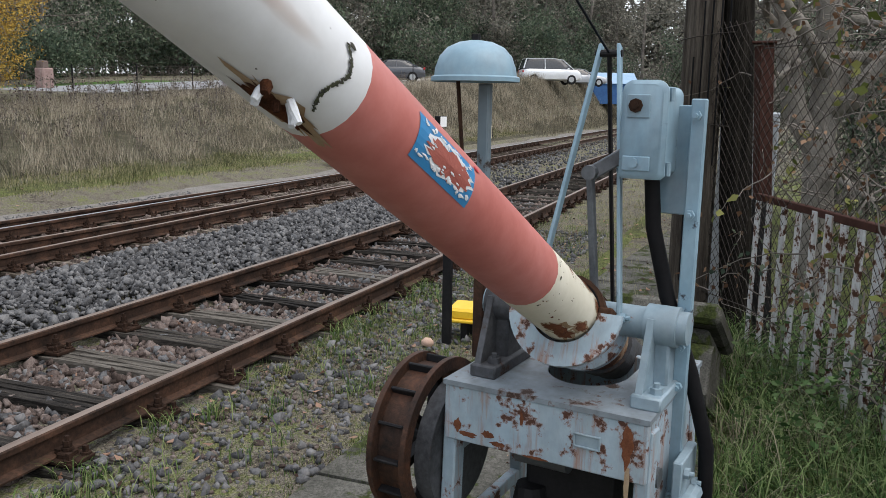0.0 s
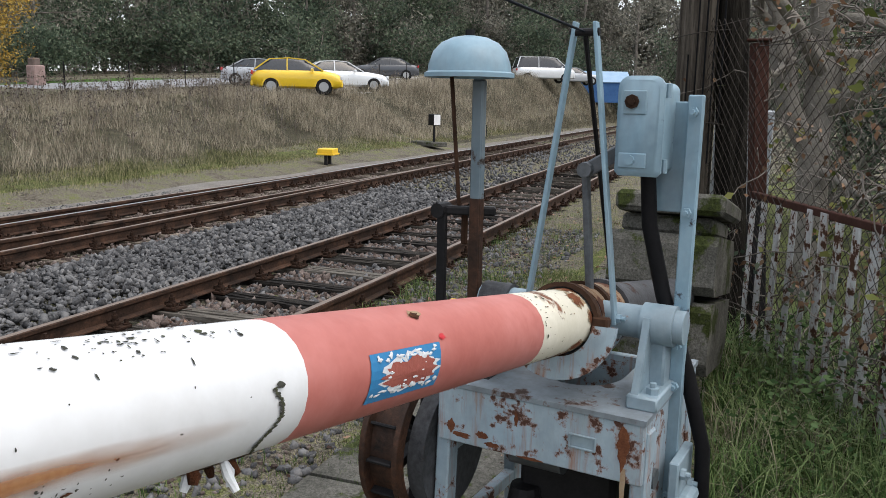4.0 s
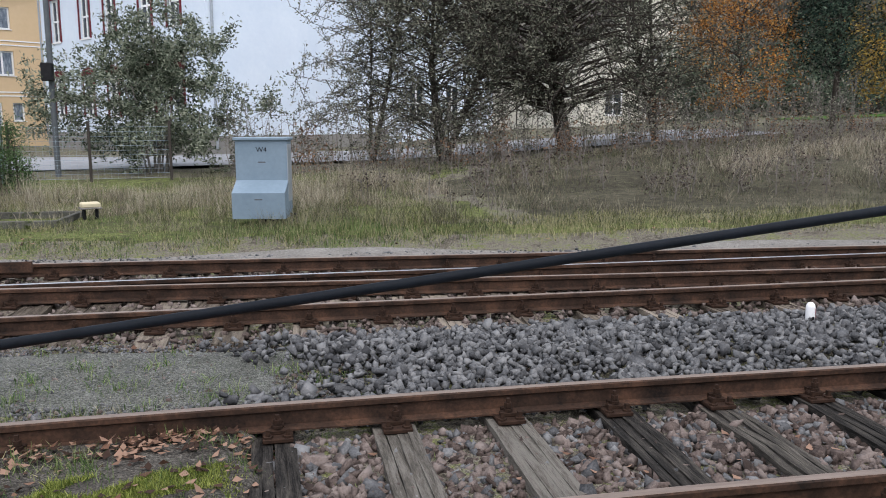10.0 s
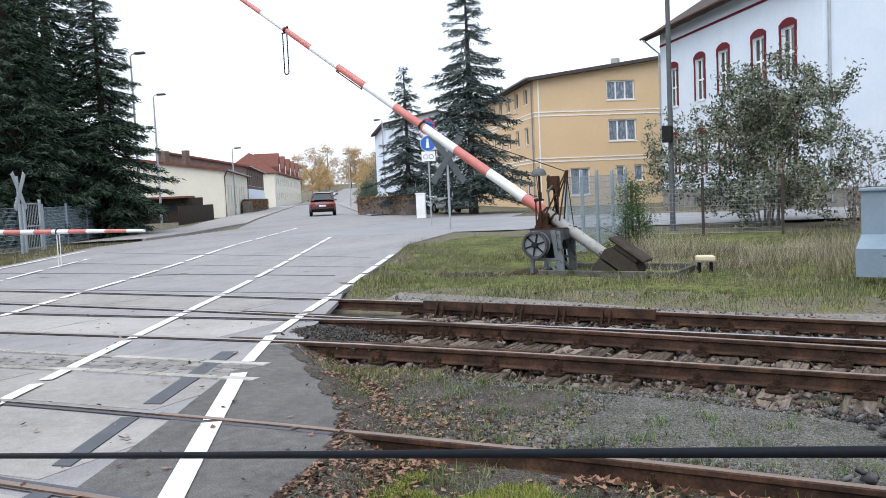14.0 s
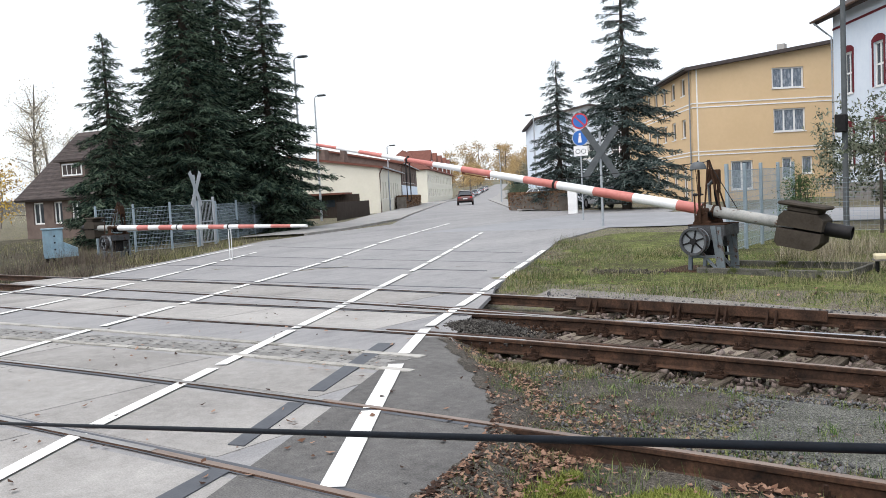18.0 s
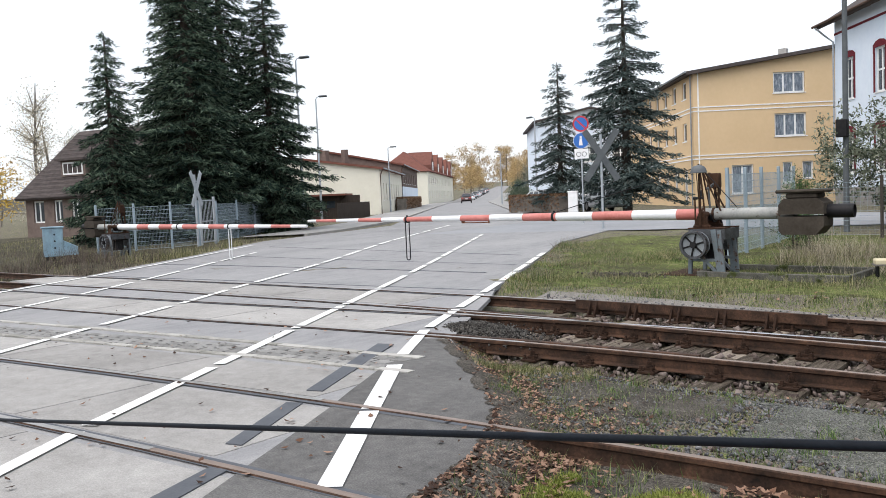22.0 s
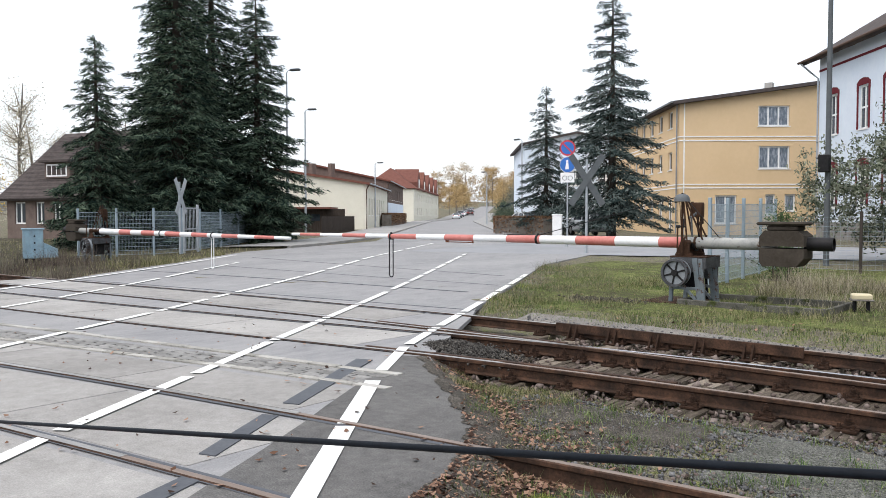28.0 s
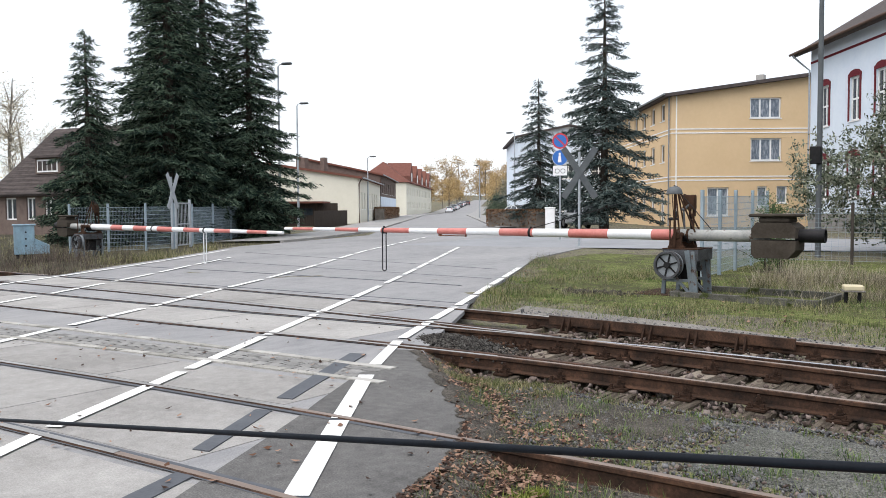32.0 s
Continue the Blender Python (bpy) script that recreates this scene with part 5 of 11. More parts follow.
# ---- booms: the origin is the pivot, +x runs to the tip ----
def radius(a, near=False):
    return 0.097 - 0.0047 * max(a, 0) if near else 0.104 - 0.0063 * max(a, 0)


def boom(name_label, bands, near, loop_at, wire_to, apex=(0.154, 0.868), block=0.27):
    t = thing("barrier_boom", name_label, "barrier boom", None, "barrier booms")
    red = bands[0][1]
    for a, b, c in [(bands[k][0], bands[k + 1][0], bands[k][1]) for k in range(len(bands) - 1)]:
        n = 24
        steps = max(2, int((b - a) / 0.25) + 1)
        g = Geo()
        vs, fs = [], []
        xs_ = np.linspace(a, b, steps)
        for x in xs_:
            vs += [(x, radius(x, near) * math.cos(TAU * k / n), radius(x, near) * math.sin(TAU * k / n)) for k in range(n)]
        for i in range(steps - 1):
            fs += [(i * n + k, i * n + (k + 1) % n, (i + 1) * n + (k + 1) % n, (i + 1) * n + k) for k in range(n)]
        fs += [tuple(range(n)), tuple(range(steps * n - 1, (steps - 1) * n - 1, -1))]
        g.add(vs, fs)
        nm, mt = {"r": ("red_band", M_RED), "w": ("white_band", M_WHITE), "c": ("cream_band", M_WHITERUST)}[c]
        part(nm, g, mt, t, smooth=True)
    g = Geo().rod((-2.1 if near else -1.5, 0, 0), (bands[0][0], 0, 0), 0.102, 0.105, 24)
    part("tail_pipe", g, M_FARSTEEL if near else M_TAIL, t, "dull grey pipe behind the pivot", smooth=True)
    if near:
        g = Geo().rod((-0.34, 0, 0), (0.02, 0, 0), 0.1085, 0.107, 24)
        part("rusty_sleeve", g, M_SLEEVE, t, "rust-brown sleeve with peeling paint", smooth=True)
        part("pipe_collar", Geo().turn([(0.105, -0.03), (0.122, -0.03), (0.122, 0.03), (0.105, 0.03)], 24, pose(-0.36, 0, 0, 0, 90, 0)), M_FARSTEEL, t)
    # clamp shell round the pivot
    g = Geo()
    prof = [(0.106, -0.13), (0.15, -0.13), (0.15, -0.1), (0.12, -0.085), (0.12, 0.085), (0.178 if near else 0.15, 0.1), (0.178 if near else 0.15, 0.125), (0.106, 0.13)]
    g.turn(prof, 20, pose(0.02, 0, 0, 0, 90, 0), -0.5 * math.pi, 0.5 * math.pi)
    part("clamp_shell", g, M_PLATE if near else M_DARKSTEEL, t, smooth=False)
    for x in (0.1, -0.1):
        g = Geo().turn([(0.104, -0.02), (0.118, -0.02), (0.118, 0.02), (0.104, 0.02)], 24, pose(x, 0, 0, 0, 90, 0))
        g.box((x, 0.12, 0.0), (0.05, 0.05, 0.05), 0.006)
        g.box((x, -0.12, 0.0), (0.05, 0.05, 0.05), 0.006)
        part("clamp_ring", g, M_BROWNSTEEL, t)
    # strut frame for the stay
    ax_, az_ = apex
    mt = M_BLUECLEAN if near else M_BROWNSTEEL
    for x, y in ((0.02, 0.145), (0.02, -0.145)) if near else ((0.02, 0.145), (0.02, -0.145), (-0.26, -0.12), (-0.26, 0.12)):
        g = Geo().bar((x, y, 0.0 if x > -0.1 else 0.06), (ax_, 0.03 * (1 if y > 0 else -1), az_ + 0.03), 0.036 if near else 0.03, 0.012, (0, 1, 0), 0.002)
        bolt(g, (x, y, 0.02 if x > -0.1 else 0.07), (0, 1 if y > 0 else -1, 0), 0.015)
        part("strut", g, mt, t)
    part("stay_bolt", Geo().rod((ax_, -0.045, az_), (ax_, 0.045, az_), 0.012, n=10), M_DARKSTEEL, t)
    A = Vector((ax_, 0, az_))
    L = Vector((wire_to, 0, radius(wire_to, near)))
    if near:
        A, L = Vector((0, 0, 0)), Vector((wire_to, 0, 0))
    pts = [A.lerp(L, k / 16) - Vector((0, 0, 0.004 * math.sin(math.pi * k / 16))) for k in range(17)]
    part("stay_cable", Geo().tube(pts, 0.0037 if near else 0.008, 14), M_ROPE if near else M_DARKSTEEL, t, "black stay cable" if near else "thin dark stay wire", smooth=True, at=pose(ax_, 0, az_, 0, math.degrees(math.atan(STAY_SLOPE)), 0) if near else None)
    A = Vector((ax_, 0, az_))
    part("back_stay", Geo().tube([A, (-0.5, 0, 0.12)], 0.008, 6), M_DARKSTEEL, t)
    # small fittings on the pole
    for a in (wire_to, loop_at) if not near else ():
        g = Geo().turn([(radius(a, near) + 0.001, -0.025), (radius(a, near) + 0.012, -0.025), (radius(a, near) + 0.012, 0.025), (radius(a, near) + 0.001, 0.025)], 20, pose(a, 0, 0, 0, 90, 0))
        g.box((a, 0, radius(a, near) + 0.02), (0.04, 0.03, 0.04), 0.004)
        part("pole_clip", g, M_DARKSTEEL, t)
    # counterweight
    mt = M_BLOCK if near else M_WEIGHT
    h, shift = (0.29, 0.085) if near else (block, 0.0)
    g = Geo().sheet([(-2.95, 0.02), (-2.06, 0.02), (-2.0, 0.07), (-2.0, 0.29), (-2.05, 0.345), (-2.85, 0.345), (-2.95, 0.28)] if near else [(-2.02, -0.02), (-1.3, -0.02), (-1.3, 0.14), (-1.38, 0.24), (-1.92, 0.24), (-2.02, 0.16)], -h + shift, h + shift, pose(0, 0, 0, 90, 0, 0))
    part("weight_block", g, mt, t, "upper weathered counterweight block")
    g = Geo().sheet([(-2.95, -0.02), (-2.06, -0.02), (-2.0, -0.07), (-2.0, -0.34), (-2.06, -0.41), (-2.75, -0.41), (-2.95, -0.3)] if near else [(-2.02, -0.06), (-1.3, -0.06), (-1.3, -0.3), (-1.36, -0.36), (-1.9, -0.36), (-2.02, -0.22)], -h + shift, h + shift, pose(0, 0, 0, 90, 0, 0))
    part("weight_block", g, mt, t, "lower weathered counterweight block")
    part("weight_slab", Geo().box((-2.47 if near else -1.66, -shift, 0.395 if near else 0.285), (0.72 if near else 0.5, 1.75 * h, 0.1 if near else 0.085), 0.018), mt, t)
    part("weight_slab", Geo().box((-2.45 if near else -1.64, 0.02 - shift, 0.51 if near else 0.36), (0.95 if near else 0.78, 2.02 * h, 0.115 if near else 0.06), 0.025), mt, t)
    g = Geo().turn([(0.1, -0.3), (0.115, -0.3), (0.115, 0.15), (0.09, 0.15), (0.09, -0.28)], 24, pose(-3.0 if near else -2.12, 0, 0.02, 0, 90, 0))
    part("end_pipe", g, M_DARKSTEEL if not near else M_BROWNSTEEL, t, smooth=True)
    return t


M_SLEEVE = worn_paint("peeling ochre-brown sleeve", [(0.2, 0.13, 0.075), (0.3, 0.21, 0.13)], (0.16, 0.065, 0.028), 0.54, 0.55, 0.7, (0.08, 0.032, 0.018), 1.0)
M_TAIL = mat("dull cream-grey pipe paint", [(0.17, 0.175, 0.17), (0.27, 0.275, 0.265), (0.34, 0.335, 0.31)], 0.6, 0, 3, bump=0.001, rust=(0.1, 0.055, 0.035), rust_at=0.6, rust_scale=5)
M_WEIGHT = mat("brown-grey iron weight", [(0.03, 0.025, 0.02), (0.065, 0.055, 0.045)], 0.85, 0, 3, bump=0.004)
NEAR_BANDS = [(0.1, "c"), (0.575, "r"), (1.605, "w"), (2.6, "r"), (3.5, "w"), (4.4, "r"), (5.25, "w"), (6.1, "r"), (6.9, "w"), (7.4, "w")]
FAR_BANDS = [(0.1, "r"), (0.6, "w"), (1.5, "r"), (2.37, "w"), (3.22, "r"), (4.06, "w"), (4.94, "r"), (5.77, "w"), (6.62, "r"), (7.52, "w"), (8.28, "r"), (9.1, "w"), (9.93, "r"), (10.72, "w"), (11.05, "w")]
LEFT_BANDS = [(0.1, "w"), (0.75, "w"), (1.4, "r"), (2.1, "w"), (2.75, "r"), (3.5, "w"), (4.1, "r"), (4.9, "w"), (5.5, "r"), (6.3, "w"), (7.0, "r"), (7.75, "w"), (8.5, "r"), (9.35, "w"), (9.98, "w")]
near_boom = boom("thick red and white barrier boom, chipped, rusty and lowering", NEAR_BANDS, True, 7.4, 5.55)
part("stay_eye", Geo().box((5.66, 0, 0.13), (0.03, 0.02, 0.14), 0.004), M_DARKSTEEL, near_boom)
near_stay = next(c for c in near_boom.children if c.name.startswith("stay_cable"))
far_boom = boom("red and white barrier boom lowering over the far lanes", FAR_BANDS, False, 7.45, 3.3)
left_boom = boom("red and white barrier boom lowered from across the road", LEFT_BANDS, False, 6.5, 3.8, block=0.2)


def signal_loop(parent, a, light):
    """A long wire loop that hangs from the boom and stays plumb."""
    pts = []
    for k in range(13):
        ang = math.pi * k / 12
        pts.append((-0.06 * math.cos(ang), 0, -0.86 - 0.05 * math.sin(ang)))
    g = Geo().tube([(-0.06, 0, 0)] + pts + [(0.06, 0, 0)], 0.013, 8)
    g.box((0, 0, 0.0), (0.16, 0.03, 0.03), 0.004)
    ob = part("hanging_loop", g, M_WHITE if light else M_DARKSTEEL, parent, "long hanging wire loop", smooth=True)
    ob.matrix_basis = pose(a, 0, -radius(a) - 0.01)
    return ob


far_loop = signal_loop(far_boom, 7.45, False)
left_loop = signal_loop(left_boom, 6.5, True)
# support fork under the far boom
g = Geo()
g.box((5.35, 0, -radius(5.4) - 0.03), (0.75, 0.02, 0.02), 0.003)
for x in (5.0, 5.7, 5.75):
    g.box((x, 0, -radius(x) - 0.02), (0.03, 0.03, 0.05), 0.004)
part("lamp_bracket", g, M_RUSTSTAIN, far_boom, "reddish rusty bracket under the pole")

# marks on the near boom: torn sticker, rust, moss and bird dirt
def on_boom(parent, name, outline, material, label, lift_by=0.0012):
    """A patch on the pole's skin; outline in (along, angle in degrees, 0 at the top, +90 on the viewer's side)."""
    g = Geo()
    pts = []
    for a, d in outline:
        r = radius(a, True) + lift_by
        pts.append((a, r * math.sin(radians(d)), r * math.cos(radians(d))))
    c = np.mean(outline, axis=0)
    r = radius(c[0], True) + lift_by * 1.4
    centre = (c[0], r * math.sin(radians(c[1])), r * math.cos(radians(c[1])))
    n = len(pts)
    g.add(pts + [centre], [(k, (k + 1) % n, n) for k in range(n)])
    return part(name, g, material, parent, label)


def skin_rect(a0, a1, d0, d1, n=6):
    return [(a0 + (a1 - a0) * k / n, d0) for k in range(n)] + [(a1, d0 + (d1 - d0) * k / n) for k in range(n)] + [(a1 - (a1 - a0) * k / n, d1) for k in range(n)] + [(a0, d1 - (d1 - d0) * k / n) for k in range(n)]


def skin_grid(parent, name, a0, a1, d0, d1, material, label, lift_by):
    g = Geo()
    n = 6
    for k in range(n):
        q = [(a0, d0 + (d1 - d0) * k / n), (a1, d0 + (d1 - d0) * k / n), (a1, d0 + (d1 - d0) * (k + 1) / n), (a0, d0 + (d1 - d0) * (k + 1) / n)]
        g.add([(a, (radius(a, True) + lift_by) * math.sin(radians(d)), (radius(a, True) + lift_by) * math.cos(radians(d))) for a, d in q], [(0, 1, 2, 3)])
    return part(name, g, material, parent, label, smooth=True)


def blotch(a, d, la, ld, seed, n=16, jag=0.45):
    r = np.random.default_rng(seed)
    return [(a + la * math.cos(w) * (1 - jag * r.random()), d + ld * math.sin(w) * (1 - jag * r.random())) for w in np.linspace(0, TAU, n + 1)[:-1]]


def rust_run():
    """Thin see-through stain, strongest at one end and along its middle, broken by noise."""
    m = mat("orange rust run", [(0.3, 0.12, 0.045), (0.45, 0.23, 0.1)], 0.8, 0, 20)
    nt = m.node_tree
    n, ln = nt.nodes, nt.links
    co, sep = n.new("ShaderNodeTexCoord"), n.new("ShaderNodeSeparateXYZ")
    ln.new(co.outputs["Generated"], sep.inputs[0])
    mid = n.new("ShaderNodeMath")
    mid.operation, mid.inputs[1].default_value = "PINGPONG", 0.5
    ln.new(sep.outputs["Z"], mid.inputs[0])
    amt = n.new("ShaderNodeMath")
    amt.operation = "MULTIPLY"
    ln.new(sep.outputs["X"], amt.inputs[0])
    ln.new(mid.outputs[0], amt.inputs[1])
    noise, mp = n.new("ShaderNodeTexNoise"), n.new("ShaderNodeMapping")
    mp.inputs["Scale"].default_value = (9, 60, 60)
    noise.inputs["Scale"].default_value, noise.inputs["Detail"].default_value = 1.0, 5
    ln.new(co.outputs["Object"], mp.inputs[0])
    ln.new(mp.outputs[0], noise.inputs["Vector"])
    prod = n.new("ShaderNodeMath")
    prod.operation = "MULTIPLY"
    ln.new(amt.outputs[0], prod.inputs[0])
    ln.new(noise.outputs[0], prod.inputs[1])
    rng_ = n.new("ShaderNodeMapRange")
    rng_.inputs["From Min"].default_value, rng_.inputs["From Max"].default_value, rng_.inputs["To Max"].default_value = 0.02, 0.2, 0.85
    ln.new(prod.outputs[0], rng_.inputs["Value"])
    ln.new(rng_.outputs[0], n["Principled BSDF"].inputs["Alpha"])
    return m


M_STICKER = plain("faded blue sticker", (0.03, 0.19, 0.4), 0.5)
M_TORN = mat("torn white sticker paper", [(0.5, 0.52, 0.54), (0.7, 0.72, 0.74)], 0.7, 0, 30)
M_TORNRED = mat("bare red-brown patch", [(0.24, 0.065, 0.05), (0.33, 0.1, 0.075)], 0.7, 0, 12, bump=0.001)
SIDE = 1
sticker = skin_grid(near_boom, "torn_sticker", 1.185, 1.437, 67 * SIDE, 118 * SIDE, M_STICKER, "torn blue and white sticker", 0.0010)
rq = np.random.default_rng(5)
for d_mid, wide in ((74, 5.0), (109, 4.5)):
    for k in range(13):
        a = 1.195 + 0.235 * (k + rq.random()) / 13
        on_boom(sticker, "paper_scrap", blotch(a, d_mid + rq.normal(0, 2.2), rq.uniform(0.008, 0.02), wide * rq.uniform(0.4, 1.1), 400 + k + d_mid, 9, 0.8), M_TORN, "", 0.0022)
on_boom(sticker, "torn_rim", blotch(1.3, 92, 0.122, 23, 13, 40, 0.3), M_TORN, "ragged white torn paper", 0.0016)
on_boom(sticker, "bare_patch", blotch(1.295, 93, 0.118, 20, 3, 44, 0.4), M_TORNRED, "bare patch where the sticker is torn", 0.0021)
for k in range(12):
    on_boom(sticker, "paper_scrap", blotch(rq.uniform(1.21, 1.4), rq.uniform(80, 107), rq.uniform(0.004, 0.013), rq.uniform(0.8, 2.4), 640 + k, 8, 0.7), M_TORN, "", 0.0027)
for a, d, la, ld, sd in ((0.19, 38, 0.06, 22, 5), (0.14, 5, 0.06, 26, 15), (0.25, 160, 0.12, 22, 25), (0.2, 128, 0.07, 12, 26), (0.33, 171, 0.05, 9, 27), (0.13, 75, 0.03, 14, 28)):
    on_boom(near_boom, "rust_spot", blotch(a, d, la * 1.25, ld * 1.3, sd + 50, 26, 0.55), M_STAINRUN, "orange-brown rust edge", 0.001)
    on_boom(near_boom, "rust_spot", blotch(a, d, la, ld, sd, 26, 0.6), M_RUSTSTAIN, "brown rust patch", 0.0018)
for k in range(60):
    a, d = 0.56 - 0.3 * rq.random() ** 2, rq.uniform(-20, 150)
    on_boom(near_boom, "paint_fleck", blotch(a, d, 0.003 + 0.011 * rq.random() ** 3, 1 + 4.5 * rq.random() ** 3, 700 + k, 8, 0.6), M_MOSS if k % 3 else M_RUSTSTAIN, "", 0.0014)
on_boom(near_boom, "paint_chip", blotch(1.22, 30, 0.022, 7, 6, 14, 0.6), M_HOLE, "chipped paint", 0.0018)
on_boom(near_boom, "paint_chip", blotch(1.215, 27, 0.034, 9, 66, 14, 0.6), M_STAINRUN, "rusty rim of a paint chip", 0.001)
on_boom(near_boom, "paint_chip", blotch(1.165, 62, 0.02, 5, 67, 12, 0.6), M_SIGNRED, "fresh red scratch", 0.001)
# dark moss in the weld groove
for k in range(75):
    d = 78 + 70 * (k + rq.random() * 0.6) / 75
    a = 1.672 + 0.012 * math.sin(0.11 * d) + rq.normal(0, 0.0016)
    on_boom(near_boom, "moss_streak", blotch(a, d, rq.uniform(0.0025, 0.008), rq.uniform(0.8, 2.6), 1820 + k, 9, 0.6), M_SPECK if k % 2 else M_MOSS, "dark moss line round the weld" if k == 0 else "", 0.0018)
on_boom(near_boom, "paint_chip", blotch(1.668, 77, 0.012, 4, 861, 10, 0.5), M_SPECK, "dark moss knot", 0.002)
on_boom(near_boom, "paint_chip", blotch(1.7, 172, 0.12, 15, 31, 30, 0.6), M_HOLE, "rusty peeled paint on the underside", 0.0022)
on_boom(near_boom, "paint_chip", blotch(1.7, 168, 0.15, 20, 32, 30, 0.6), M_STAINRUN, "orange rust round the peeled paint", 0.0012)
rk = np.random.default_rng(77)
for k in range(7):
    a, d = 1.685 + 0.013 * k + rk.normal(0, 0.006), rk.normal(166, 6)
    n_ = Vector((0, math.sin(radians(d)), math.cos(radians(d))))
    o = Vector((a, 0, 0)) + n_ * (radius(a, True) - 0.004)
    e = o + n_ * rk.uniform(0.012, 0.042) + Vector((rk.normal(0, 0.01), rk.normal(0, 0.006), -0.004))
    w = rk.uniform(0.006, 0.012)
    g = Geo().tube([o, o.lerp(e, 0.5) + Vector((rk.normal(0, 0.003), 0, 0)), e], [w * 0.8, w, w * 0.7], 7)
    part("paint_curl", g, M_TORN if k % 3 else M_HOLE, near_boom, "curled crust of white paint" if k == 1 else "")
# long rusty crack with its run
on_boom(near_boom, "rust_spot", blotch(2.075, 97, 0.016, 8, 71, 22, 0.55), M_HOLE, "dark rust hole", 0.0022)
for k in range(70):
    u = (k + rk.random()) / 70
    on_boom(near_boom, "rust_spot", blotch(2.085 + 0.16 * u, 95 - 5.5 * u + rk.normal(0, 0.5), rk.uniform(0.003, 0.007), rk.uniform(0.5, 1.5) * (2.4 if k % 23 in (8, 9, 10) else 1), 880 + k, 9, 0.5), M_HOLE, "long dark rust crack" if k == 0 else "", 0.0021)
bloom = skin_grid(near_boom, "rust_bloom", 2.03, 2.27, 84, 103, rust_run(), "orange bloom along the crack", 0.001)
run = skin_grid(near_boom, "rust_streak", 1.7, 2.09, 88, 115, rust_run(), "soft orange rust run on the white paint", 0.0009)
for a, d, la, ld in ((2.02, 116, 0.012, 4), (2.09, 124, 0.006, 2), (1.93, 102, 0.004, 1.6), (1.98, 119, 0.009, 2)):
    on_boom(near_boom, "rust_spot", blotch(a, d, la, ld, int(a * 1000), 12, 0.6), M_HOLE, "", 0.002)
rs = np.random.default_rng(12)
for k in range(70):
    a, d = (rs.normal(1.99, 0.035), rs.normal(122, 7)) if k < 45 else (rs.uniform(1.72, 2.7), rs.uniform(60, 165))
    on_boom(near_boom, "lichen_spot", blotch(a, d, 0.0015 + 0.004 * rs.random() ** 3, 0.6 + 1.5 * rs.random() ** 3, 300 + k, 7), M_SPECK, "", 0.0012)
for k in range(110):
    a, d = rs.normal(1.86, 0.09) if k < 80 else rs.uniform(1.65, 2.5), rs.normal(14, 15)
    on_boom(near_boom, "lichen_spot", blotch(a, d, 0.002 + 0.01 * rs.random() ** 4, 0.9 + 4 * rs.random() ** 4, 100 + k, 8, 0.6), M_SPECK if k % 3 else M_MOSS, "", 0.0012)


# ---- plants ----
def blades(name, x, y, z, h, w, material, label, lean=0.35, seed=1, category="grass"):
    """Grass blades: one slim triangle each."""
    r = np.random.default_rng(seed)
    n = len(x)
    a = r.uniform(0, TAU, n)
    side = np.stack([np.cos(a), np.sin(a), 0 * a], -1)
    b = r.uniform(0, TAU, n)
    push = np.stack([np.cos(b), np.sin(b), 0 * b], -1) * (lean * h * r.random(n))[:, None]
    base = np.stack([x, y, z], -1)
    up = np.stack([0 * h, 0 * h, h], -1)
    tip = base + up * r.uniform(0.85, 1, n)[:, None] + push
    wd = (np.asarray(w) * np.ones(n))[:, None] * side * 0.42
    v = np.stack([base - wd, base + wd, tip], 1)
    f = np.array([[0, 1, 2]]) + 3 * np.arange(n)[:, None]
    return tagged(new(name, mesh_np(name, v, f, material)), label, category, kind="stuff")


def tufts(n, per, x0, x1, y0, y1, spread, seed):
    r = np.random.default_rng(seed)
    cx, cy = r.uniform(x0, x1, n), r.uniform(y0, y1, n)
    x = (cx[:, None] + r.normal(0, spread, (n, per))).ravel()
    y = (cy[:, None] + r.normal(0, spread, (n, per))).ravel()
    return x, y, r


def off_road(x, y, margin=0.0):
    """Whether points lie clear of the crossing road."""
    rr_ = np.array(ROAD_R)
    ll = np.array(ROAD_L)
    right = np.interp(y, rr_[:, 1], rr_[:, 0]) + margin
    left = np.interp(y, ll[:, 1], ll[:, 0]) - margin
    return (x > right) | (x < left)


def meadow(name, n, per, area, spread, h0, h1, w, material, label, seed, lean=0.35, keep=None):
    x, y, r = tufts(n, per, *area, spread, seed)
    ok = off_road(x, y, 0.05)
    if keep is not None:
        ok &= keep(x, y)
    x, y = x[ok], y[ok]
    patch = np.sin(x * 0.9 + 1.3 * np.sin(y * 0.7)) * np.sin(y * 1.1 - 0.45 * x + np.sin(0.6 * x))
    h = r.uniform(h0, h1, len(x)) * (0.75 + 0.4 * patch)
    return blades(name, x, y, soil_z(x, y) - 0.01, h, w, material, label, lean, seed + 1)


def patches(x, y, seed, size=3.0):
    """Soft clumps about size metres across, 0 to 1."""
    r = np.random.default_rng(seed)
    f = 0
    for k in range(6):
        a, p = r.uniform(0, TAU), r.uniform(0, TAU)
        f = f + np.sin((x * math.cos(a) + y * math.sin(a)) * TAU / (size * r.uniform(0.6, 1.6)) + p)
    return 0.5 + f / 6


def edge_noise(x, y):
    return 0.35 * math.sin(1.9 * x + 0.7 * y) + 0.25 * math.sin(4.3 * x - 2.1 * y)


def dry_side(x, y):
    """Whether a spot lies on the dry side of the ragged line between green and dry turf."""
    return x > (4.0 + 2.5 * edge_noise(0.5 * x, 0.6 * y) if y > 13.2 else 2.0)


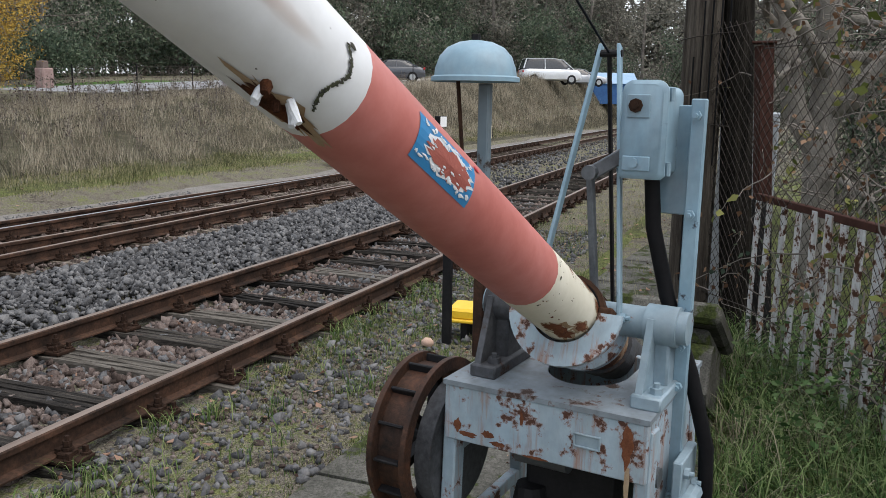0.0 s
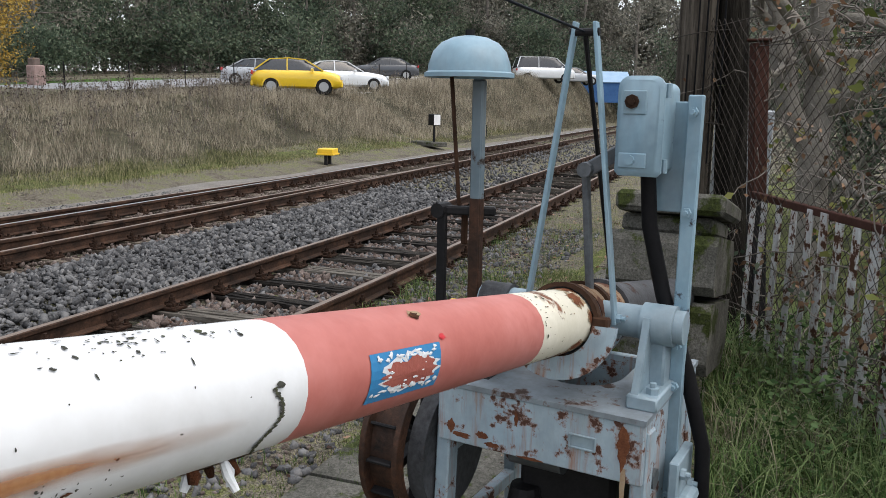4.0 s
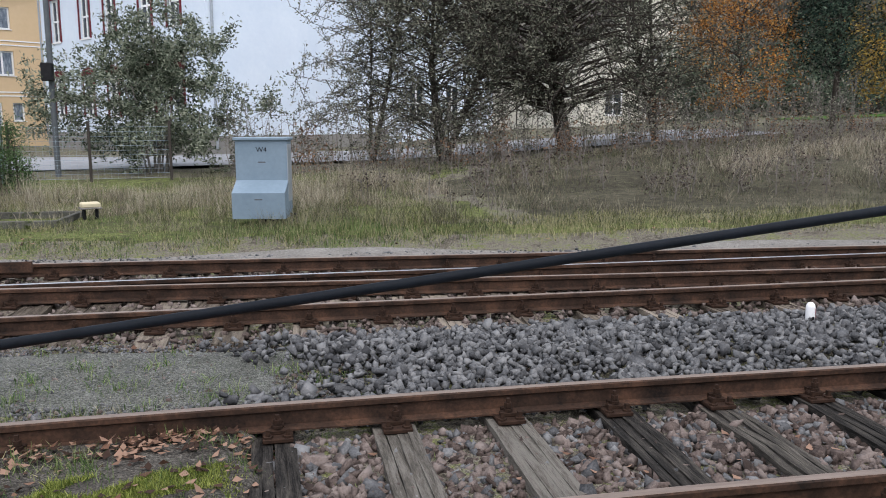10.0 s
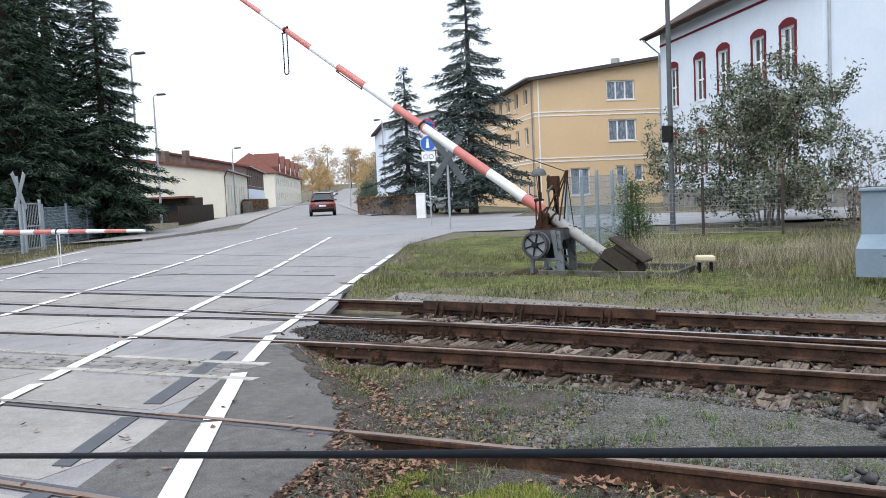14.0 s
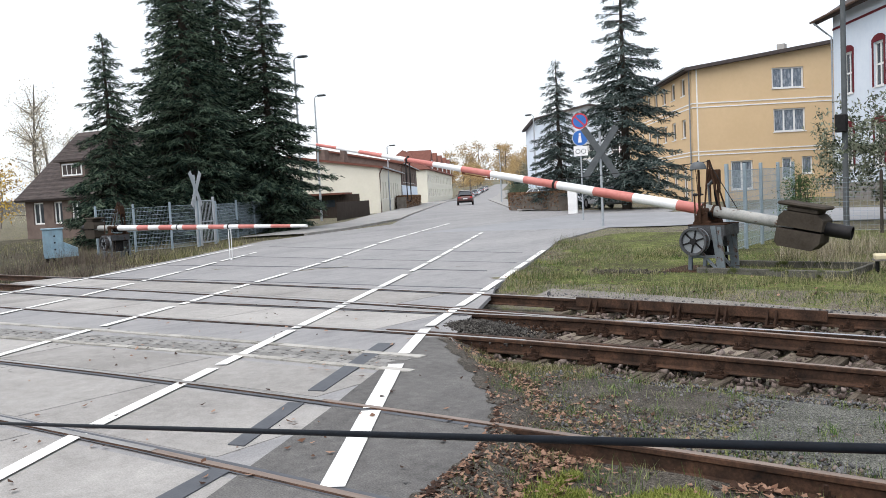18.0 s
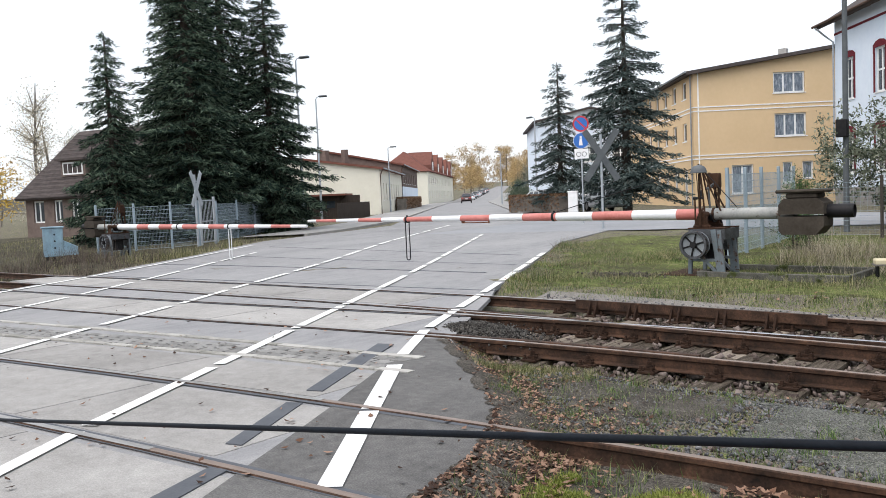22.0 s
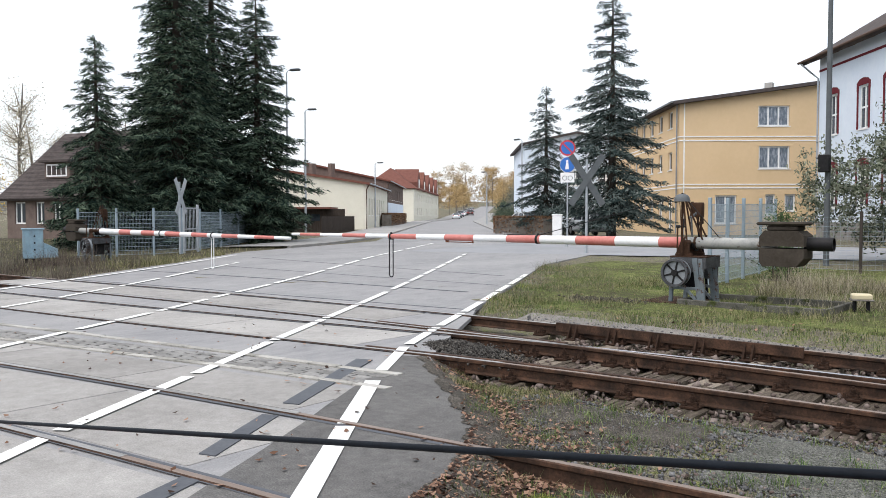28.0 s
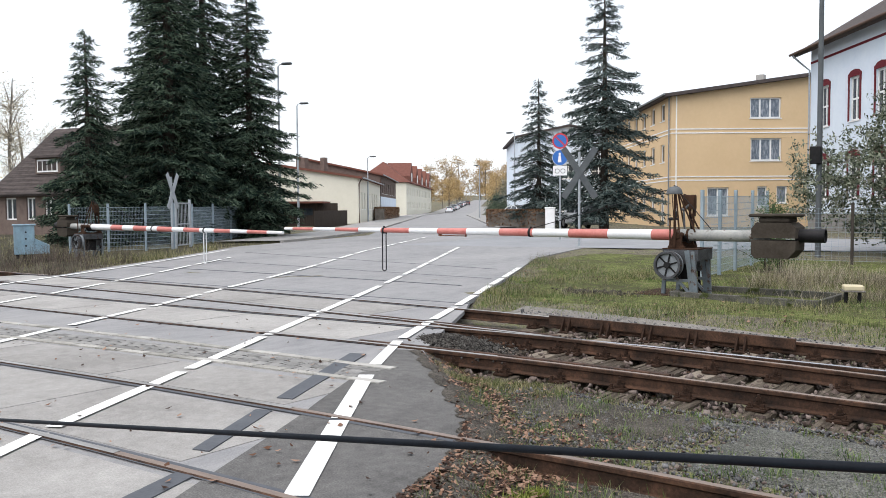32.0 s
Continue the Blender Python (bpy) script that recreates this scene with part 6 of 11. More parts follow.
def fill_z(x, y):
    """Height of the soil that buries the near track's sleepers beside the road."""
    mid = soft_line(TRACK_A, x)
    inside = (np.abs(y - mid) < 0.7) & (x > -3.6) & (x < 0.12)
    return np.where(inside, -0.128 + 0.012 * np.sin(5 * x + 2 * y) * np.sin(6 * y - x) - 0.16 * smooth(-0.12, 0.1, x + 0.07 * np.sin(9 * y)), -9.0)


def soil_z(x, y):
    """Top of the loose ground anywhere beside the tracks."""
    return np.maximum(np.maximum(ground_height(x, y), shoulder_z(x, y)), fill_z(x, y))


fx, fs = np.linspace(-3.55, 0.1, 56), np.linspace(-0.69, 0.69, 22)
verts = [(x, float(soft_line(TRACK_A, x)) + s, float(fill_z(np.array([x]), np.array([soft_line(TRACK_A, x) + s]))[0])) for x in fx for s in fs]
faces = [(i * 22 + j, (i + 1) * 22 + j, (i + 1) * 22 + j + 1, i * 22 + j + 1) for i in range(55) for j in range(21)]
tagged(new("soil_fill", mesh_np("soil_fill", verts, faces, M_EARTH, True)), "dark soil burying the sleepers beside the road", "soil", kind="structure")
turf(-13.5, 6.0, 11.4, 24, M_TURF, "short yellow-green turf round the far machine", lambda x, y: bool(off_road(np.array([x]), np.array([y]), 0.15)[0]) and y > 11.75 + 0.3 * edge_noise(x, y) and not dry_side(x, y))
turf(2.0, 30, 11.4, 13.2, M_TURF, "green turf strip along the cinder path", lambda x, y: y < 13.0 + 0.4 * edge_noise(x, y))
turf(-3.0, 96, 12.9, 26, M_TURFDRY, "dry brown turf on the bank", lambda x, y: dry_side(x, y))
turf(30, 96, 10.8, 13.2, M_TURFDRY, "dry brown turf at the foot of the bank", lambda x, y: True)
turf(-60, -18, 8.5, 26, M_TURFDRY, "dry turf beyond the road", lambda x, y: bool(off_road(np.array([x]), np.array([y]), 0.3)[0]))
turf(3.0, 24, -4, 1.9, M_TURF, "mossy turf beyond the barrier machine", lambda x, y: y < 0.1 or y > 1.0 + 0.3 * edge_noise(x, y))
# verge beyond the rails
meadow("low_grass", 9000, 9, (-13.3, 2.4, 11.3, 20.5), 0.13, 0.04, 0.15, 0.014, M_MIXGRASS, "dense short autumn grass round the far machine", 111, 1.1, keep=lambda x, y: patches(x, y, 7, 1.2) > 0.4)
meadow("low_grass", 3400, 9, (-13.3, 2.4, 11.3, 18), 0.1, 0.04, 0.16, 0.014, M_GRASS, "green patches in the short grass", 112, 1.0, keep=lambda x, y: np.sin(x * 1.3 + 0.8 * y) * np.sin(0.9 * y - 0.5 * x) > 0.0)
meadow("low_grass", 5200, 8, (2, 46, 11.6, 13.4), 0.13, 0.04, 0.18, 0.014, M_MIXGRASS, "short grass strip at the foot of the bank", 113, 0.9)
meadow("dry_grass", 2600, 9, (44, 96, 11, 17), 0.3, 0.2, 0.6, 0.02, M_DRYGRASS, "dry grass on the far bank", 114, 0.5)
meadow("near_grass", 4200, 9, (-2.4, 9, 1.3, 3.05), 0.08, 0.025, 0.09, 0.01, M_MIXGRASS, "low mossy grass on the near verge", 115, 1.0, keep=lambda x, y: np.sin(x * 1.7 + y) * np.sin(2.3 * y - 0.6 * x) > -0.15)
meadow("near_grass", 1900, 14, (-2.6, 9, 1.3, 3.05), 0.07, 0.04, 0.15, 0.008, M_GRASS, "fresh grass on the near verge", 116, 0.9, keep=lambda x, y: np.sin(x * 1.1 + 2 * y + 1) > 0.3)
meadow("track_tufts", 900, 9, (-4.6, 2.5, 4.9, 7.2), 0.09, 0.015, 0.07, 0.006, M_MIXGRASS, "thin mossy grass between the tracks", 117, 1.0, keep=lambda x, y: np.sin(x * 1.9 + y) * np.sin(1.6 * y - 0.8 * x) > -0.05)
meadow("verge_grass", 2600, 9, (-12.5, 46, 11.6, 13.6), 0.09, 0.06, 0.24, 0.013, M_MIXGRASS, "short yellow-green verge grass", 11)
meadow("verge_grass", 2600, 9, (-13.5, 1.5, 11.5, 21.5), 0.12, 0.04, 0.17, 0.014, M_MIXGRASS, "short autumn grass round the far machine", 12, keep=lambda x, y: patches(x, y, 6, 1.4) > 0.5)
meadow("verge_grass", 1500, 8, (-13.5, 1.5, 11.4, 21.5), 0.1, 0.04, 0.16, 0.014, M_GRASS, "green grass patches round the far machine", 13, 0.9, keep=lambda x, y: patches(x, y, 16, 1.6) > 0.5)
meadow("green_tufts", 260, 14, (-8.5, 3.0, 11.2, 12.8), 0.09, 0.08, 0.24, 0.009, M_GRASS, "fresh green tufts beside the path", 14)
meadow("dry_grass", 7000, 9, (-2.5, 48, 13.2, 25), 0.16, 0.12, 0.45, 0.014, M_DRYGRASS, "tall dry autumn grass on the bank", 15, 0.9, keep=lambda x, y: patches(x, y, 3) > 0.5 + np.clip(0.05 * (7 - x), 0, 0.25))
meadow("dry_grass", 7000, 9, (10, 60, 13.2, 21), 0.2, 0.25, 0.65, 0.016, M_REED, "tall pale reed-like grass on the bank", 16, 0.7, keep=lambda x, y: patches(x, y, 9, 4.0) > 0.22 + np.clip(0.05 * (18 - x), 0, 0.5))
meadow("mixed_grass", 7000, 8, (-2.5, 30, 12.0, 26), 0.15, 0.06, 0.28, 0.016, M_BANKGRASS, "yellow-green grass under the shrubs", 17, 0.9, keep=lambda x, y: patches(x, y, 4, 2.2) > 0.3)
meadow("weed_stems", 2200, 9, (-3, 46, 13.8, 25), 0.22, 0.2, 0.7, 0.008, M_WEED, "brown weed stems in the grass", 18, 0.9, keep=lambda x, y: patches(x, y, 5, 2.6) > 0.52 + np.clip(0.06 * (6 - x), 0, 0.5))
meadow("long_grass", 1300, 12, (-5.2, 3.0, 12.6, 18.5), 0.1, 0.16, 0.5, 0.011, M_DRYGRASS, "long dry grass about the trough", 141, 0.9, keep=lambda x, y: (patches(x, y, 31, 1.5) > 0.47) & ((y > 15.2) | (x > -3.2)))
meadow("long_grass", 700, 12, (-5.2, 3.0, 12.6, 18.5), 0.09, 0.12, 0.4, 0.011, M_MIXGRASS, "long yellow-green grass about the trough", 142, 0.9, keep=lambda x, y: patches(x, y, 32, 1.3) > 0.45)
meadow("long_grass", 800, 14, (-13.2, -6.5, 13.0, 20.8), 0.1, 0.12, 0.4, 0.008, M_DRYGRASS, "dry grass and weeds at the verge's corner", 143, 0.9, keep=lambda x, y: (patches(x, y, 33, 1.6) > 0.45) & (x < -7.6 - 0.55 * (y - 10.8) + 2.2))
meadow("long_grass", 360, 16, (-12.8, -7.2, 11.2, 20.5), 0.09, 0.1, 0.3, 0.008, M_GRASS, "fresh green tufts along the road's edge", 144, 0.9, keep=lambda x, y: (patches(x, y, 34, 1.2) > 0.45) & (x < -7.6 - 0.5 * (y - 10.8) + 1.3))
meadow("long_grass", 500, 12, (-9.5, -5.0, 12.0, 17.5), 0.08, 0.06, 0.2, 0.007, M_WEED, "brown dead stalks in the verge", 145, 1.1, keep=lambda x, y: patches(x, y, 35, 1.0) > 0.55)
meadow("dry_grass", 5000, 8, (26, 96, 12.4, 17.6), 0.25, 0.35, 0.85, 0.03, M_REED, "tall pale dry grass before the parked cars", 146, 0.6, keep=lambda x, y: patches(x, y, 41, 5.0) > 0.35)
meadow("weed_stems", 500, 10, (-46, -21.5, 4.5, 14.5), 0.2, 0.2, 0.6, 0.012, M_WEED, "brown dry weeds by the far machine", 19, 0.5)
meadow("long_grass", 620, 16, (-5.4, 3.5, 14.9, 19.5), 0.12, 0.3, 0.72, 0.012, M_REED, "tall straw-coloured grass behind the trough", 85, 0.7, keep=lambda x, y: patches(x, y, 86, 1.6) > 0.42)
meadow("moss", 700, 22, (-12.0, -6.6, 12.0, 17.5), 0.12, 0.02, 0.06, 0.03, M_BRIGHTMOSS, "yellow-green moss in the verge turf", 87, 1.2, keep=lambda x, y: patches(x, y, 88, 1.4) > 0.5)
meadow("weed_stems", 40, 50, (-27.5, -21.4, 9.6, 13.0), 0.28, 0.25, 0.95, 0.012, M_WEED, "tall brown weeds before the machine across the road", 81, 0.7)
meadow("long_grass", 500, 16, (-29, -22.5, 11.5, 19.0), 0.12, 0.12, 0.42, 0.014, M_MIXGRASS, "yellow-green grass along the road's far edge", 82, 0.8, keep=lambda x, y: x > -22.9 - 0.62 * (y - 12))
meadow("dry_grass", 1500, 9, (-48, -21.5, 5, 24), 0.15, 0.1, 0.4, 0.012, M_MIXGRASS, "autumn grass beyond the road", 20)
# near side of the line
meadow("near_grass", 900, 12, (2.0, 16, 0.9, 3.0), 0.1, 0.02, 0.07, 0.005, M_MIXGRASS, "short mossy grass beside the near rail", 21)
meadow("near_grass", 330, 22, (1.2, 14, 1.5, 3.05), 0.05, 0.05, 0.16, 0.005, M_GRASS, "green tufts beside the near rail", 22, 0.6)
meadow("near_grass", 500, 14, (7, 26, -0.2, 2.9), 0.08, 0.05, 0.16, 0.007, M_MIXGRASS, "grass beyond the barrier machine", 23)
meadow("track_tufts", 110, 22, (-3.9, 3.0, 4.75, 6.9), 0.05, 0.04, 0.13, 0.006, M_GRASS, "green weeds between the tracks", 26, 0.7)
meadow("track_tufts", 70, 24, (-3.2, 1.4, 1.6, 4.6), 0.05, 0.04, 0.14, 0.006, M_GRASS, "green weeds among the leaves", 27, 0.7)
meadow("track_tufts", 160, 10, (-6.6, -3.2, 5.2, 10.4), 0.08, 0.03, 0.12, 0.007, M_MIXGRASS, "mossy grass at the road's edge", 28, 0.6)
turf(-6.0, 1.6, 4.7, 7.0, M_EARTH, "dark fine soil between the tracks", lambda x, y: bool(off_road(np.array([x]), np.array([y]), 0.3)[0]) and x < -2.1 + 0.6 * edge_noise(x, y))
turf(-3.2, 1.6, 4.7, 7.0, M_GREYGRIT, "grey-green fine gravel between the tracks", lambda x, y: -2.6 + 0.6 * edge_noise(x, y) < x < 1.0 + edge_noise(x, y))
meadow("track_tufts", 2600, 14, (-4.8, 2.2, 4.7, 7.0), 0.06, 0.01, 0.05, 0.01, M_MIXGRASS, "thin yellow-green moss between the tracks", 31, 1.2, keep=lambda x, y: patches(x, y, 13, 0.9) > 0.56)
meadow("track_tufts", 1500, 16, (-3.4, 2.2, 1.6, 4.7), 0.06, 0.012, 0.06, 0.01, M_MIXGRASS, "yellow-green moss and grass beside the near rail", 32, 1.1, keep=lambda x, y: patches(x, y, 14, 0.8) > 0.52)
meadow("track_tufts", 520, 24, (-4.6, 2.0, 1.7, 7.0), 0.05, 0.03, 0.12, 0.007, M_GRASS, "green weed tufts by the track", 33, 0.8, keep=lambda x, y: patches(x, y, 15, 1.0) > 0.54)
meadow("near_grass", 7000, 14, (0.8, 9, 0.9, 3.05), 0.06, 0.01, 0.05, 0.008, M_MIXGRASS, "yellow-green moss on the near verge", 34, 1.2, keep=lambda x, y: patches(x, y, 17, 0.8) > 0.5)
meadow("near_grass", 90, 46, (1.0, 8, 1.7, 3.0), 0.06, 0.03, 0.13, 0.008, M_GRASS, "green weed clumps on the near verge", 75, 1.0)
meadow("track_tufts", 9, 26, (1.6, 9, 3.0, 3.14), 0.04, 0.08, 0.2, 0.005, M_GRASS, "grass tufts against the near rail", 29, 0.5)


def leaves_on_ground(name, n, area, size, material, label, seed, keep=None):
    r = np.random.default_rng(seed)
    x, y = r.uniform(area[0], area[1], n), r.uniform(area[2], area[3], n)
    ok = off_road(x, y, -0.06)
    if keep is not None:
        ok &= keep(x, y, r)
    x, y = x[ok], y[ok]
    n = len(x)
    t = np.array([(-0.5, -0.1, 0.1), (0, -0.35, 0), (0.5, 0, 0.12), (0, 0.35, 0.02)])
    v = t[None] * (size * r.uniform(0.5, 1.3, n))[:, None, None]
    a, b = r.uniform(0, TAU, n), r.normal(0, 0.35, n)
    rot = np.zeros((n, 3, 3))
    ca, sa, cb, sb = np.cos(a), np.sin(a), np.cos(b), np.sin(b)
    rot[:, 0, 0], rot[:, 0, 1], rot[:, 0, 2] = ca * cb, -sa, ca * sb
    rot[:, 1, 0], rot[:, 1, 1], rot[:, 1, 2] = sa * cb, ca, sa * sb
    rot[:, 2, 0], rot[:, 2, 2] = -sb, cb
    z = np.maximum(np.maximum(ground_height(x, y) + 0.02, shoulder_z(x, y) + 0.004), fill_z(x, y) + 0.012) + 0.015 * r.random(n)
    v = np.einsum("nij,nkj->nki", rot, v) + np.stack([x, y, z], -1)[:, None]
    f = np.array([[0, 1, 2, 3]]) + 4 * np.arange(n)[:, None]
    return tagged(new(name, mesh_np(name, v, f, material)), label, "fallen leaves", kind="stuff")


leaves_on_ground("fallen_leaves", 900, (-12.5, -3.0, 11.6, 18), 0.06, M_FALLEN, "brown leaves in the verge grass", 83, lambda x, y, r: patches(x, y, 84, 1.3) > 0.55)
leaves_on_ground("fallen_leaves", 1500, (-4.8, 0.8, 1.6, 7.0), 0.036, M_FALLEN, "brown fallen leaves between track and road", 5, lambda x, y, r: r.random(len(x)) < np.clip(1.1 - 0.45 * (x + 0.75 * (y - 3) + 3.0), 0.08, 1) * (0.25 + 0.75 * (patches(x, y, 11, 0.9) > 0.45)))
leaves_on_ground("fallen_leaves", 7500, (-4.4, -1.0, 1.8, 6.6), 0.045, M_FALLEN, "drift of brown leaves beside the road", 8, lambda x, y, r: r.random(len(x)) < np.exp(-((x + 0.675 * y - 0.1 + 0.3 * np.sin(2 * y)) / 0.55) ** 2) * (patches(x, y, 61, 0.9) > 0.42))
leaves_on_ground("fallen_leaves", 24000, (-6.2, -1.6, 1.3, 7.2), 0.045, M_FALLEN, "brown leaves drifted against the asphalt edge", 18, lambda x, y, r: (shoulder_z(x, y) > -0.22) & (r.random(len(x)) < 0.3 + 0.7 * (patches(x, y, 21, 0.7) > 0.45)))
meadow("track_tufts", 900, 16, (-6.2, -1.8, 1.4, 7.2), 0.06, 0.02, 0.09, 0.006, M_MIXGRASS, "grass and moss on the earth shoulder", 35, 1.0, keep=lambda x, y: (shoulder_z(x, y) > -0.25) & (patches(x, y, 22, 0.7) > 0.5))
leaves_on_ground("fallen_leaves", 1500, (-1.75, 0.1, 4.05, 4.6), 0.06, M_FALLEN, "curled brown leaves drifted against the near rail", 62, lambda x, y, r: r.random(len(x)) < np.exp(-((y - 4.55) / 0.2) ** 2) * (0.35 + 0.65 * (patches(x, y, 63, 0.6) > 0.5)))
leaves_on_ground("fallen_leaves", 3400, (-3.55, -2.3, 3.1, 4.5), 0.052, M_FALLEN, "heap of brown leaves between the near rails", 64, lambda x, y, r: r.random(len(x)) < np.exp(-((x + 3.1) / 0.4) ** 2))
leaves_on_ground("fallen_leaves", 260, (-2.4, 0.1, 3.2, 4.4), 0.06, M_FALLEN, "single brown leaves on the moss", 65)
meadow("moss", 2000, 40, (-2.6, -0.15, 3.25, 4.3), 0.05, 0.025, 0.06, 0.012, M_BRIGHTMOSS, "bright yellow-green moss between the near rails", 66, 1.0, keep=lambda x, y: (patches(x, y, 67, 0.8) > 0.36) & (y < 4.25 - 0.3 * patches(x, y, 68, 0.6)))
meadow("track_tufts", 60, 30, (-2.6, 0.6, 3.25, 4.5), 0.05, 0.03, 0.12, 0.007, M_GRASS, "green tufts between the near rails", 69, 0.9)
meadow("track_tufts", 34, 40, (-4.9, -0.2, 4.85, 6.9), 0.07, 0.04, 0.13, 0.007, M_GRASS, "scattered green tufts in the gravel", 70, 0.9)
meadow("track_tufts", 26, 34, (-4.0, 1.2, 4.9, 6.9), 0.08, 0.04, 0.14, 0.006, M_DRYGRASS, "dry straw tufts in the gravel", 71, 1.0)
meadow("track_tufts", 190, 34, (-5.6, -3.9, 6.3, 7.0), 0.07, 0.03, 0.12, 0.008, M_MIXGRASS, "yellow-green grass before the stub rail", 72, 1.0, keep=lambda x, y: patches(x, y, 73, 0.8) > 0.4)
leaves_on_ground("fallen_leaves", 1500, (-1, 14, 0.5, 4.5), 0.05, M_FALLEN, "a few fallen leaves by the near track", 6)
leaves_on_ground("fallen_leaves", 500, (-7, 12, 6.4, 13), 0.07, M_FALLEN, "scattered fallen leaves on the far ballast", 7)


def road_leaves(n, x0, x1, y0, y1, seed, label):
    """Dry leaves lying on the asphalt and panels."""
    r = np.random.default_rng(seed)
    x, y = r.uniform(x0, x1, n), r.uniform(y0, y1, n)
    ok = ~off_road(x, y, -0.1) & (r.random(n) < np.clip(1.15 - 0.1 * np.hypot(x + 4, y - 3), 0.12, 1))
    x, y = x[ok], y[ok]
    n = len(x)
    z = np.array([road_z(a, b) for a, b in zip(x, y)]) + 0.022
    size, a = 0.065 * r.uniform(0.35, 1.2, n), r.uniform(0, TAU, n)
    d, e = np.stack([np.cos(a), np.sin(a), r.normal(0, 0.12, n)], -1), np.stack([-np.sin(a), np.cos(a), r.normal(0, 0.2, n)], -1)
    c = np.stack([x, y, z], -1)
    v = np.stack([c - d * size[:, None] / 2, c + e * size[:, None] * 0.3, c + d * size[:, None] / 2 + [0, 0, 0.012], c - e * size[:, None] * 0.3], 1)
    f = np.array([[0, 1, 2, 3]]) + 4 * np.arange(n)[:, None]
    tagged(new("fallen_leaves", mesh_np("fallen_leaves", v, f, M_FALLEN)), label, "fallen leaves", kind="stuff")


rm = np.random.default_rng(55)
stones("soil_clods", np.stack([rm.normal(-7.2, 0.4, 700), rm.normal(13.75, 0.15, 700), rm.normal(-0.02, 0.015, 700)], -1), 0.04, M_EARTH, "bare dark clods of soil in the verge", 56)
road_leaves(520, -13, -1.5, 0.5, 9, 51, "dry brown leaves scattered on the crossing panels")
rm = np.random.default_rng(52)
u, w = rm.normal(0, 0.42, 4600), rm.normal(0, 0.2, 4600)
gx, gy = -6.05 + u * 0.93 + w * 0.35, 7.72 - u * 0.35 + w * 0.93
gz = -0.05 + 0.1 * np.exp(-(u / 0.5) ** 2 - (w / 0.26) ** 2) + rm.normal(0, 0.006, 4600)
stones("grit_heap", np.stack([gx, gy, gz], -1), 0.019, M_EARTHSTONE, "low heap of dark grit at the crossing's edge", 53)


def sprays(centres, dirs, length, width, r):
    """Flat pointed sprays lying along dirs."""
    n = len(centres)
    d = dirs / np.linalg.norm(dirs, axis=1)[:, None]
    s = np.cross(d, r.normal(size=(n, 3)))
    s /= np.linalg.norm(s, axis=1)[:, None] + 1e-9
    L, W = length[:, None] * d, width[:, None] * s / 2
    v = np.stack([centres - 0.4 * L, centres - 0.05 * L + W, centres + 0.6 * L, centres - 0.05 * L - W], 1)
    return v


def slivers(centres, dirs, length, width, r):
    """Slim three-cornered sprays lying along dirs."""
    n = len(centres)
    d = dirs / np.linalg.norm(dirs, axis=1)[:, None]
    s = np.cross(d, r.normal(size=(n, 3)))
    s /= np.linalg.norm(s, axis=1)[:, None] + 1e-9
    L, W = length[:, None] * d, width[:, None] * s * 0.6
    return np.stack([centres - 0.4 * L - W, centres - 0.4 * L + W, centres + 0.6 * L], 1)


def tris_of(v):
    return np.array([[0, 1, 2]]) + 3 * np.arange(len(v))[:, None]


def quads_of(v):
    return np.array([[0, 1, 2, 3]]) + 4 * np.arange(len(v))[:, None]


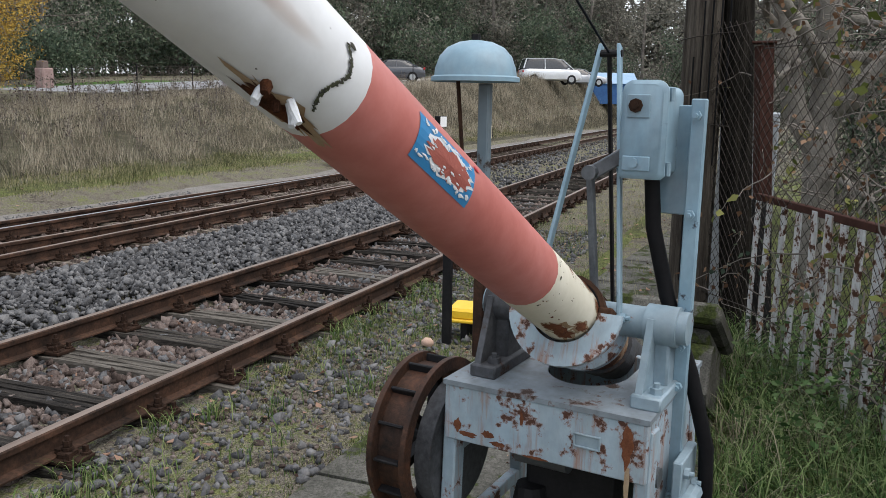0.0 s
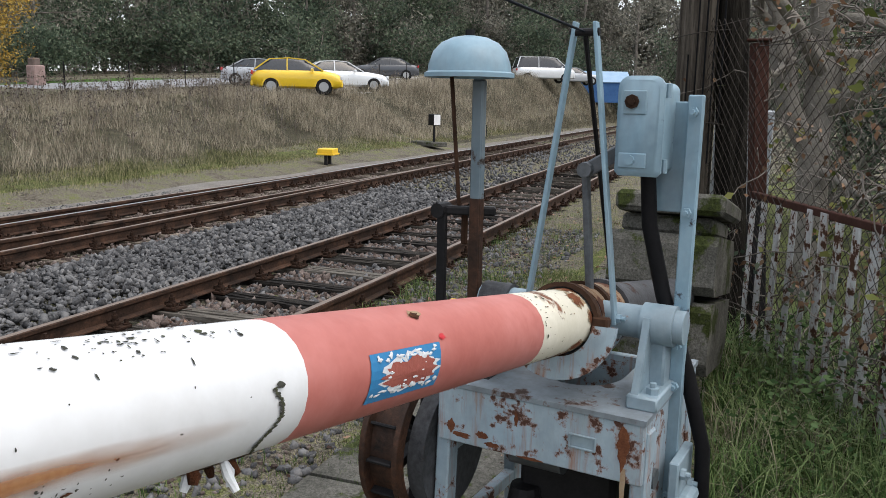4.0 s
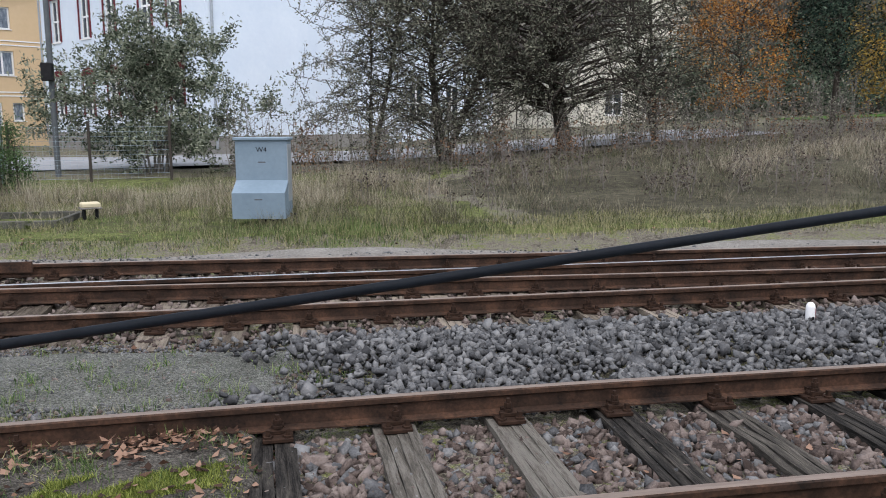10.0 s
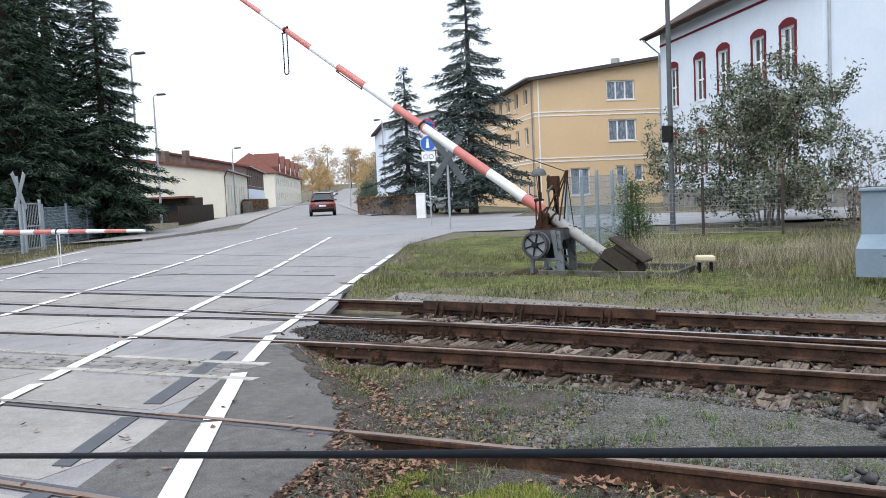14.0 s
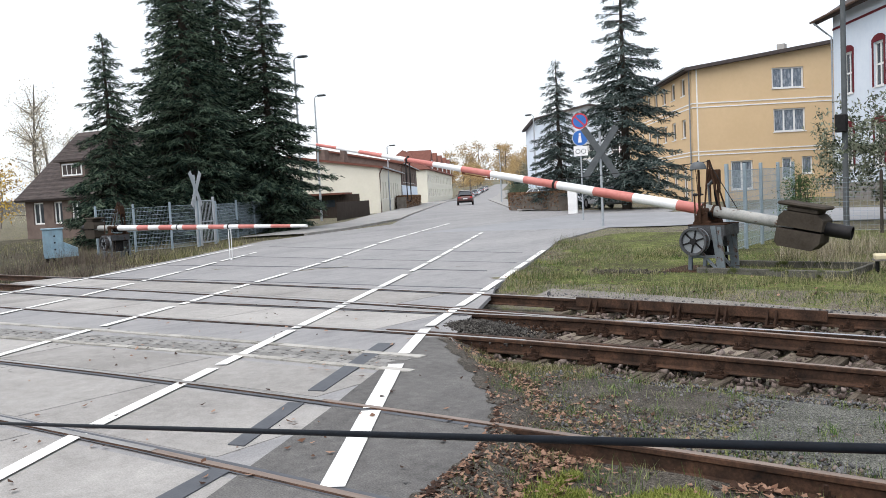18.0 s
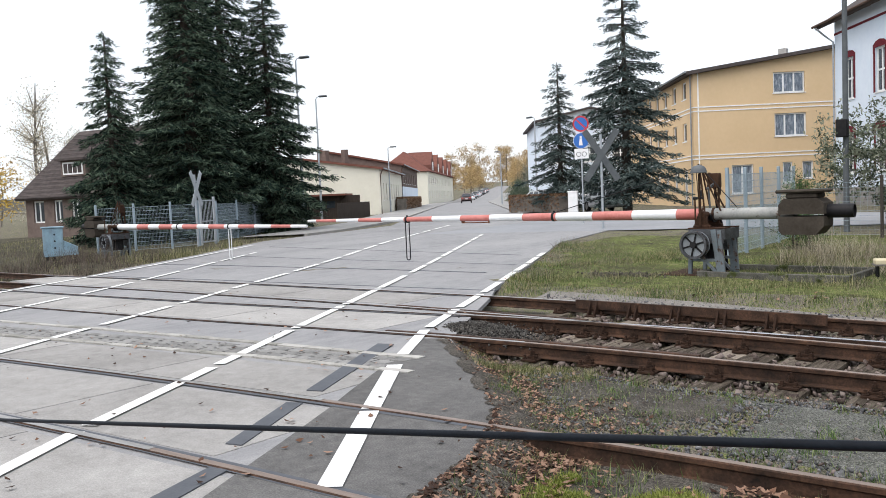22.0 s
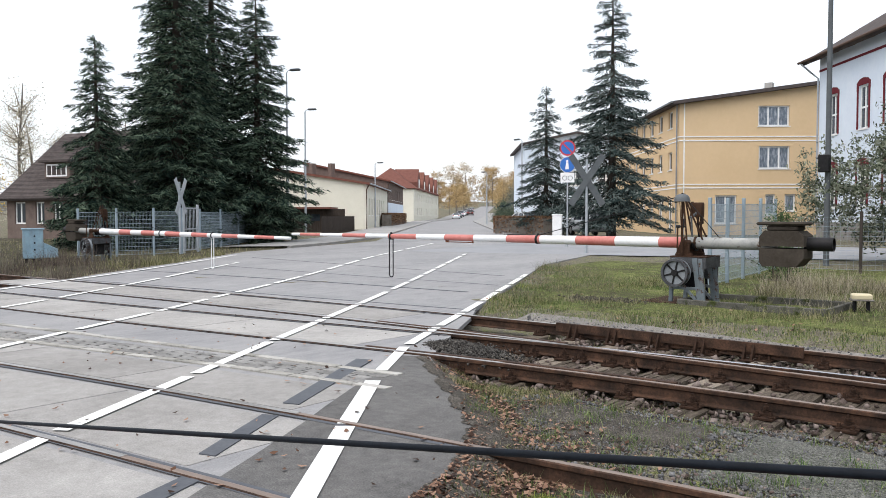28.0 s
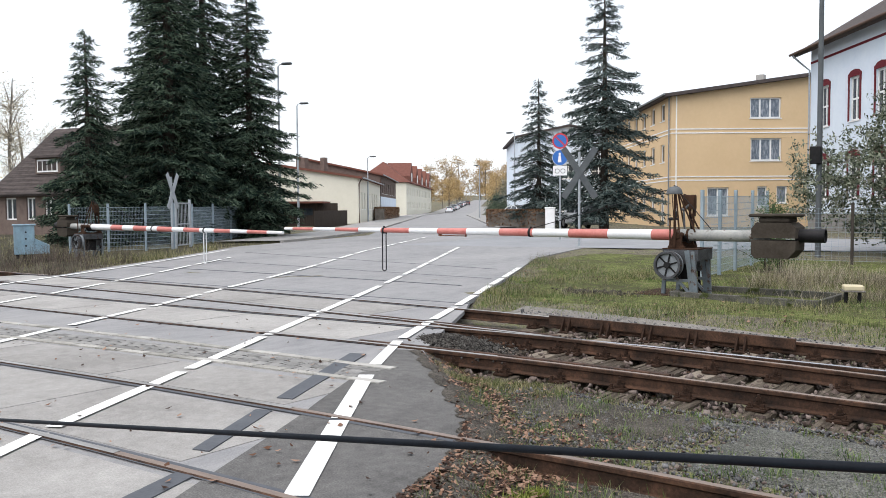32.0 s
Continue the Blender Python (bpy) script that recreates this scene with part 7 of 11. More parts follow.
def spruce(x, y, h, rad, material, seed, label, bare=0.03, dense=1.0, droop=0.35, group="", gap=0.4, fine=0.72):
    r = np.random.default_rng(seed)
    z0 = float(lift(x, y)) - 0.05
    t = thing("spruce_tree", label, "tree", pose(x, y, z0), group)
    g = Geo().tube([(0, 0, 0), (0.03, 0.02, h * 0.4), (0, 0, h * 0.98)], [0.02 * h, 0.013 * h, 0.02], 10)
    part("trunk", g, M_BARK, t, smooth=True)
    C, D, Ls = [], [], []
    limbs = Geo()
    z = h * bare
    while z < h * 0.985:
        f = z / h
        reach = rad * (1 - f) ** 0.85 * (0.5 + 0.5 * min(1, f * 6)) + 0.15
        nb = int(r.integers(6, 10))
        a0 = r.uniform(0, TAU)
        for k in range(nb):
            L = reach * (r.uniform(0.6, 1.0) + 0.25 * (r.random() < 0.15))
            a = a0 + TAU * k / nb + r.normal(0, 0.25)
            zb = z + r.normal(0, 0.35 * gap)
            rise = r.normal(0.25, 0.1) if f > 0.7 else r.normal(0.0, 0.1)
            sag = droop * r.uniform(0.7, 1.3)
            ca, sa = math.cos(a), math.sin(a)

            def arm(u):
                return np.stack([ca * L * u, sa * L * u, zb + L * (rise * u - sag * u ** 1.6 + 0.42 * sag * u ** 4)], -1)

            n = max(4, int((L / 0.075) * dense))
            u = 0.1 + 0.92 * r.random(n) ** 0.75
            sd = np.where(r.random(n) < 0.5, -1.0, 1.0) * r.uniform(0.35, 1.1, n)
            way = np.stack([ca * 0.75 - sa * sd, sa * 0.75 + ca * sd, -0.25 - 0.35 * r.random(n) + 0.35 * u], -1)
            tl = np.clip((0.14 + 0.3 * (1.05 - u)) * L * r.uniform(0.5, 1.1, n), 0.12, 0.85)
            foot = arm(u)
            for w in (0.2, 0.55, 0.95):
                C.append(foot + way * (tl * w)[:, None] + r.normal(0, 0.035, (n, 3)) - [0, 0, 0.10 * w * w])
                D.append(way + r.normal(0, 0.35, (n, 3)) - [0, 0, 0.25])
                Ls.append(fine * (0.16 + 0.3 * tl) * r.uniform(0.7, 1.4, n))
            if L > 0.7:
                limbs.tube([tuple(q) for q in arm(np.array([0, 0.5, 0.95]))], [0.032, 0.02, 0.006], 4, False)
        z += gap * r.uniform(0.6, 1.1)
    ln_ = np.concatenate(Ls)
    v = slivers(np.concatenate(C), np.concatenate(D), ln_ * 1.35, ln_ * 0.24, r)
    part("crown", mesh_np("crown", v, tris_of(v), material), None, t)
    part("branchwork", limbs, M_BARK, t)
    return t


def leafy(name, x, y, h, spread, n_leaf, leaf, material, seed, label, trunk=0.12, stems=1, low=0.25, bark=None, group="", z0=None, clump=0.35, twigs=40, hang=0.0, lean=0.0):
    """A broad-leaved tree or shrub: stems, limbs, twigs and clumped leaves."""
    r = np.random.default_rng(seed)
    z0 = (float(lift(x, y)) if z0 is None else z0) - 0.05
    t = thing(name, label, "shrub" if stems > 2 else "tree", pose(x, y, z0), group)
    g = Geo()
    ends = []
    for s in range(stems):
        a = r.uniform(0, TAU)
        b = spread * (0.12 if stems == 1 else 0.45) * r.random()
        foot = Vector((0.12 * stems * 0.3 * math.cos(a), 0.12 * stems * 0.3 * math.sin(a), 0))
        top = Vector((b * math.cos(a) + lean * h, b * math.sin(a), h * r.uniform(0.75, 0.95)))
        mid = foot.lerp(top, 0.5) + Vector((r.normal(0, 0.03 * h), r.normal(0, 0.03 * h), 0))
        tr = trunk * r.uniform(0.7, 1.1)
        stem = Geo().tube([foot, foot.lerp(mid, 0.5), mid, mid.lerp(top, 0.5), top], [tr, tr * 0.85, tr * 0.6, tr * 0.35, tr * 0.1], 8, False)
        part("trunk" if stems <= 2 else "stem", stem, bark or M_BARK, t, smooth=True)
        for k in range(max(4, twigs // stems)):
            f = r.uniform(low, 0.97)
            p = foot.lerp(mid, f / 0.5) if f < 0.5 else mid.lerp(top, (f - 0.5) / 0.5)
            a = r.uniform(0, TAU)
            reach = spread * (math.sin(math.pi * min(1, 0.18 + 0.85 * f)) ** 0.6) * r.uniform(0.45, 1.05)
            e = Vector((p.x * 0.5 + reach * math.cos(a), p.y * 0.5 + reach * math.sin(a), p.z + h * r.uniform(0.02, 0.16) - hang * reach))
            m = p.lerp(e, 0.5) + Vector((0, 0, 0.06 * h * r.random()))
            g.tube([p, m, e], [tr * 0.2, tr * 0.11, 0.005], 5, False)
            ends.append((p, m, e))
            for q in range(3):
                w = r.uniform(0.35, 1)
                o = m.lerp(e, w)
                e2 = o + Vector(r.normal(0, 0.16 * spread + 0.12, 3))
                g.tube([o, e2], [tr * 0.1 + 0.003, 0.003], 4, False)
                ends.append((o, o.lerp(e2, 0.5), e2))
    part("branchwork", g, bark or M_BARK, t)
    if n_leaf:
        idx = r.integers(0, len(ends), n_leaf)
        E = np.array([[tuple(q) for q in e] for e in ends])
        w = r.random(n_leaf)[:, None]
        c = np.where(w < 0.5, E[idx, 0] + (E[idx, 1] - E[idx, 0]) * (0.4 + w * 1.2), E[idx, 1] + (E[idx, 2] - E[idx, 1]) * (w * 2 - 1) * 1.1)
        c = c + r.normal(0, clump, (n_leaf, 3)) * [1, 1, 0.8]
        c[:, 2] = np.maximum(c[:, 2], 0.1)
        d = r.normal(size=(n_leaf, 3)) + [0, 0, -0.4]
        v = slivers(c, d, leaf * r.uniform(0.6, 1.3, n_leaf), leaf * r.uniform(0.25, 0.5, n_leaf), r)
        part("crown", mesh_np("crown", v, tris_of(v), material), None, t)
    return t


# big dark spruces beyond the fence
for x, y, h, rad, seed, lab, dense in ((-33.8, 17.9, 9.4, 2.2, 1, "slim dark green spruce beside the old house", 1.9), (-34.0, 21.95, 17.5, 3.6, 2, "tall dense dark green spruce behind the fence", 1.5), (-37.0, 26.0, 18.6, 4.0, 3, "tall dense dark green spruce behind the fence", 1.2), (-36.5, 23.5, 15.5, 4.2, 4, "broad dark green spruce behind the fence", 1.1), (-34.4, 26.9, 13.8, 3.3, 5, "pointed dark spruce beside the street lamp", 1.8), (-38.7, 23.6, 6.1, 2.6, 6, "low dark spruce growing against the fence", 1.5), (-34.8, 18.9, 6.5, 2.6, 16, "low dark spruce growing against the fence", 1.7)):
    spruce(x, y, h, rad, M_SPRUCE, seed, lab, 0.02, dense, 0.42, "spruces beyond the fence", 0.33, 0.66)
# open blue-grey spruces by the yellow house
spruce(-27.6, 44.1, 9.6, 2.6, M_BLUESPRUCE, 7, "open blue-grey spruce by the hedge", 0.04, 1.7, 0.5, "spruces by the yellow house", 0.42, 0.66)
spruce(-21.3, 40.8, 14.0, 3.9, M_BLUESPRUCE, 8, "tall open blue-grey spruce by the street corner", 0.1, 1.6, 0.42, "spruces by the yellow house", 0.5, 0.66)
# shrubs and trees along the side street
leafy("locust_shrub", -3.8, 26.8, 4.7, 3.6, 30000, 0.13, M_LOCUST, 21, "many-stemmed grey-green shrub in front of the white house", 0.04, 9, 0.12, twigs=75, clump=0.13, bark=M_TWIG)
leafy("street_tree", 5.2, 26.4, 8.2, 3.8, 26000, 0.1, M_DULLLEAF, 22, "half-bare olive street tree", 0.15, 2, 0.08, twigs=200, clump=0.09)
leafy("street_tree", 9.7, 27.3, 9.2, 4.4, 29000, 0.1, M_DULLLEAF, 23, "half-bare olive street tree with a stout dark trunk", 0.28, 1, 0.14, twigs=220, clump=0.1)
leafy("street_tree", 13.4, 28.0, 8.0, 3.7, 22000, 0.1, M_DULLLEAF, 24, "half-bare olive street tree", 0.12, 2, 0.08, twigs=170, clump=0.09)
leafy("street_tree", 2.9, 27.4, 7.4, 3.0, 15000, 0.1, M_DULLLEAF, 34, "thin half-bare street tree", 0.1, 2, 0.14, twigs=110, clump=0.08)
leafy("oak_tree", 17.6, 29.0, 8.2, 2.7, 11000, 0.12, M_ORANGE, 25, "young oak with orange autumn leaves", 0.1, 1, 0.1, twigs=70, clump=0.2)
leafy("pine_tree", 20.2, 27.6, 9.6, 2.3, 18000, 0.13, M_SPRUCE, 26, "dark green pine among the autumn trees", 0.13, 1, 0.22, twigs=80, clump=0.25)
leafy("birch_tree", 23.6, 27.2, 9.6, 2.7, 24000, 0.11, M_GOLD, 27, "birch in full golden autumn leaf", 0.12, 1, 0.1, bark=M_BARKPALE, twigs=110, clump=0.2, hang=0.25)
leafy("bush", 30.5, 39.0, 4.2, 3.4, 4200, 0.22, M_IVY, 28, "dark evergreen bush behind the lawn", 0.06, 6, 0.1, twigs=54)
leafy("bush", 37.5, 38.5, 3.6, 3.2, 4200, 0.22, M_IVY, 29, "dark evergreen bush behind the lawn", 0.06, 6, 0.1, twigs=54)
for k, (x, y, h) in enumerate(((6.5, 24.6, 1.6), (3.2, 24.8, 1.3), (12.2, 25.3, 1.7), (15.8, 26.0, 2.0), (8.6, 24.4, 1.1), (18.6, 25.2, 1.5), (0.8, 24.8, 1.4))):
    leafy("sapling", x, y, h, 0.5, 160, 0.12, M_DULLLEAF if k % 2 else M_HEDGE, 50 + k, "thin leafless sapling by the side street", 0.018, 3, 0.2, M_TWIG, "saplings by the side street", twigs=18, clump=0.14)
leafy("bush", -62.0, 89.0, 3.0, 1.3, 3600, 0.22, M_IVY, 63, "dark green clipped bush beside the street", 0.05, 5, 0.05, twigs=40, clump=0.25)
leafy("bush", -92.5, 93.5, 3.4, 2.0, 2600, 0.22, M_ORANGE, 64, "thin orange-brown shrub before the house row", 0.04, 5, 0.1, twigs=50, clump=0.25)
leafy("bush", -5.9, 19.7, 1.75, 0.5, 5200, 0.05, M_NETTLE, 61, "slim dark green bush beside the mesh fence", 0.02, 5, 0.05, twigs=30, clump=0.11)
# undergrowth below the street trees
def thicket(n, x0, x1, y0, y1, h0, h1, material, leaf, per, seed, label):
    """Low twiggy growth: thin upright stems with sparse leaves."""
    r = np.random.default_rng(seed)
    g = Geo()
    C = []
    for k in range(n):
        x, y = r.uniform(x0, x1), r.uniform(y0, y1)
        z, h = float(lift(x, y)) - 0.05, r.uniform(h0, h1)
        top = Vector((x + r.normal(0, 0.18 * h), y + r.normal(0, 0.18 * h), z + h))
        foot = Vector((x, y, z))
        g.tube([foot, foot.lerp(top, 0.5) + Vector(r.normal(0, 0.05, 3)), top], [0.014, 0.01, 0.004], 4, False)
        for q in range(5):
            o = foot.lerp(top, r.uniform(0.25, 0.95))
            e = o + Vector((r.normal(0, 0.22 * h), r.normal(0, 0.22 * h), abs(r.normal(0.12 * h, 0.1 * h))))
            g.tube([o, e], [0.007, 0.003], 3, False)
            C.append(np.array(o) + (np.array(e) - np.array(o)) * r.random((per, 1)) + r.normal(0, 0.09, (per, 3)))
    c = np.concatenate(C)
    v = sprays(c, r.normal(size=(len(c), 3)), leaf * r.uniform(0.5, 1.2, len(c)), leaf * r.uniform(0.3, 0.7, len(c)), r)
    ob = thing("undergrowth", label, "undergrowth", kind="stuff")
    part("foliage", mesh_np("foliage", v, quads_of(v), material), None, ob)
    part("stemwork", g, M_TWIG, ob)


thicket(330, -1.5, 19, 23.8, 26.4, 0.7, 2.3, M_DULLLEAF, 0.1, 5, 301, "brown-olive saplings and weeds below the street trees")
thicket(120, -1, 20, 22.5, 25, 0.4, 1.1, M_HEDGE, 0.09, 4, 302, "brown dead weeds on the bank edge")
thicket(260, 1.5, 26, 14.2, 22, 0.3, 0.85, M_WEED, 0.07, 5, 304, "brown weed clumps on the bank")
thicket(160, 18, 48, 19.5, 22.5, 0.4, 1.2, M_WEED, 0.09, 4, 303, "tall brown weeds before the car park")


# far woods behind the car park and along the street
def woods(name, spots, material, seed, label, leaf=0.5, n=420, hr=(9, 15), sr=(2.5, 4.2), base=None, foot=0.04):
    """Trees that merge into one mass: trunks, boughs and leaf sprays from foot to top."""
    r = np.random.default_rng(seed)
    V = []
    g = Geo()
    for x, y in spots:
        h, s = r.uniform(*hr), r.uniform(*sr)
        z = (float(lift(x, y)) if base is None else base) - 0.1
        tr = 0.014 * h
        g.tube([(x, y, z), (x + r.normal(0, 0.3), y + r.normal(0, 0.3), z + h * 0.5), (x + r.normal(0, 0.5), y, z + h * 0.95)], [tr, tr * 0.7, 0.03], 6, False)
        tips = []
        for k in range(26):
            f = r.uniform(foot + 0.05, 0.92)
            a = r.uniform(0, TAU)
            reach = s * (0.55 + 0.5 * math.sin(math.pi * min(1, f + 0.15))) * r.uniform(0.6, 1.0)
            e = (x + reach * math.cos(a), y + reach * math.sin(a), z + h * f + r.uniform(0.1, 1.6))
            g.tube([(x, y, z + h * f), e], [tr * 0.3, 0.02], 3, False)
            tips.append(((x, y, z + h * f), e))
        T = np.array(tips)
        m = int(1.9 * n)
        i = r.integers(0, len(T), m)
        w = r.random((m, 1)) ** 0.6 * 1.1
        q = T[i, 0] + (T[i, 1] - T[i, 0]) * w + r.normal(0, 0.15 * s, (m, 3))
        q[:, 2] = np.maximum(q[:, 2], z + 0.15)
        V.append(slivers(q, r.normal(size=(m, 3)) + [0, 0, -0.3], 0.72 * leaf * r.uniform(0.5, 1.2, m), 0.72 * leaf * r.uniform(0.3, 0.65, m), r))
    v = np.concatenate(V)
    ob = thing(name, label, "woods", kind="stuff")
    part("foliage", mesh_np("foliage", v, tris_of(v), material), None, ob)
    part("trunkwork", g, M_TWIG, ob)
    return ob


rw = np.random.default_rng(4)
def band(n, x0, x1, y0, y1, dx=0.0):
    u = (np.arange(n) + rw.random(n)) / n
    return [(x0 + (x1 - x0) * a + rw.normal(0, 1.5), y0 + (y1 - y0) * a + rw.normal(0, dx)) for a in u]


woods("far_woods", band(26, 40, 90, 60, 18, 3), M_IVY, 71, "dark mixed woods behind the car park", 0.42, 1300, (5, 10))
woods("far_woods", band(34, 44, 98, 68, 12, 4), M_WOODS, 72, "half-bare autumn woods behind the car park", 0.4, 1050, (11, 18))
woods("far_woods", band(24, 24, 46, 52, 46, 3), M_WOODS, 73, "half-bare trees behind the lawn", 0.34, 1300, (9, 15))
woods("far_woods", band(26, 96, 104, 30, -24, 4), M_WOODS, 74, "half-bare woods along the line", 0.42, 1000, (10, 16))
woods("far_woods", band(16, 84, 96, 5, -22, 3), M_IVY, 75, "dark woods along the line", 0.42, 1000, (5, 10))
woods("far_woods", band(56, 46, 125, 88, 0, 4) + band(24, 122, 118, 0, -45, 4), M_WOODS, 81, "dense brown woods closing the view", 1.5, 620, (14, 20), (4, 6), foot=0.0)
woods("far_woods", band(26, 10, 54, 66, 80, 4), M_WOODS, 82, "dense brown woods behind the houses", 1.5, 450, (9, 14), (4, 6))
woods("far_woods", band(44, 44, 104, 54, 2, 3), M_IVY, 84, "dark bushes at the edge of the woods", 0.4, 500, (2.5, 4.5), (2.2, 3.2), foot=0.0)
woods("far_woods", band(44, 50, 112, 62, -6, 3), M_WOODS, 85, "brown thicket inside the woods", 0.5, 450, (3.5, 6.5), (2.6, 3.6), foot=0.0)
woods("far_woods", band(24, 22, 50, 46, 48, 2), M_IVY, 86, "dark bushes behind the lawn", 0.36, 450, (2.5, 4.5), (2.0, 3.0), foot=0.0)
woods("far_woods", band(18, 86, 110, 2, -30, 3), M_WOODS, 87, "brown thicket along the line", 0.5, 450, (3, 6), (2.4, 3.4), foot=0.0)
street_side = []
for s in range(95, 300, 10):
    for off in (-8.5, 7.5):
        p = Vector((*along(STREET0, s + rw.normal(0, 2), off + rw.normal(0, 0.8)), 0))
        street_side.append((p.x, p.y))
woods("street_trees", street_side[17::2] + street_side[20::2], M_STREETGOLD, 77, "golden autumn trees lining the far street", 0.5, 700, (7.5, 11), (2.6, 3.4), foot=0.2)
woods("street_trees", [(-300 + 4.6 * k + rw.normal(0, 2), 322 + 4.2 * k + rw.normal(0, 4)) for k in range(5, 11)], M_STREETGOLD, 83, "golden trees closing the end of the street", 1.0, 1600, (17, 25), (6, 8), foot=0.0)
woods("street_trees", [tuple((Vector(STREET0) + DIRM * s + ACROSS * (11 + rw.normal(0, 1.5)))[:2]) for s in range(62, 130, 9)], M_DULLLEAF, 78, "dull green trees along the street", 0.4, 700, (5, 8), (2.2, 3.2))
woods("far_trees", [(-62, 27), (-70, 33), (-58, 33), (-66, 29)], M_BIRCHPALE, 79, "pale thin birches behind the old house", 0.2, 1500, (8, 12), (2, 2.8))
woods("far_trees", band(8, -110, -80, 36, 30, 4), M_GOLD, 80, "yellow trees beyond the old house", 0.5, 350, (5, 7))


# ---- buildings ----
STREET = Vector((-0.62, 0.785, 0)).normalized()
CROSS = Vector((0.785, 0.62, 0)).normalized()


class Face:
    """An upright wall face from a corner k along d; it looks towards the crossing."""

    def __init__(self, k, d, flip=False):
        self.k, self.d = Vector((k[0], k[1], 0)), Vector((d[0], d[1], 0)).normalized()
        n = Vector((-self.d.y, self.d.x, 0))
        self.n = n if n.dot(-self.k) > 0 else -n
        if flip:
            self.n = -self.n

    def at(self, s, z, out=0.0):
        return self.k + self.d * s + self.n * out + Vector((0, 0, z))

    def box(self, g, s0, s1, z0, z1, o0, o1, ch=0.0):
        m = Matrix((self.d, self.n, Vector((0, 0, 1)))).transposed().to_4x4()
        m.translation = self.k
        return g.box(((s0 + s1) / 2, (o0 + o1) / 2, (z0 + z1) / 2), (abs(s1 - s0), abs(o1 - o0), abs(z1 - z0)), ch, m)

    def wall(self, parent, s0, s1, z0, tops, holes, material, thick=0.3, name="wall", label=""):
        """A wall with its openings cut through; tops: rows of (s, z) for the upper edge."""
        ss = sorted({s0, s1, *[h[0] for h in holes], *[h[1] for h in holes], *[t[0] for t in tops if s0 < t[0] < s1]})
        zmin = min(t[1] for t in tops)
        zs = sorted({z0, zmin, *[h[2] for h in holes], *[h[3] for h in holes]})
        zs = [z for z in zs if z <= zmin]
        g = Geo()

        def hole(s, z):
            return any(h[0] < s < h[1] and h[2] < z < h[3] for h in holes)

        for a, b in zip(ss, ss[1:]):
            for c, e in zip(zs, zs[1:]):
                if hole((a + b) / 2, (c + e) / 2):
                    continue
                for o in (0, -thick):
                    g.add([self.at(a, c, o), self.at(b, c, o), self.at(b, e, o), self.at(a, e, o)], [(0, 1, 2, 3)])
            ta, tb = np.interp([a, b], [t[0] for t in tops], [t[1] for t in tops])
            if max(ta, tb) > zmin + 1e-4:
                for o in (0, -thick):
                    g.add([self.at(a, zmin, o), self.at(b, zmin, o), self.at(b, tb, o), self.at(a, ta, o)], [(0, 1, 2, 3)])
        for h in holes:
            q = [(h[0], h[2]), (h[1], h[2]), (h[1], h[3]), (h[0], h[3])]
            for (a, c), (b, e) in zip(q, q[1:] + q[:1]):
                g.add([self.at(a, c), self.at(b, e), self.at(b, e, -thick), self.at(a, c, -thick)], [(0, 1, 2, 3)])
        return part(name, g, material, parent, label)

    def window(self, parent, s0, s1, z0, z1, cols=2, rows=1, pane=None, frame_mat=None, sill=True, deep=0.12):
        w = 0.09
        g = Geo()
        ring = []
        for o in (-deep + 0.02, -deep - 0.05):
            for a, b, c, e in ((s0, s1, z0, z1), (s0 + w, s1 - w, z0 + w, z1 - w)):
                ring += [self.at(a, c, o), self.at(b, c, o), self.at(b, e, o), self.at(a, e, o)]
        fs = []
        for k in range(4):
            q = (k + 1) % 4
            fs += [(k, q, 4 + q, 4 + k), (8 + k, 12 + k, 12 + q, 8 + q), (k, 8 + k, 8 + q, q), (4 + k, 4 + q, 12 + q, 12 + k)]
        g.add(ring, fs)
        win = part("window", g, frame_mat or M_PVC, parent)
        for k in range(1, cols):
            c = s0 + (s1 - s0) * k / cols
            p = Geo()
            self.box(p, c - w * 0.55, c + w * 0.55, z0 + w, z1 - w, -deep - 0.05, -deep + 0.015)
            part("mullion", p, frame_mat or M_PVC, win)
        for k in range(1, rows):
            c = z0 + (z1 - z0) * k / rows
            p = Geo()
            self.box(p, s0 + w, s1 - w, c - w * 0.5, c + w * 0.5, -deep - 0.05, -deep + 0.012)
            part("crossbar", p, frame_mat or M_PVC, win)
        for k in range(cols):
            a, b = s0 + (s1 - s0) * k / cols, s0 + (s1 - s0) * (k + 1) / cols
            p = Geo()
            self.box(p, a + w * 0.6, b - w * 0.6, z0 + w * 0.6, z1 - w * 0.6, -deep - 0.04, -deep - 0.02)
            part("pane", p, pane or M_GLASS, win)
        if sill:
            p = Geo()
            self.box(p, s0 - 0.06, s1 + 0.06, z0 - 0.05, z0, -deep, 0.05)
            part("sill", p, frame_mat or M_PVC, win)
        return win


def slab_of(g, pts, t=0.12):
    """A thick sheet over a polygon in space."""
    n = len(pts)
    pts = [Vector(p) for p in pts]
    nrm = (pts[1] - pts[0]).cross(pts[2] - pts[0]).normalized()
    if nrm.z < 0:
        nrm = -nrm
    v = pts + [p - nrm * t for p in pts]
    return g.add(v, [tuple(range(n)), tuple(range(2 * n - 1, n - 1, -1))] + [(k, (k + 1) % n, n + (k + 1) % n, n + k) for k in range(n)])


M_CURTAIN = mat("window with pale curtains", [(0.05, 0.065, 0.085), (0.16, 0.19, 0.23), (0.45, 0.48, 0.52)], 0.15, 0, 2.5, stretch=(4, 4, 1))
M_PLINTH = mat("grey plinth", [(0.2, 0.19, 0.18), (0.28, 0.27, 0.25)], 0.9, 0, 1)


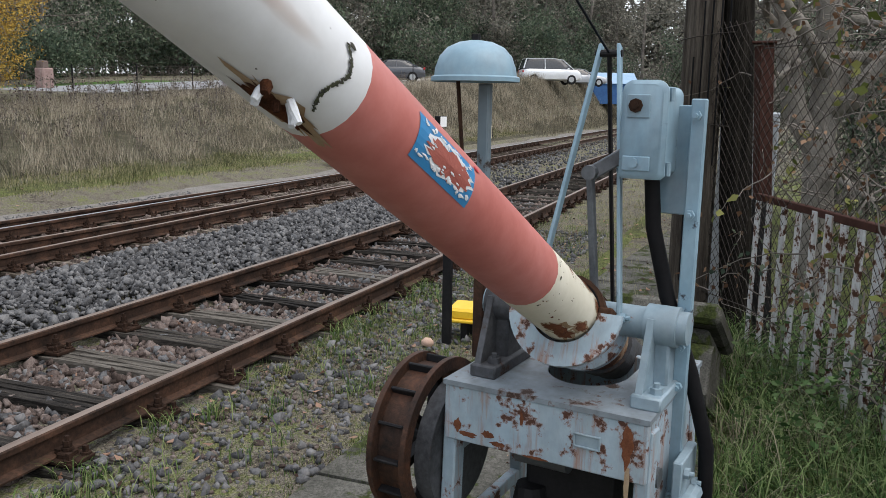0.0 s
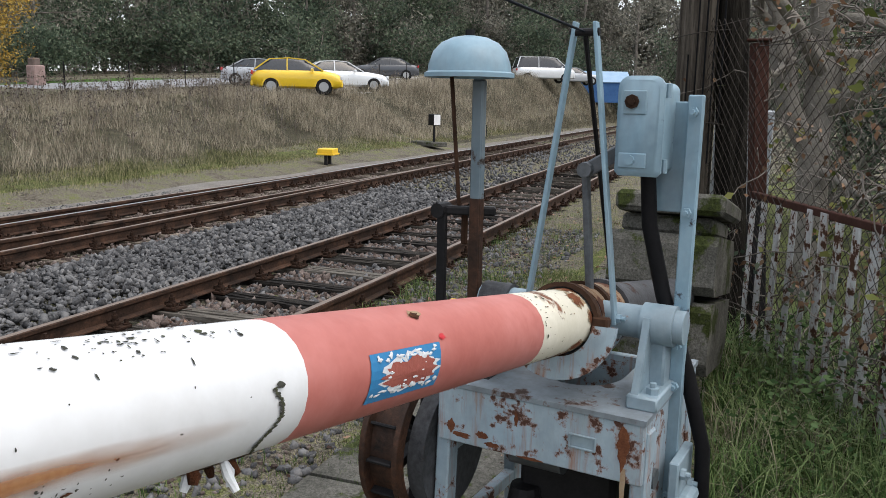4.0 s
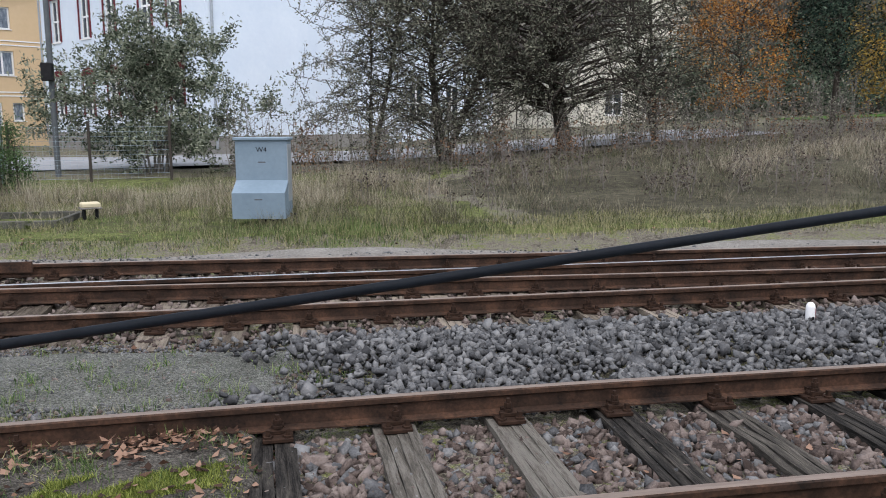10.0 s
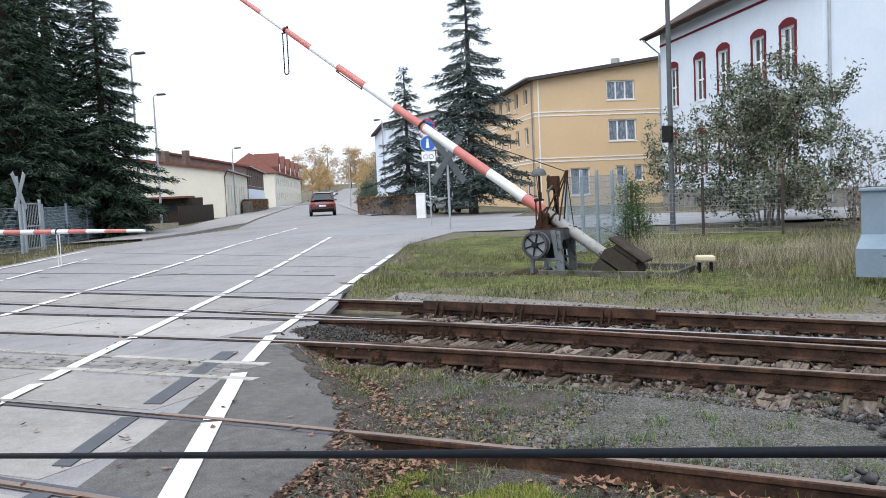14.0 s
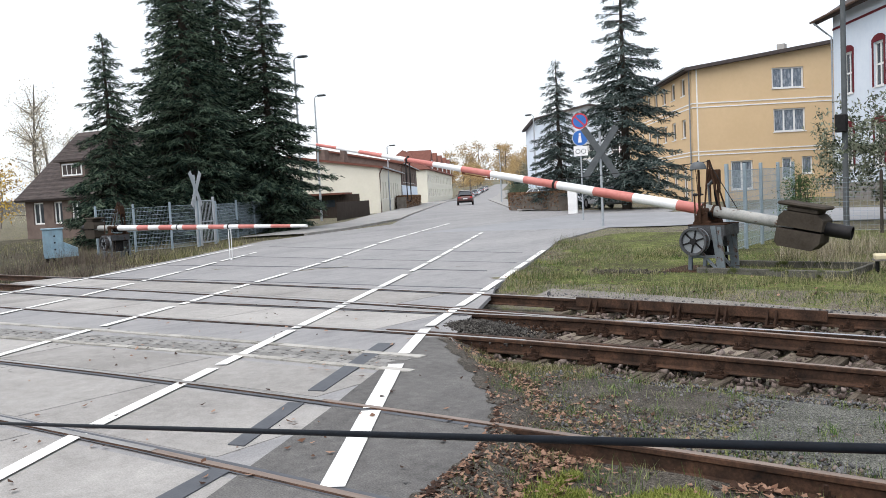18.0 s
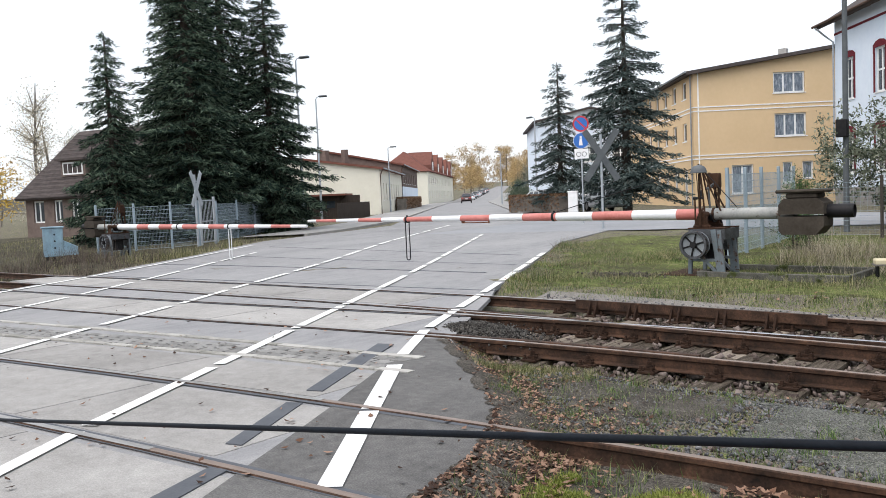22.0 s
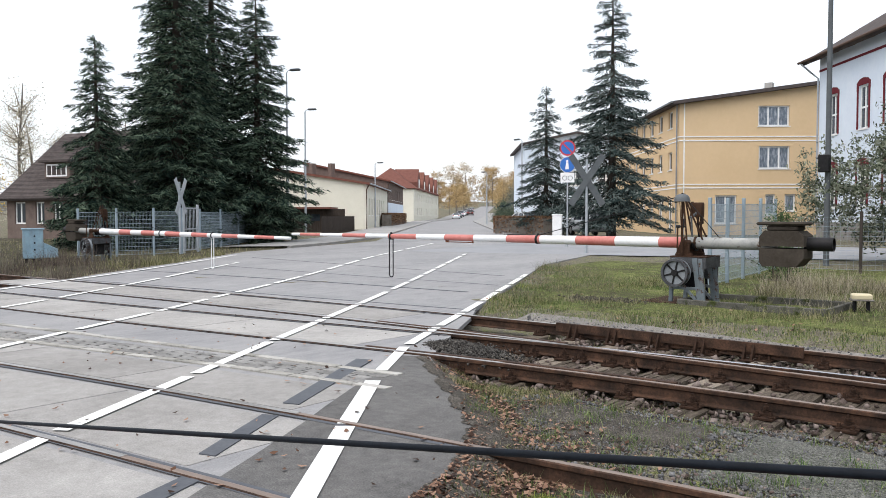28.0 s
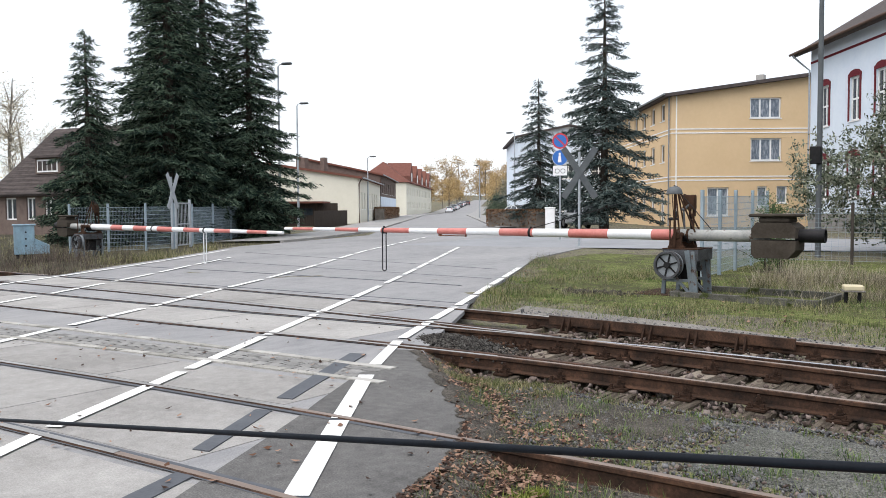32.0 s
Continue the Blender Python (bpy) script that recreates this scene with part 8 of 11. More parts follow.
def yellow_house():
    t = thing("apartment_building", "three-storey yellow ochre rendered apartment building with white windows", "building", pose(0, 0, 0))
    k = (-22.0, 51.5)
    f = Face(k, CROSS)
    wins = [(5.14, 7.16, 7.34, 8.67), (5.2, 7.22, 4.55, 6.03), (2.39, 3.8, 0.95, 2.82), (5.68, 6.31, 1.53, 2.88), (6.94, 7.64, 1.76, 2.89)]
    f.wall(t, 0, 13, -0.3, [(0, 8.97), (8.92, 10.19), (13, 10.7)], wins, M_OCHRE)
    for (a, b, c, e), cols in zip(wins, (3, 3, 2, 1, 1)):
        f.window(t, a, b, c, e, cols, pane=M_CURTAIN)
    for z in (6.36, 6.62, 3.27, 3.5):
        g = Geo()
        f.box(g, 0.0, 13, z, z + 0.07, 0.001, 0.03)
        part("cornice", g, M_PVC, t, "thin cream string course")
    g = Geo()
    f.box(g, 0.28, 0.36, 0.2, 8.9, 0.001, 0.03)
    part("corner_strip", g, M_PVC, t)
    f2 = Face(k, STREET)
    holes = []
    for r, (c, e) in enumerate(((7.38, 8.56), (4.57, 5.8), (1.24, 2.65))):
        for q in range(9):
            s = 1.7 + 2.65 * q
            holes.append((s, s + 1.05, c if not (r == 2 and q == 0) else 0.4, e))
    f2.wall(t, 0.001, 26, -0.3, [(0, 8.97), (26, 8.97)], holes, M_OCHRE)
    for a, b, c, e in holes:
        f2.window(t, a, b, c, e, 1 if c > 3 else 2)
    for z in (6.36, 6.62, 3.27, 3.5):
        g = Geo()
        f2.box(g, 0.0, 26, z, z + 0.07, 0.001, 0.03)
        part("cornice", g, M_PVC, t)
    e0, e1 = f2.at(-0.5, 8.93, 0.55), f2.at(26.4, 8.93, 0.55)
    over = CROSS * 13.6 + Vector((0, 0, 1.83))
    part("roof", slab_of(Geo(), [e0, e1, e1 + over, e0 + over], 0.22), M_ROOFDARK, t, "low dark mono-pitch roof")
    part("gutter", Geo().tube([f2.at(-0.5, 8.88, 0.62), f2.at(26.4, 8.88, 0.62)], 0.07, 8), M_GREYSTEEL, t)
    part("downpipe", Geo().tube([f2.at(0.25, 8.85, 0.1), f2.at(0.25, 0.3, 0.1)], 0.05, 8), M_GREYSTEEL, t)
    g = Geo().box(f.at(6.2, 9.85, -1.0), (0.5, 0.5, 0.9), 0.02)
    part("chimney", g, M_GREYWALL, t)
    f3 = Face(f.at(13, 0)[:2], STREET, True)
    f3.wall(t, 0, 26, -0.3, [(0, 10.6), (26, 10.6)], [], M_OCHRE)
    return t


def white_house():
    t = thing("white_house", "tall white painted house with dark red brick window arches", "building", pose(0, 0, 0))
    k = (-2.95, 35.9)
    f = Face(k, STREET)
    wins = [(c - 0.5, c + 0.5, 5.75, 7.9) for c in (2.4, 4.75, 8.0, 10.5, 13.7)]
    low = [(c - 0.5, c + 0.5, 1.9, 4.0) for c in (2.4, 4.75, 8.0, 10.5, 13.7)]
    f.wall(t, 0, 15.4, 0.2, [(0, 10.25), (15.4, 10.25)], wins + low, M_WHITEWALL)
    for a, b, c, e in wins + low:
        f.window(t, a, b, c, e, 2, 2)
        g = Geo()
        arch = [(a - 0.16, e - 0.25), (a - 0.16, e + 0.14), (a + 0.12, e + 0.3), ((a + b) / 2, e + 0.36), (b - 0.12, e + 0.3), (b + 0.16, e + 0.14), (b + 0.16, e - 0.25), (b, e - 0.25), (b, e), (a, e), (a, e - 0.25)]
        n = len(arch)
        v = [f.at(s, z, 0.035) for s, z in arch] + [f.at(s, z, 0.0) for s, z in arch]
        g.add(v, [tuple(range(n)), *[(q, (q + 1) % n, n + (q + 1) % n, n + q) for q in range(n)]])
        part("brick_arch", g, M_BRICKRED, t, "dark red brick arch")
        g = Geo()
        f.box(g, b, b + 0.14, c, e - 0.25, 0.0, 0.03)
        part("brick_jamb", g, M_BRICKRED, t)
        g = Geo()
        f.box(g, a - 0.14, a, c, e - 0.25, 0.0, 0.03)
        part("brick_jamb", g, M_BRICKRED, t)
    g = Geo()
    f.box(g, 0.4, 15.4, 9.32, 9.44, 0.001, 0.03)
    part("brick_band", g, M_BRICKRED, t, "thin dark red band under the eaves")
    f2 = Face(k, CROSS)
    half = 5.2
    f2.wall(t, 0, 2 * half, 0.2, [(0, 10.25), (half, 13.4), (2 * half, 10.25)], [(3.2, 4.0, 9.2, 9.9)], M_WHITEWALL)
    f2.window(t, 3.2, 4.0, 9.2, 9.9, 1)
    for d, nm in ((0.0, "plinth"),):
        g = Geo()
        f.box(g, -0.04, 15.4, 0.2, 1.15, 0.001, 0.05)
        part(nm, g, M_PLINTH, t)
        g = Geo()
        f2.box(g, -0.04, 2 * half, 0.2, 1.05, 0.001, 0.05)
        part(nm, g, M_PLINTH, t)
    ridge = CROSS * half + Vector((0, 0, 3.15))
    low_e = Vector((0, 0, -0.4)) - CROSS * 0.75
    a, b = f.at(-0.6, 10.35), f.at(16.2, 10.35)
    part("roof", slab_of(Geo(), [a + low_e, b + low_e, b + ridge, a + ridge], 0.2), M_ROOFDARK, t, "dark overhanging roof")
    r2 = CROSS * (2 * half + 0.75) + Vector((0, 0, -0.4))
    part("roof", slab_of(Geo(), [a + r2, b + r2, b + ridge, a + ridge], 0.2), M_ROOFDARK, t)
    for q in range(9):
        g = Geo().bar(f.at(0.3 + q * 1.85, 10.1, 0.0), f.at(0.3 + q * 1.85, 9.86, 0.62), 0.12, 0.12)
        part("rafter_end", g, M_EAVE, t)
    part("downpipe", Geo().tube([f2.at(0.25, 10.0, 0.07), f2.at(0.25, 0.5, 0.07)], 0.055, 8), M_GALV, t, "pale downpipe on the corner")
    part("gutter", Geo().tube([f.at(-0.6, 9.95, 0.85), f.at(16.2, 9.95, 0.85)], 0.07, 8), M_EAVE, t)
    part("gutter_bend", Geo().tube([f.at(15.9, 9.9, 0.85), f.at(15.7, 9.4, 0.4), f.at(15.4, 9.0, 0.08), f.at(15.4, 1, 0.08)], 0.05, 8), M_GALV, t)
    f3 = Face(f.at(15.4, 0)[:2], CROSS, True)
    f3.wall(t, 0, 2 * half, 0.2, [(0, 10.25), (half, 13.4), (2 * half, 10.25)], [], M_WHITEWALL)
    return t


def gable_house(name, label, k, d, width, depth, base, eave, apex, wall_mat, roof_mat, wins, side_wins=(), flip=False, cols=2, rows=2, frame_mat=None):
    """A house whose gable face starts at k and runs along d."""
    t = thing(name, label, "house", pose(0, 0, 0))
    f = Face(k, d, flip)
    f.wall(t, 0, width, base, [(0, eave), (width / 2, apex), (width, eave)], list(wins), wall_mat)
    for w in wins:
        f.window(t, *w, cols, rows, frame_mat=frame_mat)
    back = -f.n * depth
    fb = Face((f.k + back)[:2], d, flip)
    fb.wall(t, 0, width, base, [(0, eave), (width / 2, apex), (width, eave)], [], wall_mat)
    for s, hs in ((0, side_wins), (width, ())):
        c = f.at(s, 0)
        fs = Face(c[:2], (-f.n)[:2])
        fs.n = -f.d if s == 0 else f.d
        fs.wall(t, 0, depth, base, [(0, eave), (depth, eave)], list(hs), wall_mat)
        for w in hs:
            fs.window(t, *w, cols, rows, frame_mat=frame_mat)
    slope = (apex - eave) / (width / 2)
    for s in (0, 1):
        o = 0.45
        se = -o if s == 0 else width + o
        ze = eave - slope * o
        a, b = f.at(se, ze, 0.4), f.at(width / 2, apex, 0.4)
        part("roof", slab_of(Geo(), [a, b, b + back - f.n * 0.8, a + back - f.n * 0.8], 0.18), roof_mat, t)
    return t


yellow_house()
white_house()
gable_house("old_house", "white old house with a steep dark roof behind street trees", (1.9, 40.5), CROSS, 13.5, 11, 0.3, 4.3, 9.2, M_WHITEWALL, M_ROOFDARK,
            [(0.9, 2.2, 1.6, 3.7), (2.6, 3.9, 1.6, 3.7), (6.2, 7.4, 1.6, 3.7), (9.2, 10.4, 1.6, 3.7), (6.0, 7.2, 5.4, 6.9)])
gable_house("far_house", "pale house glimpsed behind autumn trees", (17.5, 47.5), (0.95, 0.3), 12, 10, 0.5, 6.2, 11.0, M_CREAM, M_ROOFDARK, [(2, 3.4, 2, 3.6), (5.2, 6.6, 2, 3.6), (8.4, 9.8, 2, 3.6), (5.2, 6.6, 5.4, 6.8)])
gable_house("small_house", "small grey gabled house down the street", along(STREET0, 150, 8.5), CROSS, 8, 9, 0.3, 4.0, 7.5, M_GREYWALL, M_ROOFDARK, [(2.4, 3.5, 1.4, 2.7)])
gable_house("white_building", "plain white flat-fronted building behind the spruces", (-42.0, 63.5), CROSS, 9.5, 14, 0.3, 8.2, 9.2, M_WHITEWALL, M_ROOFDARK, [(1.2, 2.6, 1.2, 2.6), (4, 5.4, 1.2, 2.6), (1.2, 2.6, 4.2, 5.6), (4, 5.4, 4.2, 5.6), (6.8, 8.2, 4.2, 5.6)])


def long_low(name, label, s0, s1, base, eave, depth, rise, wall_mat, roof_mat, wins, low_mat=None, cols=1):
    """A low building on the far side of the street; its front follows the pavement."""
    t = thing(name, label, "building", pose(0, 0, 0))
    k = Vector((-52.5, 53.3, 0)) + STREET * s0
    f = Face(k[:2], STREET)
    L = s1 - s0
    f.wall(t, 0, L, base, [(0, eave), (L, eave)], wins, wall_mat)
    for w in wins:
        f.window(t, *w, cols, 2)
    if low_mat:
        g = Geo()
        f.box(g, 0.2, L - 0.2, base, base + 3.1, 0.002, 0.06)
        part("lower_cladding", g, low_mat, t, "pale panels on the lower wall")
    fe = Face(k[:2], -CROSS)
    fe.wall(t, 0, depth, base, [(0, eave), (depth, eave + rise)], [], wall_mat)
    back = -CROSS * depth
    a, b = f.at(-0.3, eave + 0.05, 0.4), f.at(L + 0.3, eave + 0.05, 0.4)
    up = back + Vector((0, 0, rise)) - CROSS * 0.4
    part("roof", slab_of(Geo(), [a, b, b + up, a + up], 0.2), roof_mat, t)
    part("gutter", Geo().tube([f.at(-0.2, eave - 0.05, 0.45), f.at(L + 0.2, eave - 0.05, 0.45)], 0.07, 6), M_GREYSTEEL, t)
    part("downpipe", Geo().tube([f.at(0.1, eave, 0.35), f.at(-0.05, eave - 0.6, 0.08), f.at(0.0, base, 0.08)], 0.06, 6), M_EAVE, t)
    return t


low1 = long_low("low_building", "low cream rendered building with a brown roof edge", -0.4, 23, -0.1, 4.4, 10, 1.6, M_CREAM, M_ROOFBROWN, [(2.6 + 2.6 * q, 3.5 + 2.6 * q, 1.5, 3.1) for q in range(7)])
g = Geo()
for s, z in ((4.4, 5.95), (2.6, 5.6)):
    c = Vector((-52.5, 53.3, 0)) - CROSS * (s + 1.0) + STREET * 3
    part("chimney", Geo().box((c.x, c.y, 5.7), (0.5, 0.5, 1.4), 0.02), M_BRICKBROWN, low1)
f = Face((-52.5, 53.3), -CROSS)
g = Geo()
f.box(g, -0.06, 10, -0.1, 0.75, 0.001, 0.06)
part("plinth", g, M_PLINTH, low1)
long_low("brick_building", "brown brick building with pale panels below", 23.2, 52, -0.1, 5.6, 10, 2.2, M_BRICKBROWN, M_ROOFBROWN, [(3 + 3.4 * q, 4.3 + 3.4 * q, 3.4, 4.8) for q in range(7)], M_WHITEWALL)
# row of red-roofed houses further down
k0 = Vector((-52.5, 53.3, 0)) + STREET * 76 + CROSS * 0.4
t = thing("terraced_houses", "long cream house row with a red hipped roof", "building", pose(0, 0, 0.1))
f = Face(k0[:2], (STREET + 0.05 * CROSS)[:2])
L = 64
wins = [(2 + 4.2 * q, 3.4 + 4.2 * q, z, z + 1.5) for q in range(14) for z in (1.2, 3.9)]
f.wall(t, 0, L, -0.1, [(0, 6.4), (L, 6.4)], wins, M_CREAM)
for w in wins:
    f.window(t, *w, 1, 1, sill=False)
fe = Face(k0[:2], -CROSS)
fe.wall(t, 0, 9, -0.1, [(0, 6.4), (9, 6.4)], [(2, 3.4, 1.4, 2.8), (5.5, 6.9, 1.4, 2.8)], M_CREAM)
for w in ((2, 3.4, 1.4, 2.8), (5.5, 6.9, 1.4, 2.8)):
    fe.window(t, *w, 2, 1)
A0, A1 = f.at(-0.5, 6.3, 0.5), f.at(L, 6.3, 0.5)
B0, B1 = A0 - CROSS * 10, A1 - CROSS * 10
R0, R1 = A0 - CROSS * 5 + STREET * 4 + Vector((0, 0, 3.9)), A1 - CROSS * 5 + Vector((0, 0, 3.9))
part("roof", slab_of(Geo(), [A0, A1, R1, R0], 0.2), M_ROOFRED, t)
part("roof", slab_of(Geo(), [B0, B1, R1, R0], 0.2), M_ROOFRED, t)
part("roof", slab_of(Geo(), [A0, B0, R0], 0.2), M_ROOFRED, t)
for q in range(5):
    s = 8 + q * 12
    g = Geo()
    w = 3.2
    v = [f.at(s - w, 6.2, 0.25), f.at(s + w, 6.2, 0.25), f.at(s + w, 7.6, 0.25), f.at(s, 10.2, 0.25), f.at(s - w, 7.6, 0.25)]
    v2 = [p - CROSS * 4.6 for p in v]
    g.add(v + v2, [(0, 1, 2, 3, 4)] + [(a, (a + 1) % 5, 5 + (a + 1) % 5, 5 + a) for a in range(5)])
    gb = part("gable", g, M_ROOFBROWN if q % 2 else M_ROOFRED, t, "brown clad street gable")
    p = Geo()
    f.box(p, s - 0.8, s + 0.8, 6.6, 8.2, 0.26, 0.3)
    part("pane", p, M_PVC, gb)

# old house half hidden by the spruces
e = Vector((0.96, 0.25, 0)).normalized()
k = Vector((-54.9, 23.0, 0))
t = thing("old_house", "old brick house with a big dark tiled roof and a dormer", "house", pose(0, 0, 0))
f = Face(k[:2], e[:2])
wins = [(0.7, 1.7, 1.0, 2.4), (2.6, 3.4, 1.0, 2.4), (4.2, 5.0, 1.0, 2.4), (6.4, 7.4, 1.0, 2.4)]
f.wall(t, 0, 10, -0.2, [(0, 2.75), (10, 2.75)], wins, M_BRICKBROWN)
for w in wins:
    f.window(t, *w, 2, 1, sill=False)
a, b = f.at(-0.4, 2.6, 0.5), f.at(10.4, 2.6, 0.5)
up = -f.n * 5.4 + Vector((0, 0, 4.6))
part("roof", slab_of(Geo(), [a, b, b + up, a + up], 0.18), M_ROOFDARK, t, "dark weathered roof tiles")
dn = -f.n * 10.8
part("roof", slab_of(Geo(), [a + dn, b + dn, b + up, a + up], 0.18), M_ROOFDARK, t)
fs = Face(f.at(0, 0)[:2], (-f.n.x, -f.n.y))
fs.n = -f.d
fs.wall(t, 0, 9.8, -0.2, [(0, 2.75), (4.9, 6.9), (9.8, 2.75)], [], M_BRICKBROWN)
for q in range(16):
    z = 2.62 + 0.275 * q + 0.11
    g = Geo()
    p0, p1 = f.at(-0.4, z, 0.5 - (0.275 * q) * 5.4 / 4.6), f.at(10.4, z, 0.5 - (0.275 * q) * 5.4 / 4.6)
    g.bar(p0, p1, 0.05, 0.03)
    part("tile_course", g, M_ROOFDARK, t)
dorm = Geo()
f.box(dorm, 2.4, 4.6, 3.9, 4.9, -2.2, -0.9)
db = part("dormer", dorm, M_BRICKBROWN, t)
p = Geo()
f.box(p, 2.6, 4.4, 4.0, 4.8, -0.9, -0.86)
part("pane", p, M_PVC, db, "white dormer window")
for q in range(4):
    p = Geo()
    f.box(p, 2.7 + 0.42 * q, 3.04 + 0.42 * q, 4.1, 4.7, -0.86, -0.845)
    part("pane", p, M_ROOFDARK, db, "dark dormer pane")
p = Geo()
f.box(p, 2.2, 4.8, 4.9, 5.02, -2.6, -0.6)
part("dormer_roof", p, M_ROOFDARK, db)
# shed and dark fence by the low building
t = thing("shed", "dark timber shed with a flat brown roof", "shed", pose(0, 0, 0))
c = Vector((-47.3, 41.2, 0))
f = Face((c - CROSS * 3.2)[:2], CROSS)
f.wall(t, 0, 6.4, 0.0, [(0, 2.0), (6.4, 2.0)], [(0.8, 2.4, 1.0, 1.7), (3.0, 4.6, 1.0, 1.7)], M_TIMBERDARK, 0.1)
for w in ((0.8, 2.4, 1.0, 1.7), (3.0, 4.6, 1.0, 1.7)):
    f.window(t, *w, 2, 1, sill=False, deep=0.03, frame_mat=M_TIMBERDARK)
g = Geo()
f.box(g, -0.4, 5.4, 2.0, 2.14, -3.2, 0.6)
part("roof", g, M_ROOFBROWN, t)
part("brace", Geo().tube([f.at(5.3, 2.0, 0.3), f.at(5.0, 1.7, 0.1), f.at(4.9, 1.0, 0.05)], 0.05, 6), M_TIMBERDARK, t)
t = thing("board_fence", "dark brown board fence along the pavement", "fence", pose(0, 0, 0))
f = Face((-40.2, 36.6), (Vector((-46.8, 46.2, 0)) - Vector((-40.2, 36.6, 0)))[:2])
for q in range(44):
    g = Geo()
    f.box(g, q * 0.26, q * 0.26 + 0.24, 0.05, 1.45, 0.0, 0.03)
    part("board", g, M_TIMBERDARK, t)

# distance: low hills of trees behind everything, the haze mixed into their colour
g = Geo()
for k in range(72):
    a0, a1 = TAU * k / 72, TAU * (k + 1) / 72
    r = 900
    h0, h1 = 14 + 5 * math.sin(a0 * 7) + 3 * math.sin(a0 * 17), 14 + 5 * math.sin(a1 * 7) + 3 * math.sin(a1 * 17)
    g.add([(r * math.cos(a0), r * math.sin(a0), -5), (r * math.cos(a1), r * math.sin(a1), -5), (r * math.cos(a1), r * math.sin(a1), h1), (r * math.cos(a0), r * math.sin(a0), h0)], [(0, 1, 2, 3)])
solid("backdrop", g, mat("far woods with painted haze", [(0.13, 0.13, 0.12), (0.22, 0.21, 0.19)], 1, 0, 0.05), "hazy wooded skyline far away", "backdrop", kind="structure")


# ---- cars ----
M_TYRE = plain("black tyre", (0.02, 0.02, 0.021), 0.8)
M_RIM = plain("grey alloy rim", (0.4, 0.41, 0.42), 0.35, 0.6)
M_LIGHTRED = plain("red tail lamp", (0.45, 0.02, 0.02), 0.3)
M_LIGHTCLEAR = plain("clear head lamp", (0.6, 0.62, 0.65), 0.15)
M_CARGLASS = mat("dark car glass", [(0.015, 0.018, 0.022), (0.03, 0.035, 0.04)], 0.06, 0, 1, spec=0.8)
CAR_PAINTS = {}


def car_paint(name, c):
    if name not in CAR_PAINTS:
        m = mat(name + " car paint", [[v * 0.92 for v in c], [min(1, v * 1.06) for v in c]], 0.3, 0.1, 1.2)
        m.node_tree.nodes["Principled BSDF"].inputs["Coat Weight"].default_value = 0.6
        CAR_PAINTS[name] = m
    return CAR_PAINTS[name]


SHAPES = {
    "suv": (4.45, 1.84, 1.66, [(0.0, 0.45, 0.95), (0.05, 0.3, 1.0), (0.9, 0.28, 1.08), (1.3, 0.28, 1.12), (4.2, 0.28, 1.08), (4.4, 0.35, 1.0), (4.45, 0.5, 0.9)], [(1.15, 1.08), (1.95, 1.6), (2.6, 1.66), (3.7, 1.6), (4.3, 1.08)]),
    "hatch": (3.75, 1.68, 1.48, [(0.0, 0.4, 0.7), (0.05, 0.26, 0.82), (0.85, 0.24, 0.98), (3.5, 0.24, 0.98), (3.7, 0.3, 0.9), (3.75, 0.45, 0.75)], [(0.8, 0.97), (1.55, 1.42), (2.2, 1.48), (3.0, 1.42), (3.6, 0.98)]),
    "saloon": (4.5, 1.76, 1.43, [(0.0, 0.38, 0.66), (0.05, 0.25, 0.76), (1.2, 0.24, 0.94), (3.8, 0.24, 0.98), (4.4, 0.28, 0.95), (4.5, 0.42, 0.8)], [(1.25, 0.93), (2.0, 1.38), (2.6, 1.43), (3.3, 1.38), (4.0, 0.97)]),
    "van": (4.4, 1.8, 1.8, [(0.0, 0.4, 0.8), (0.05, 0.26, 0.95), (0.7, 0.25, 1.05), (4.3, 0.25, 1.05), (4.4, 0.4, 1.0)], [(0.6, 1.04), (1.4, 1.72), (2.0, 1.8), (4.1, 1.78), (4.35, 1.05)]),
}


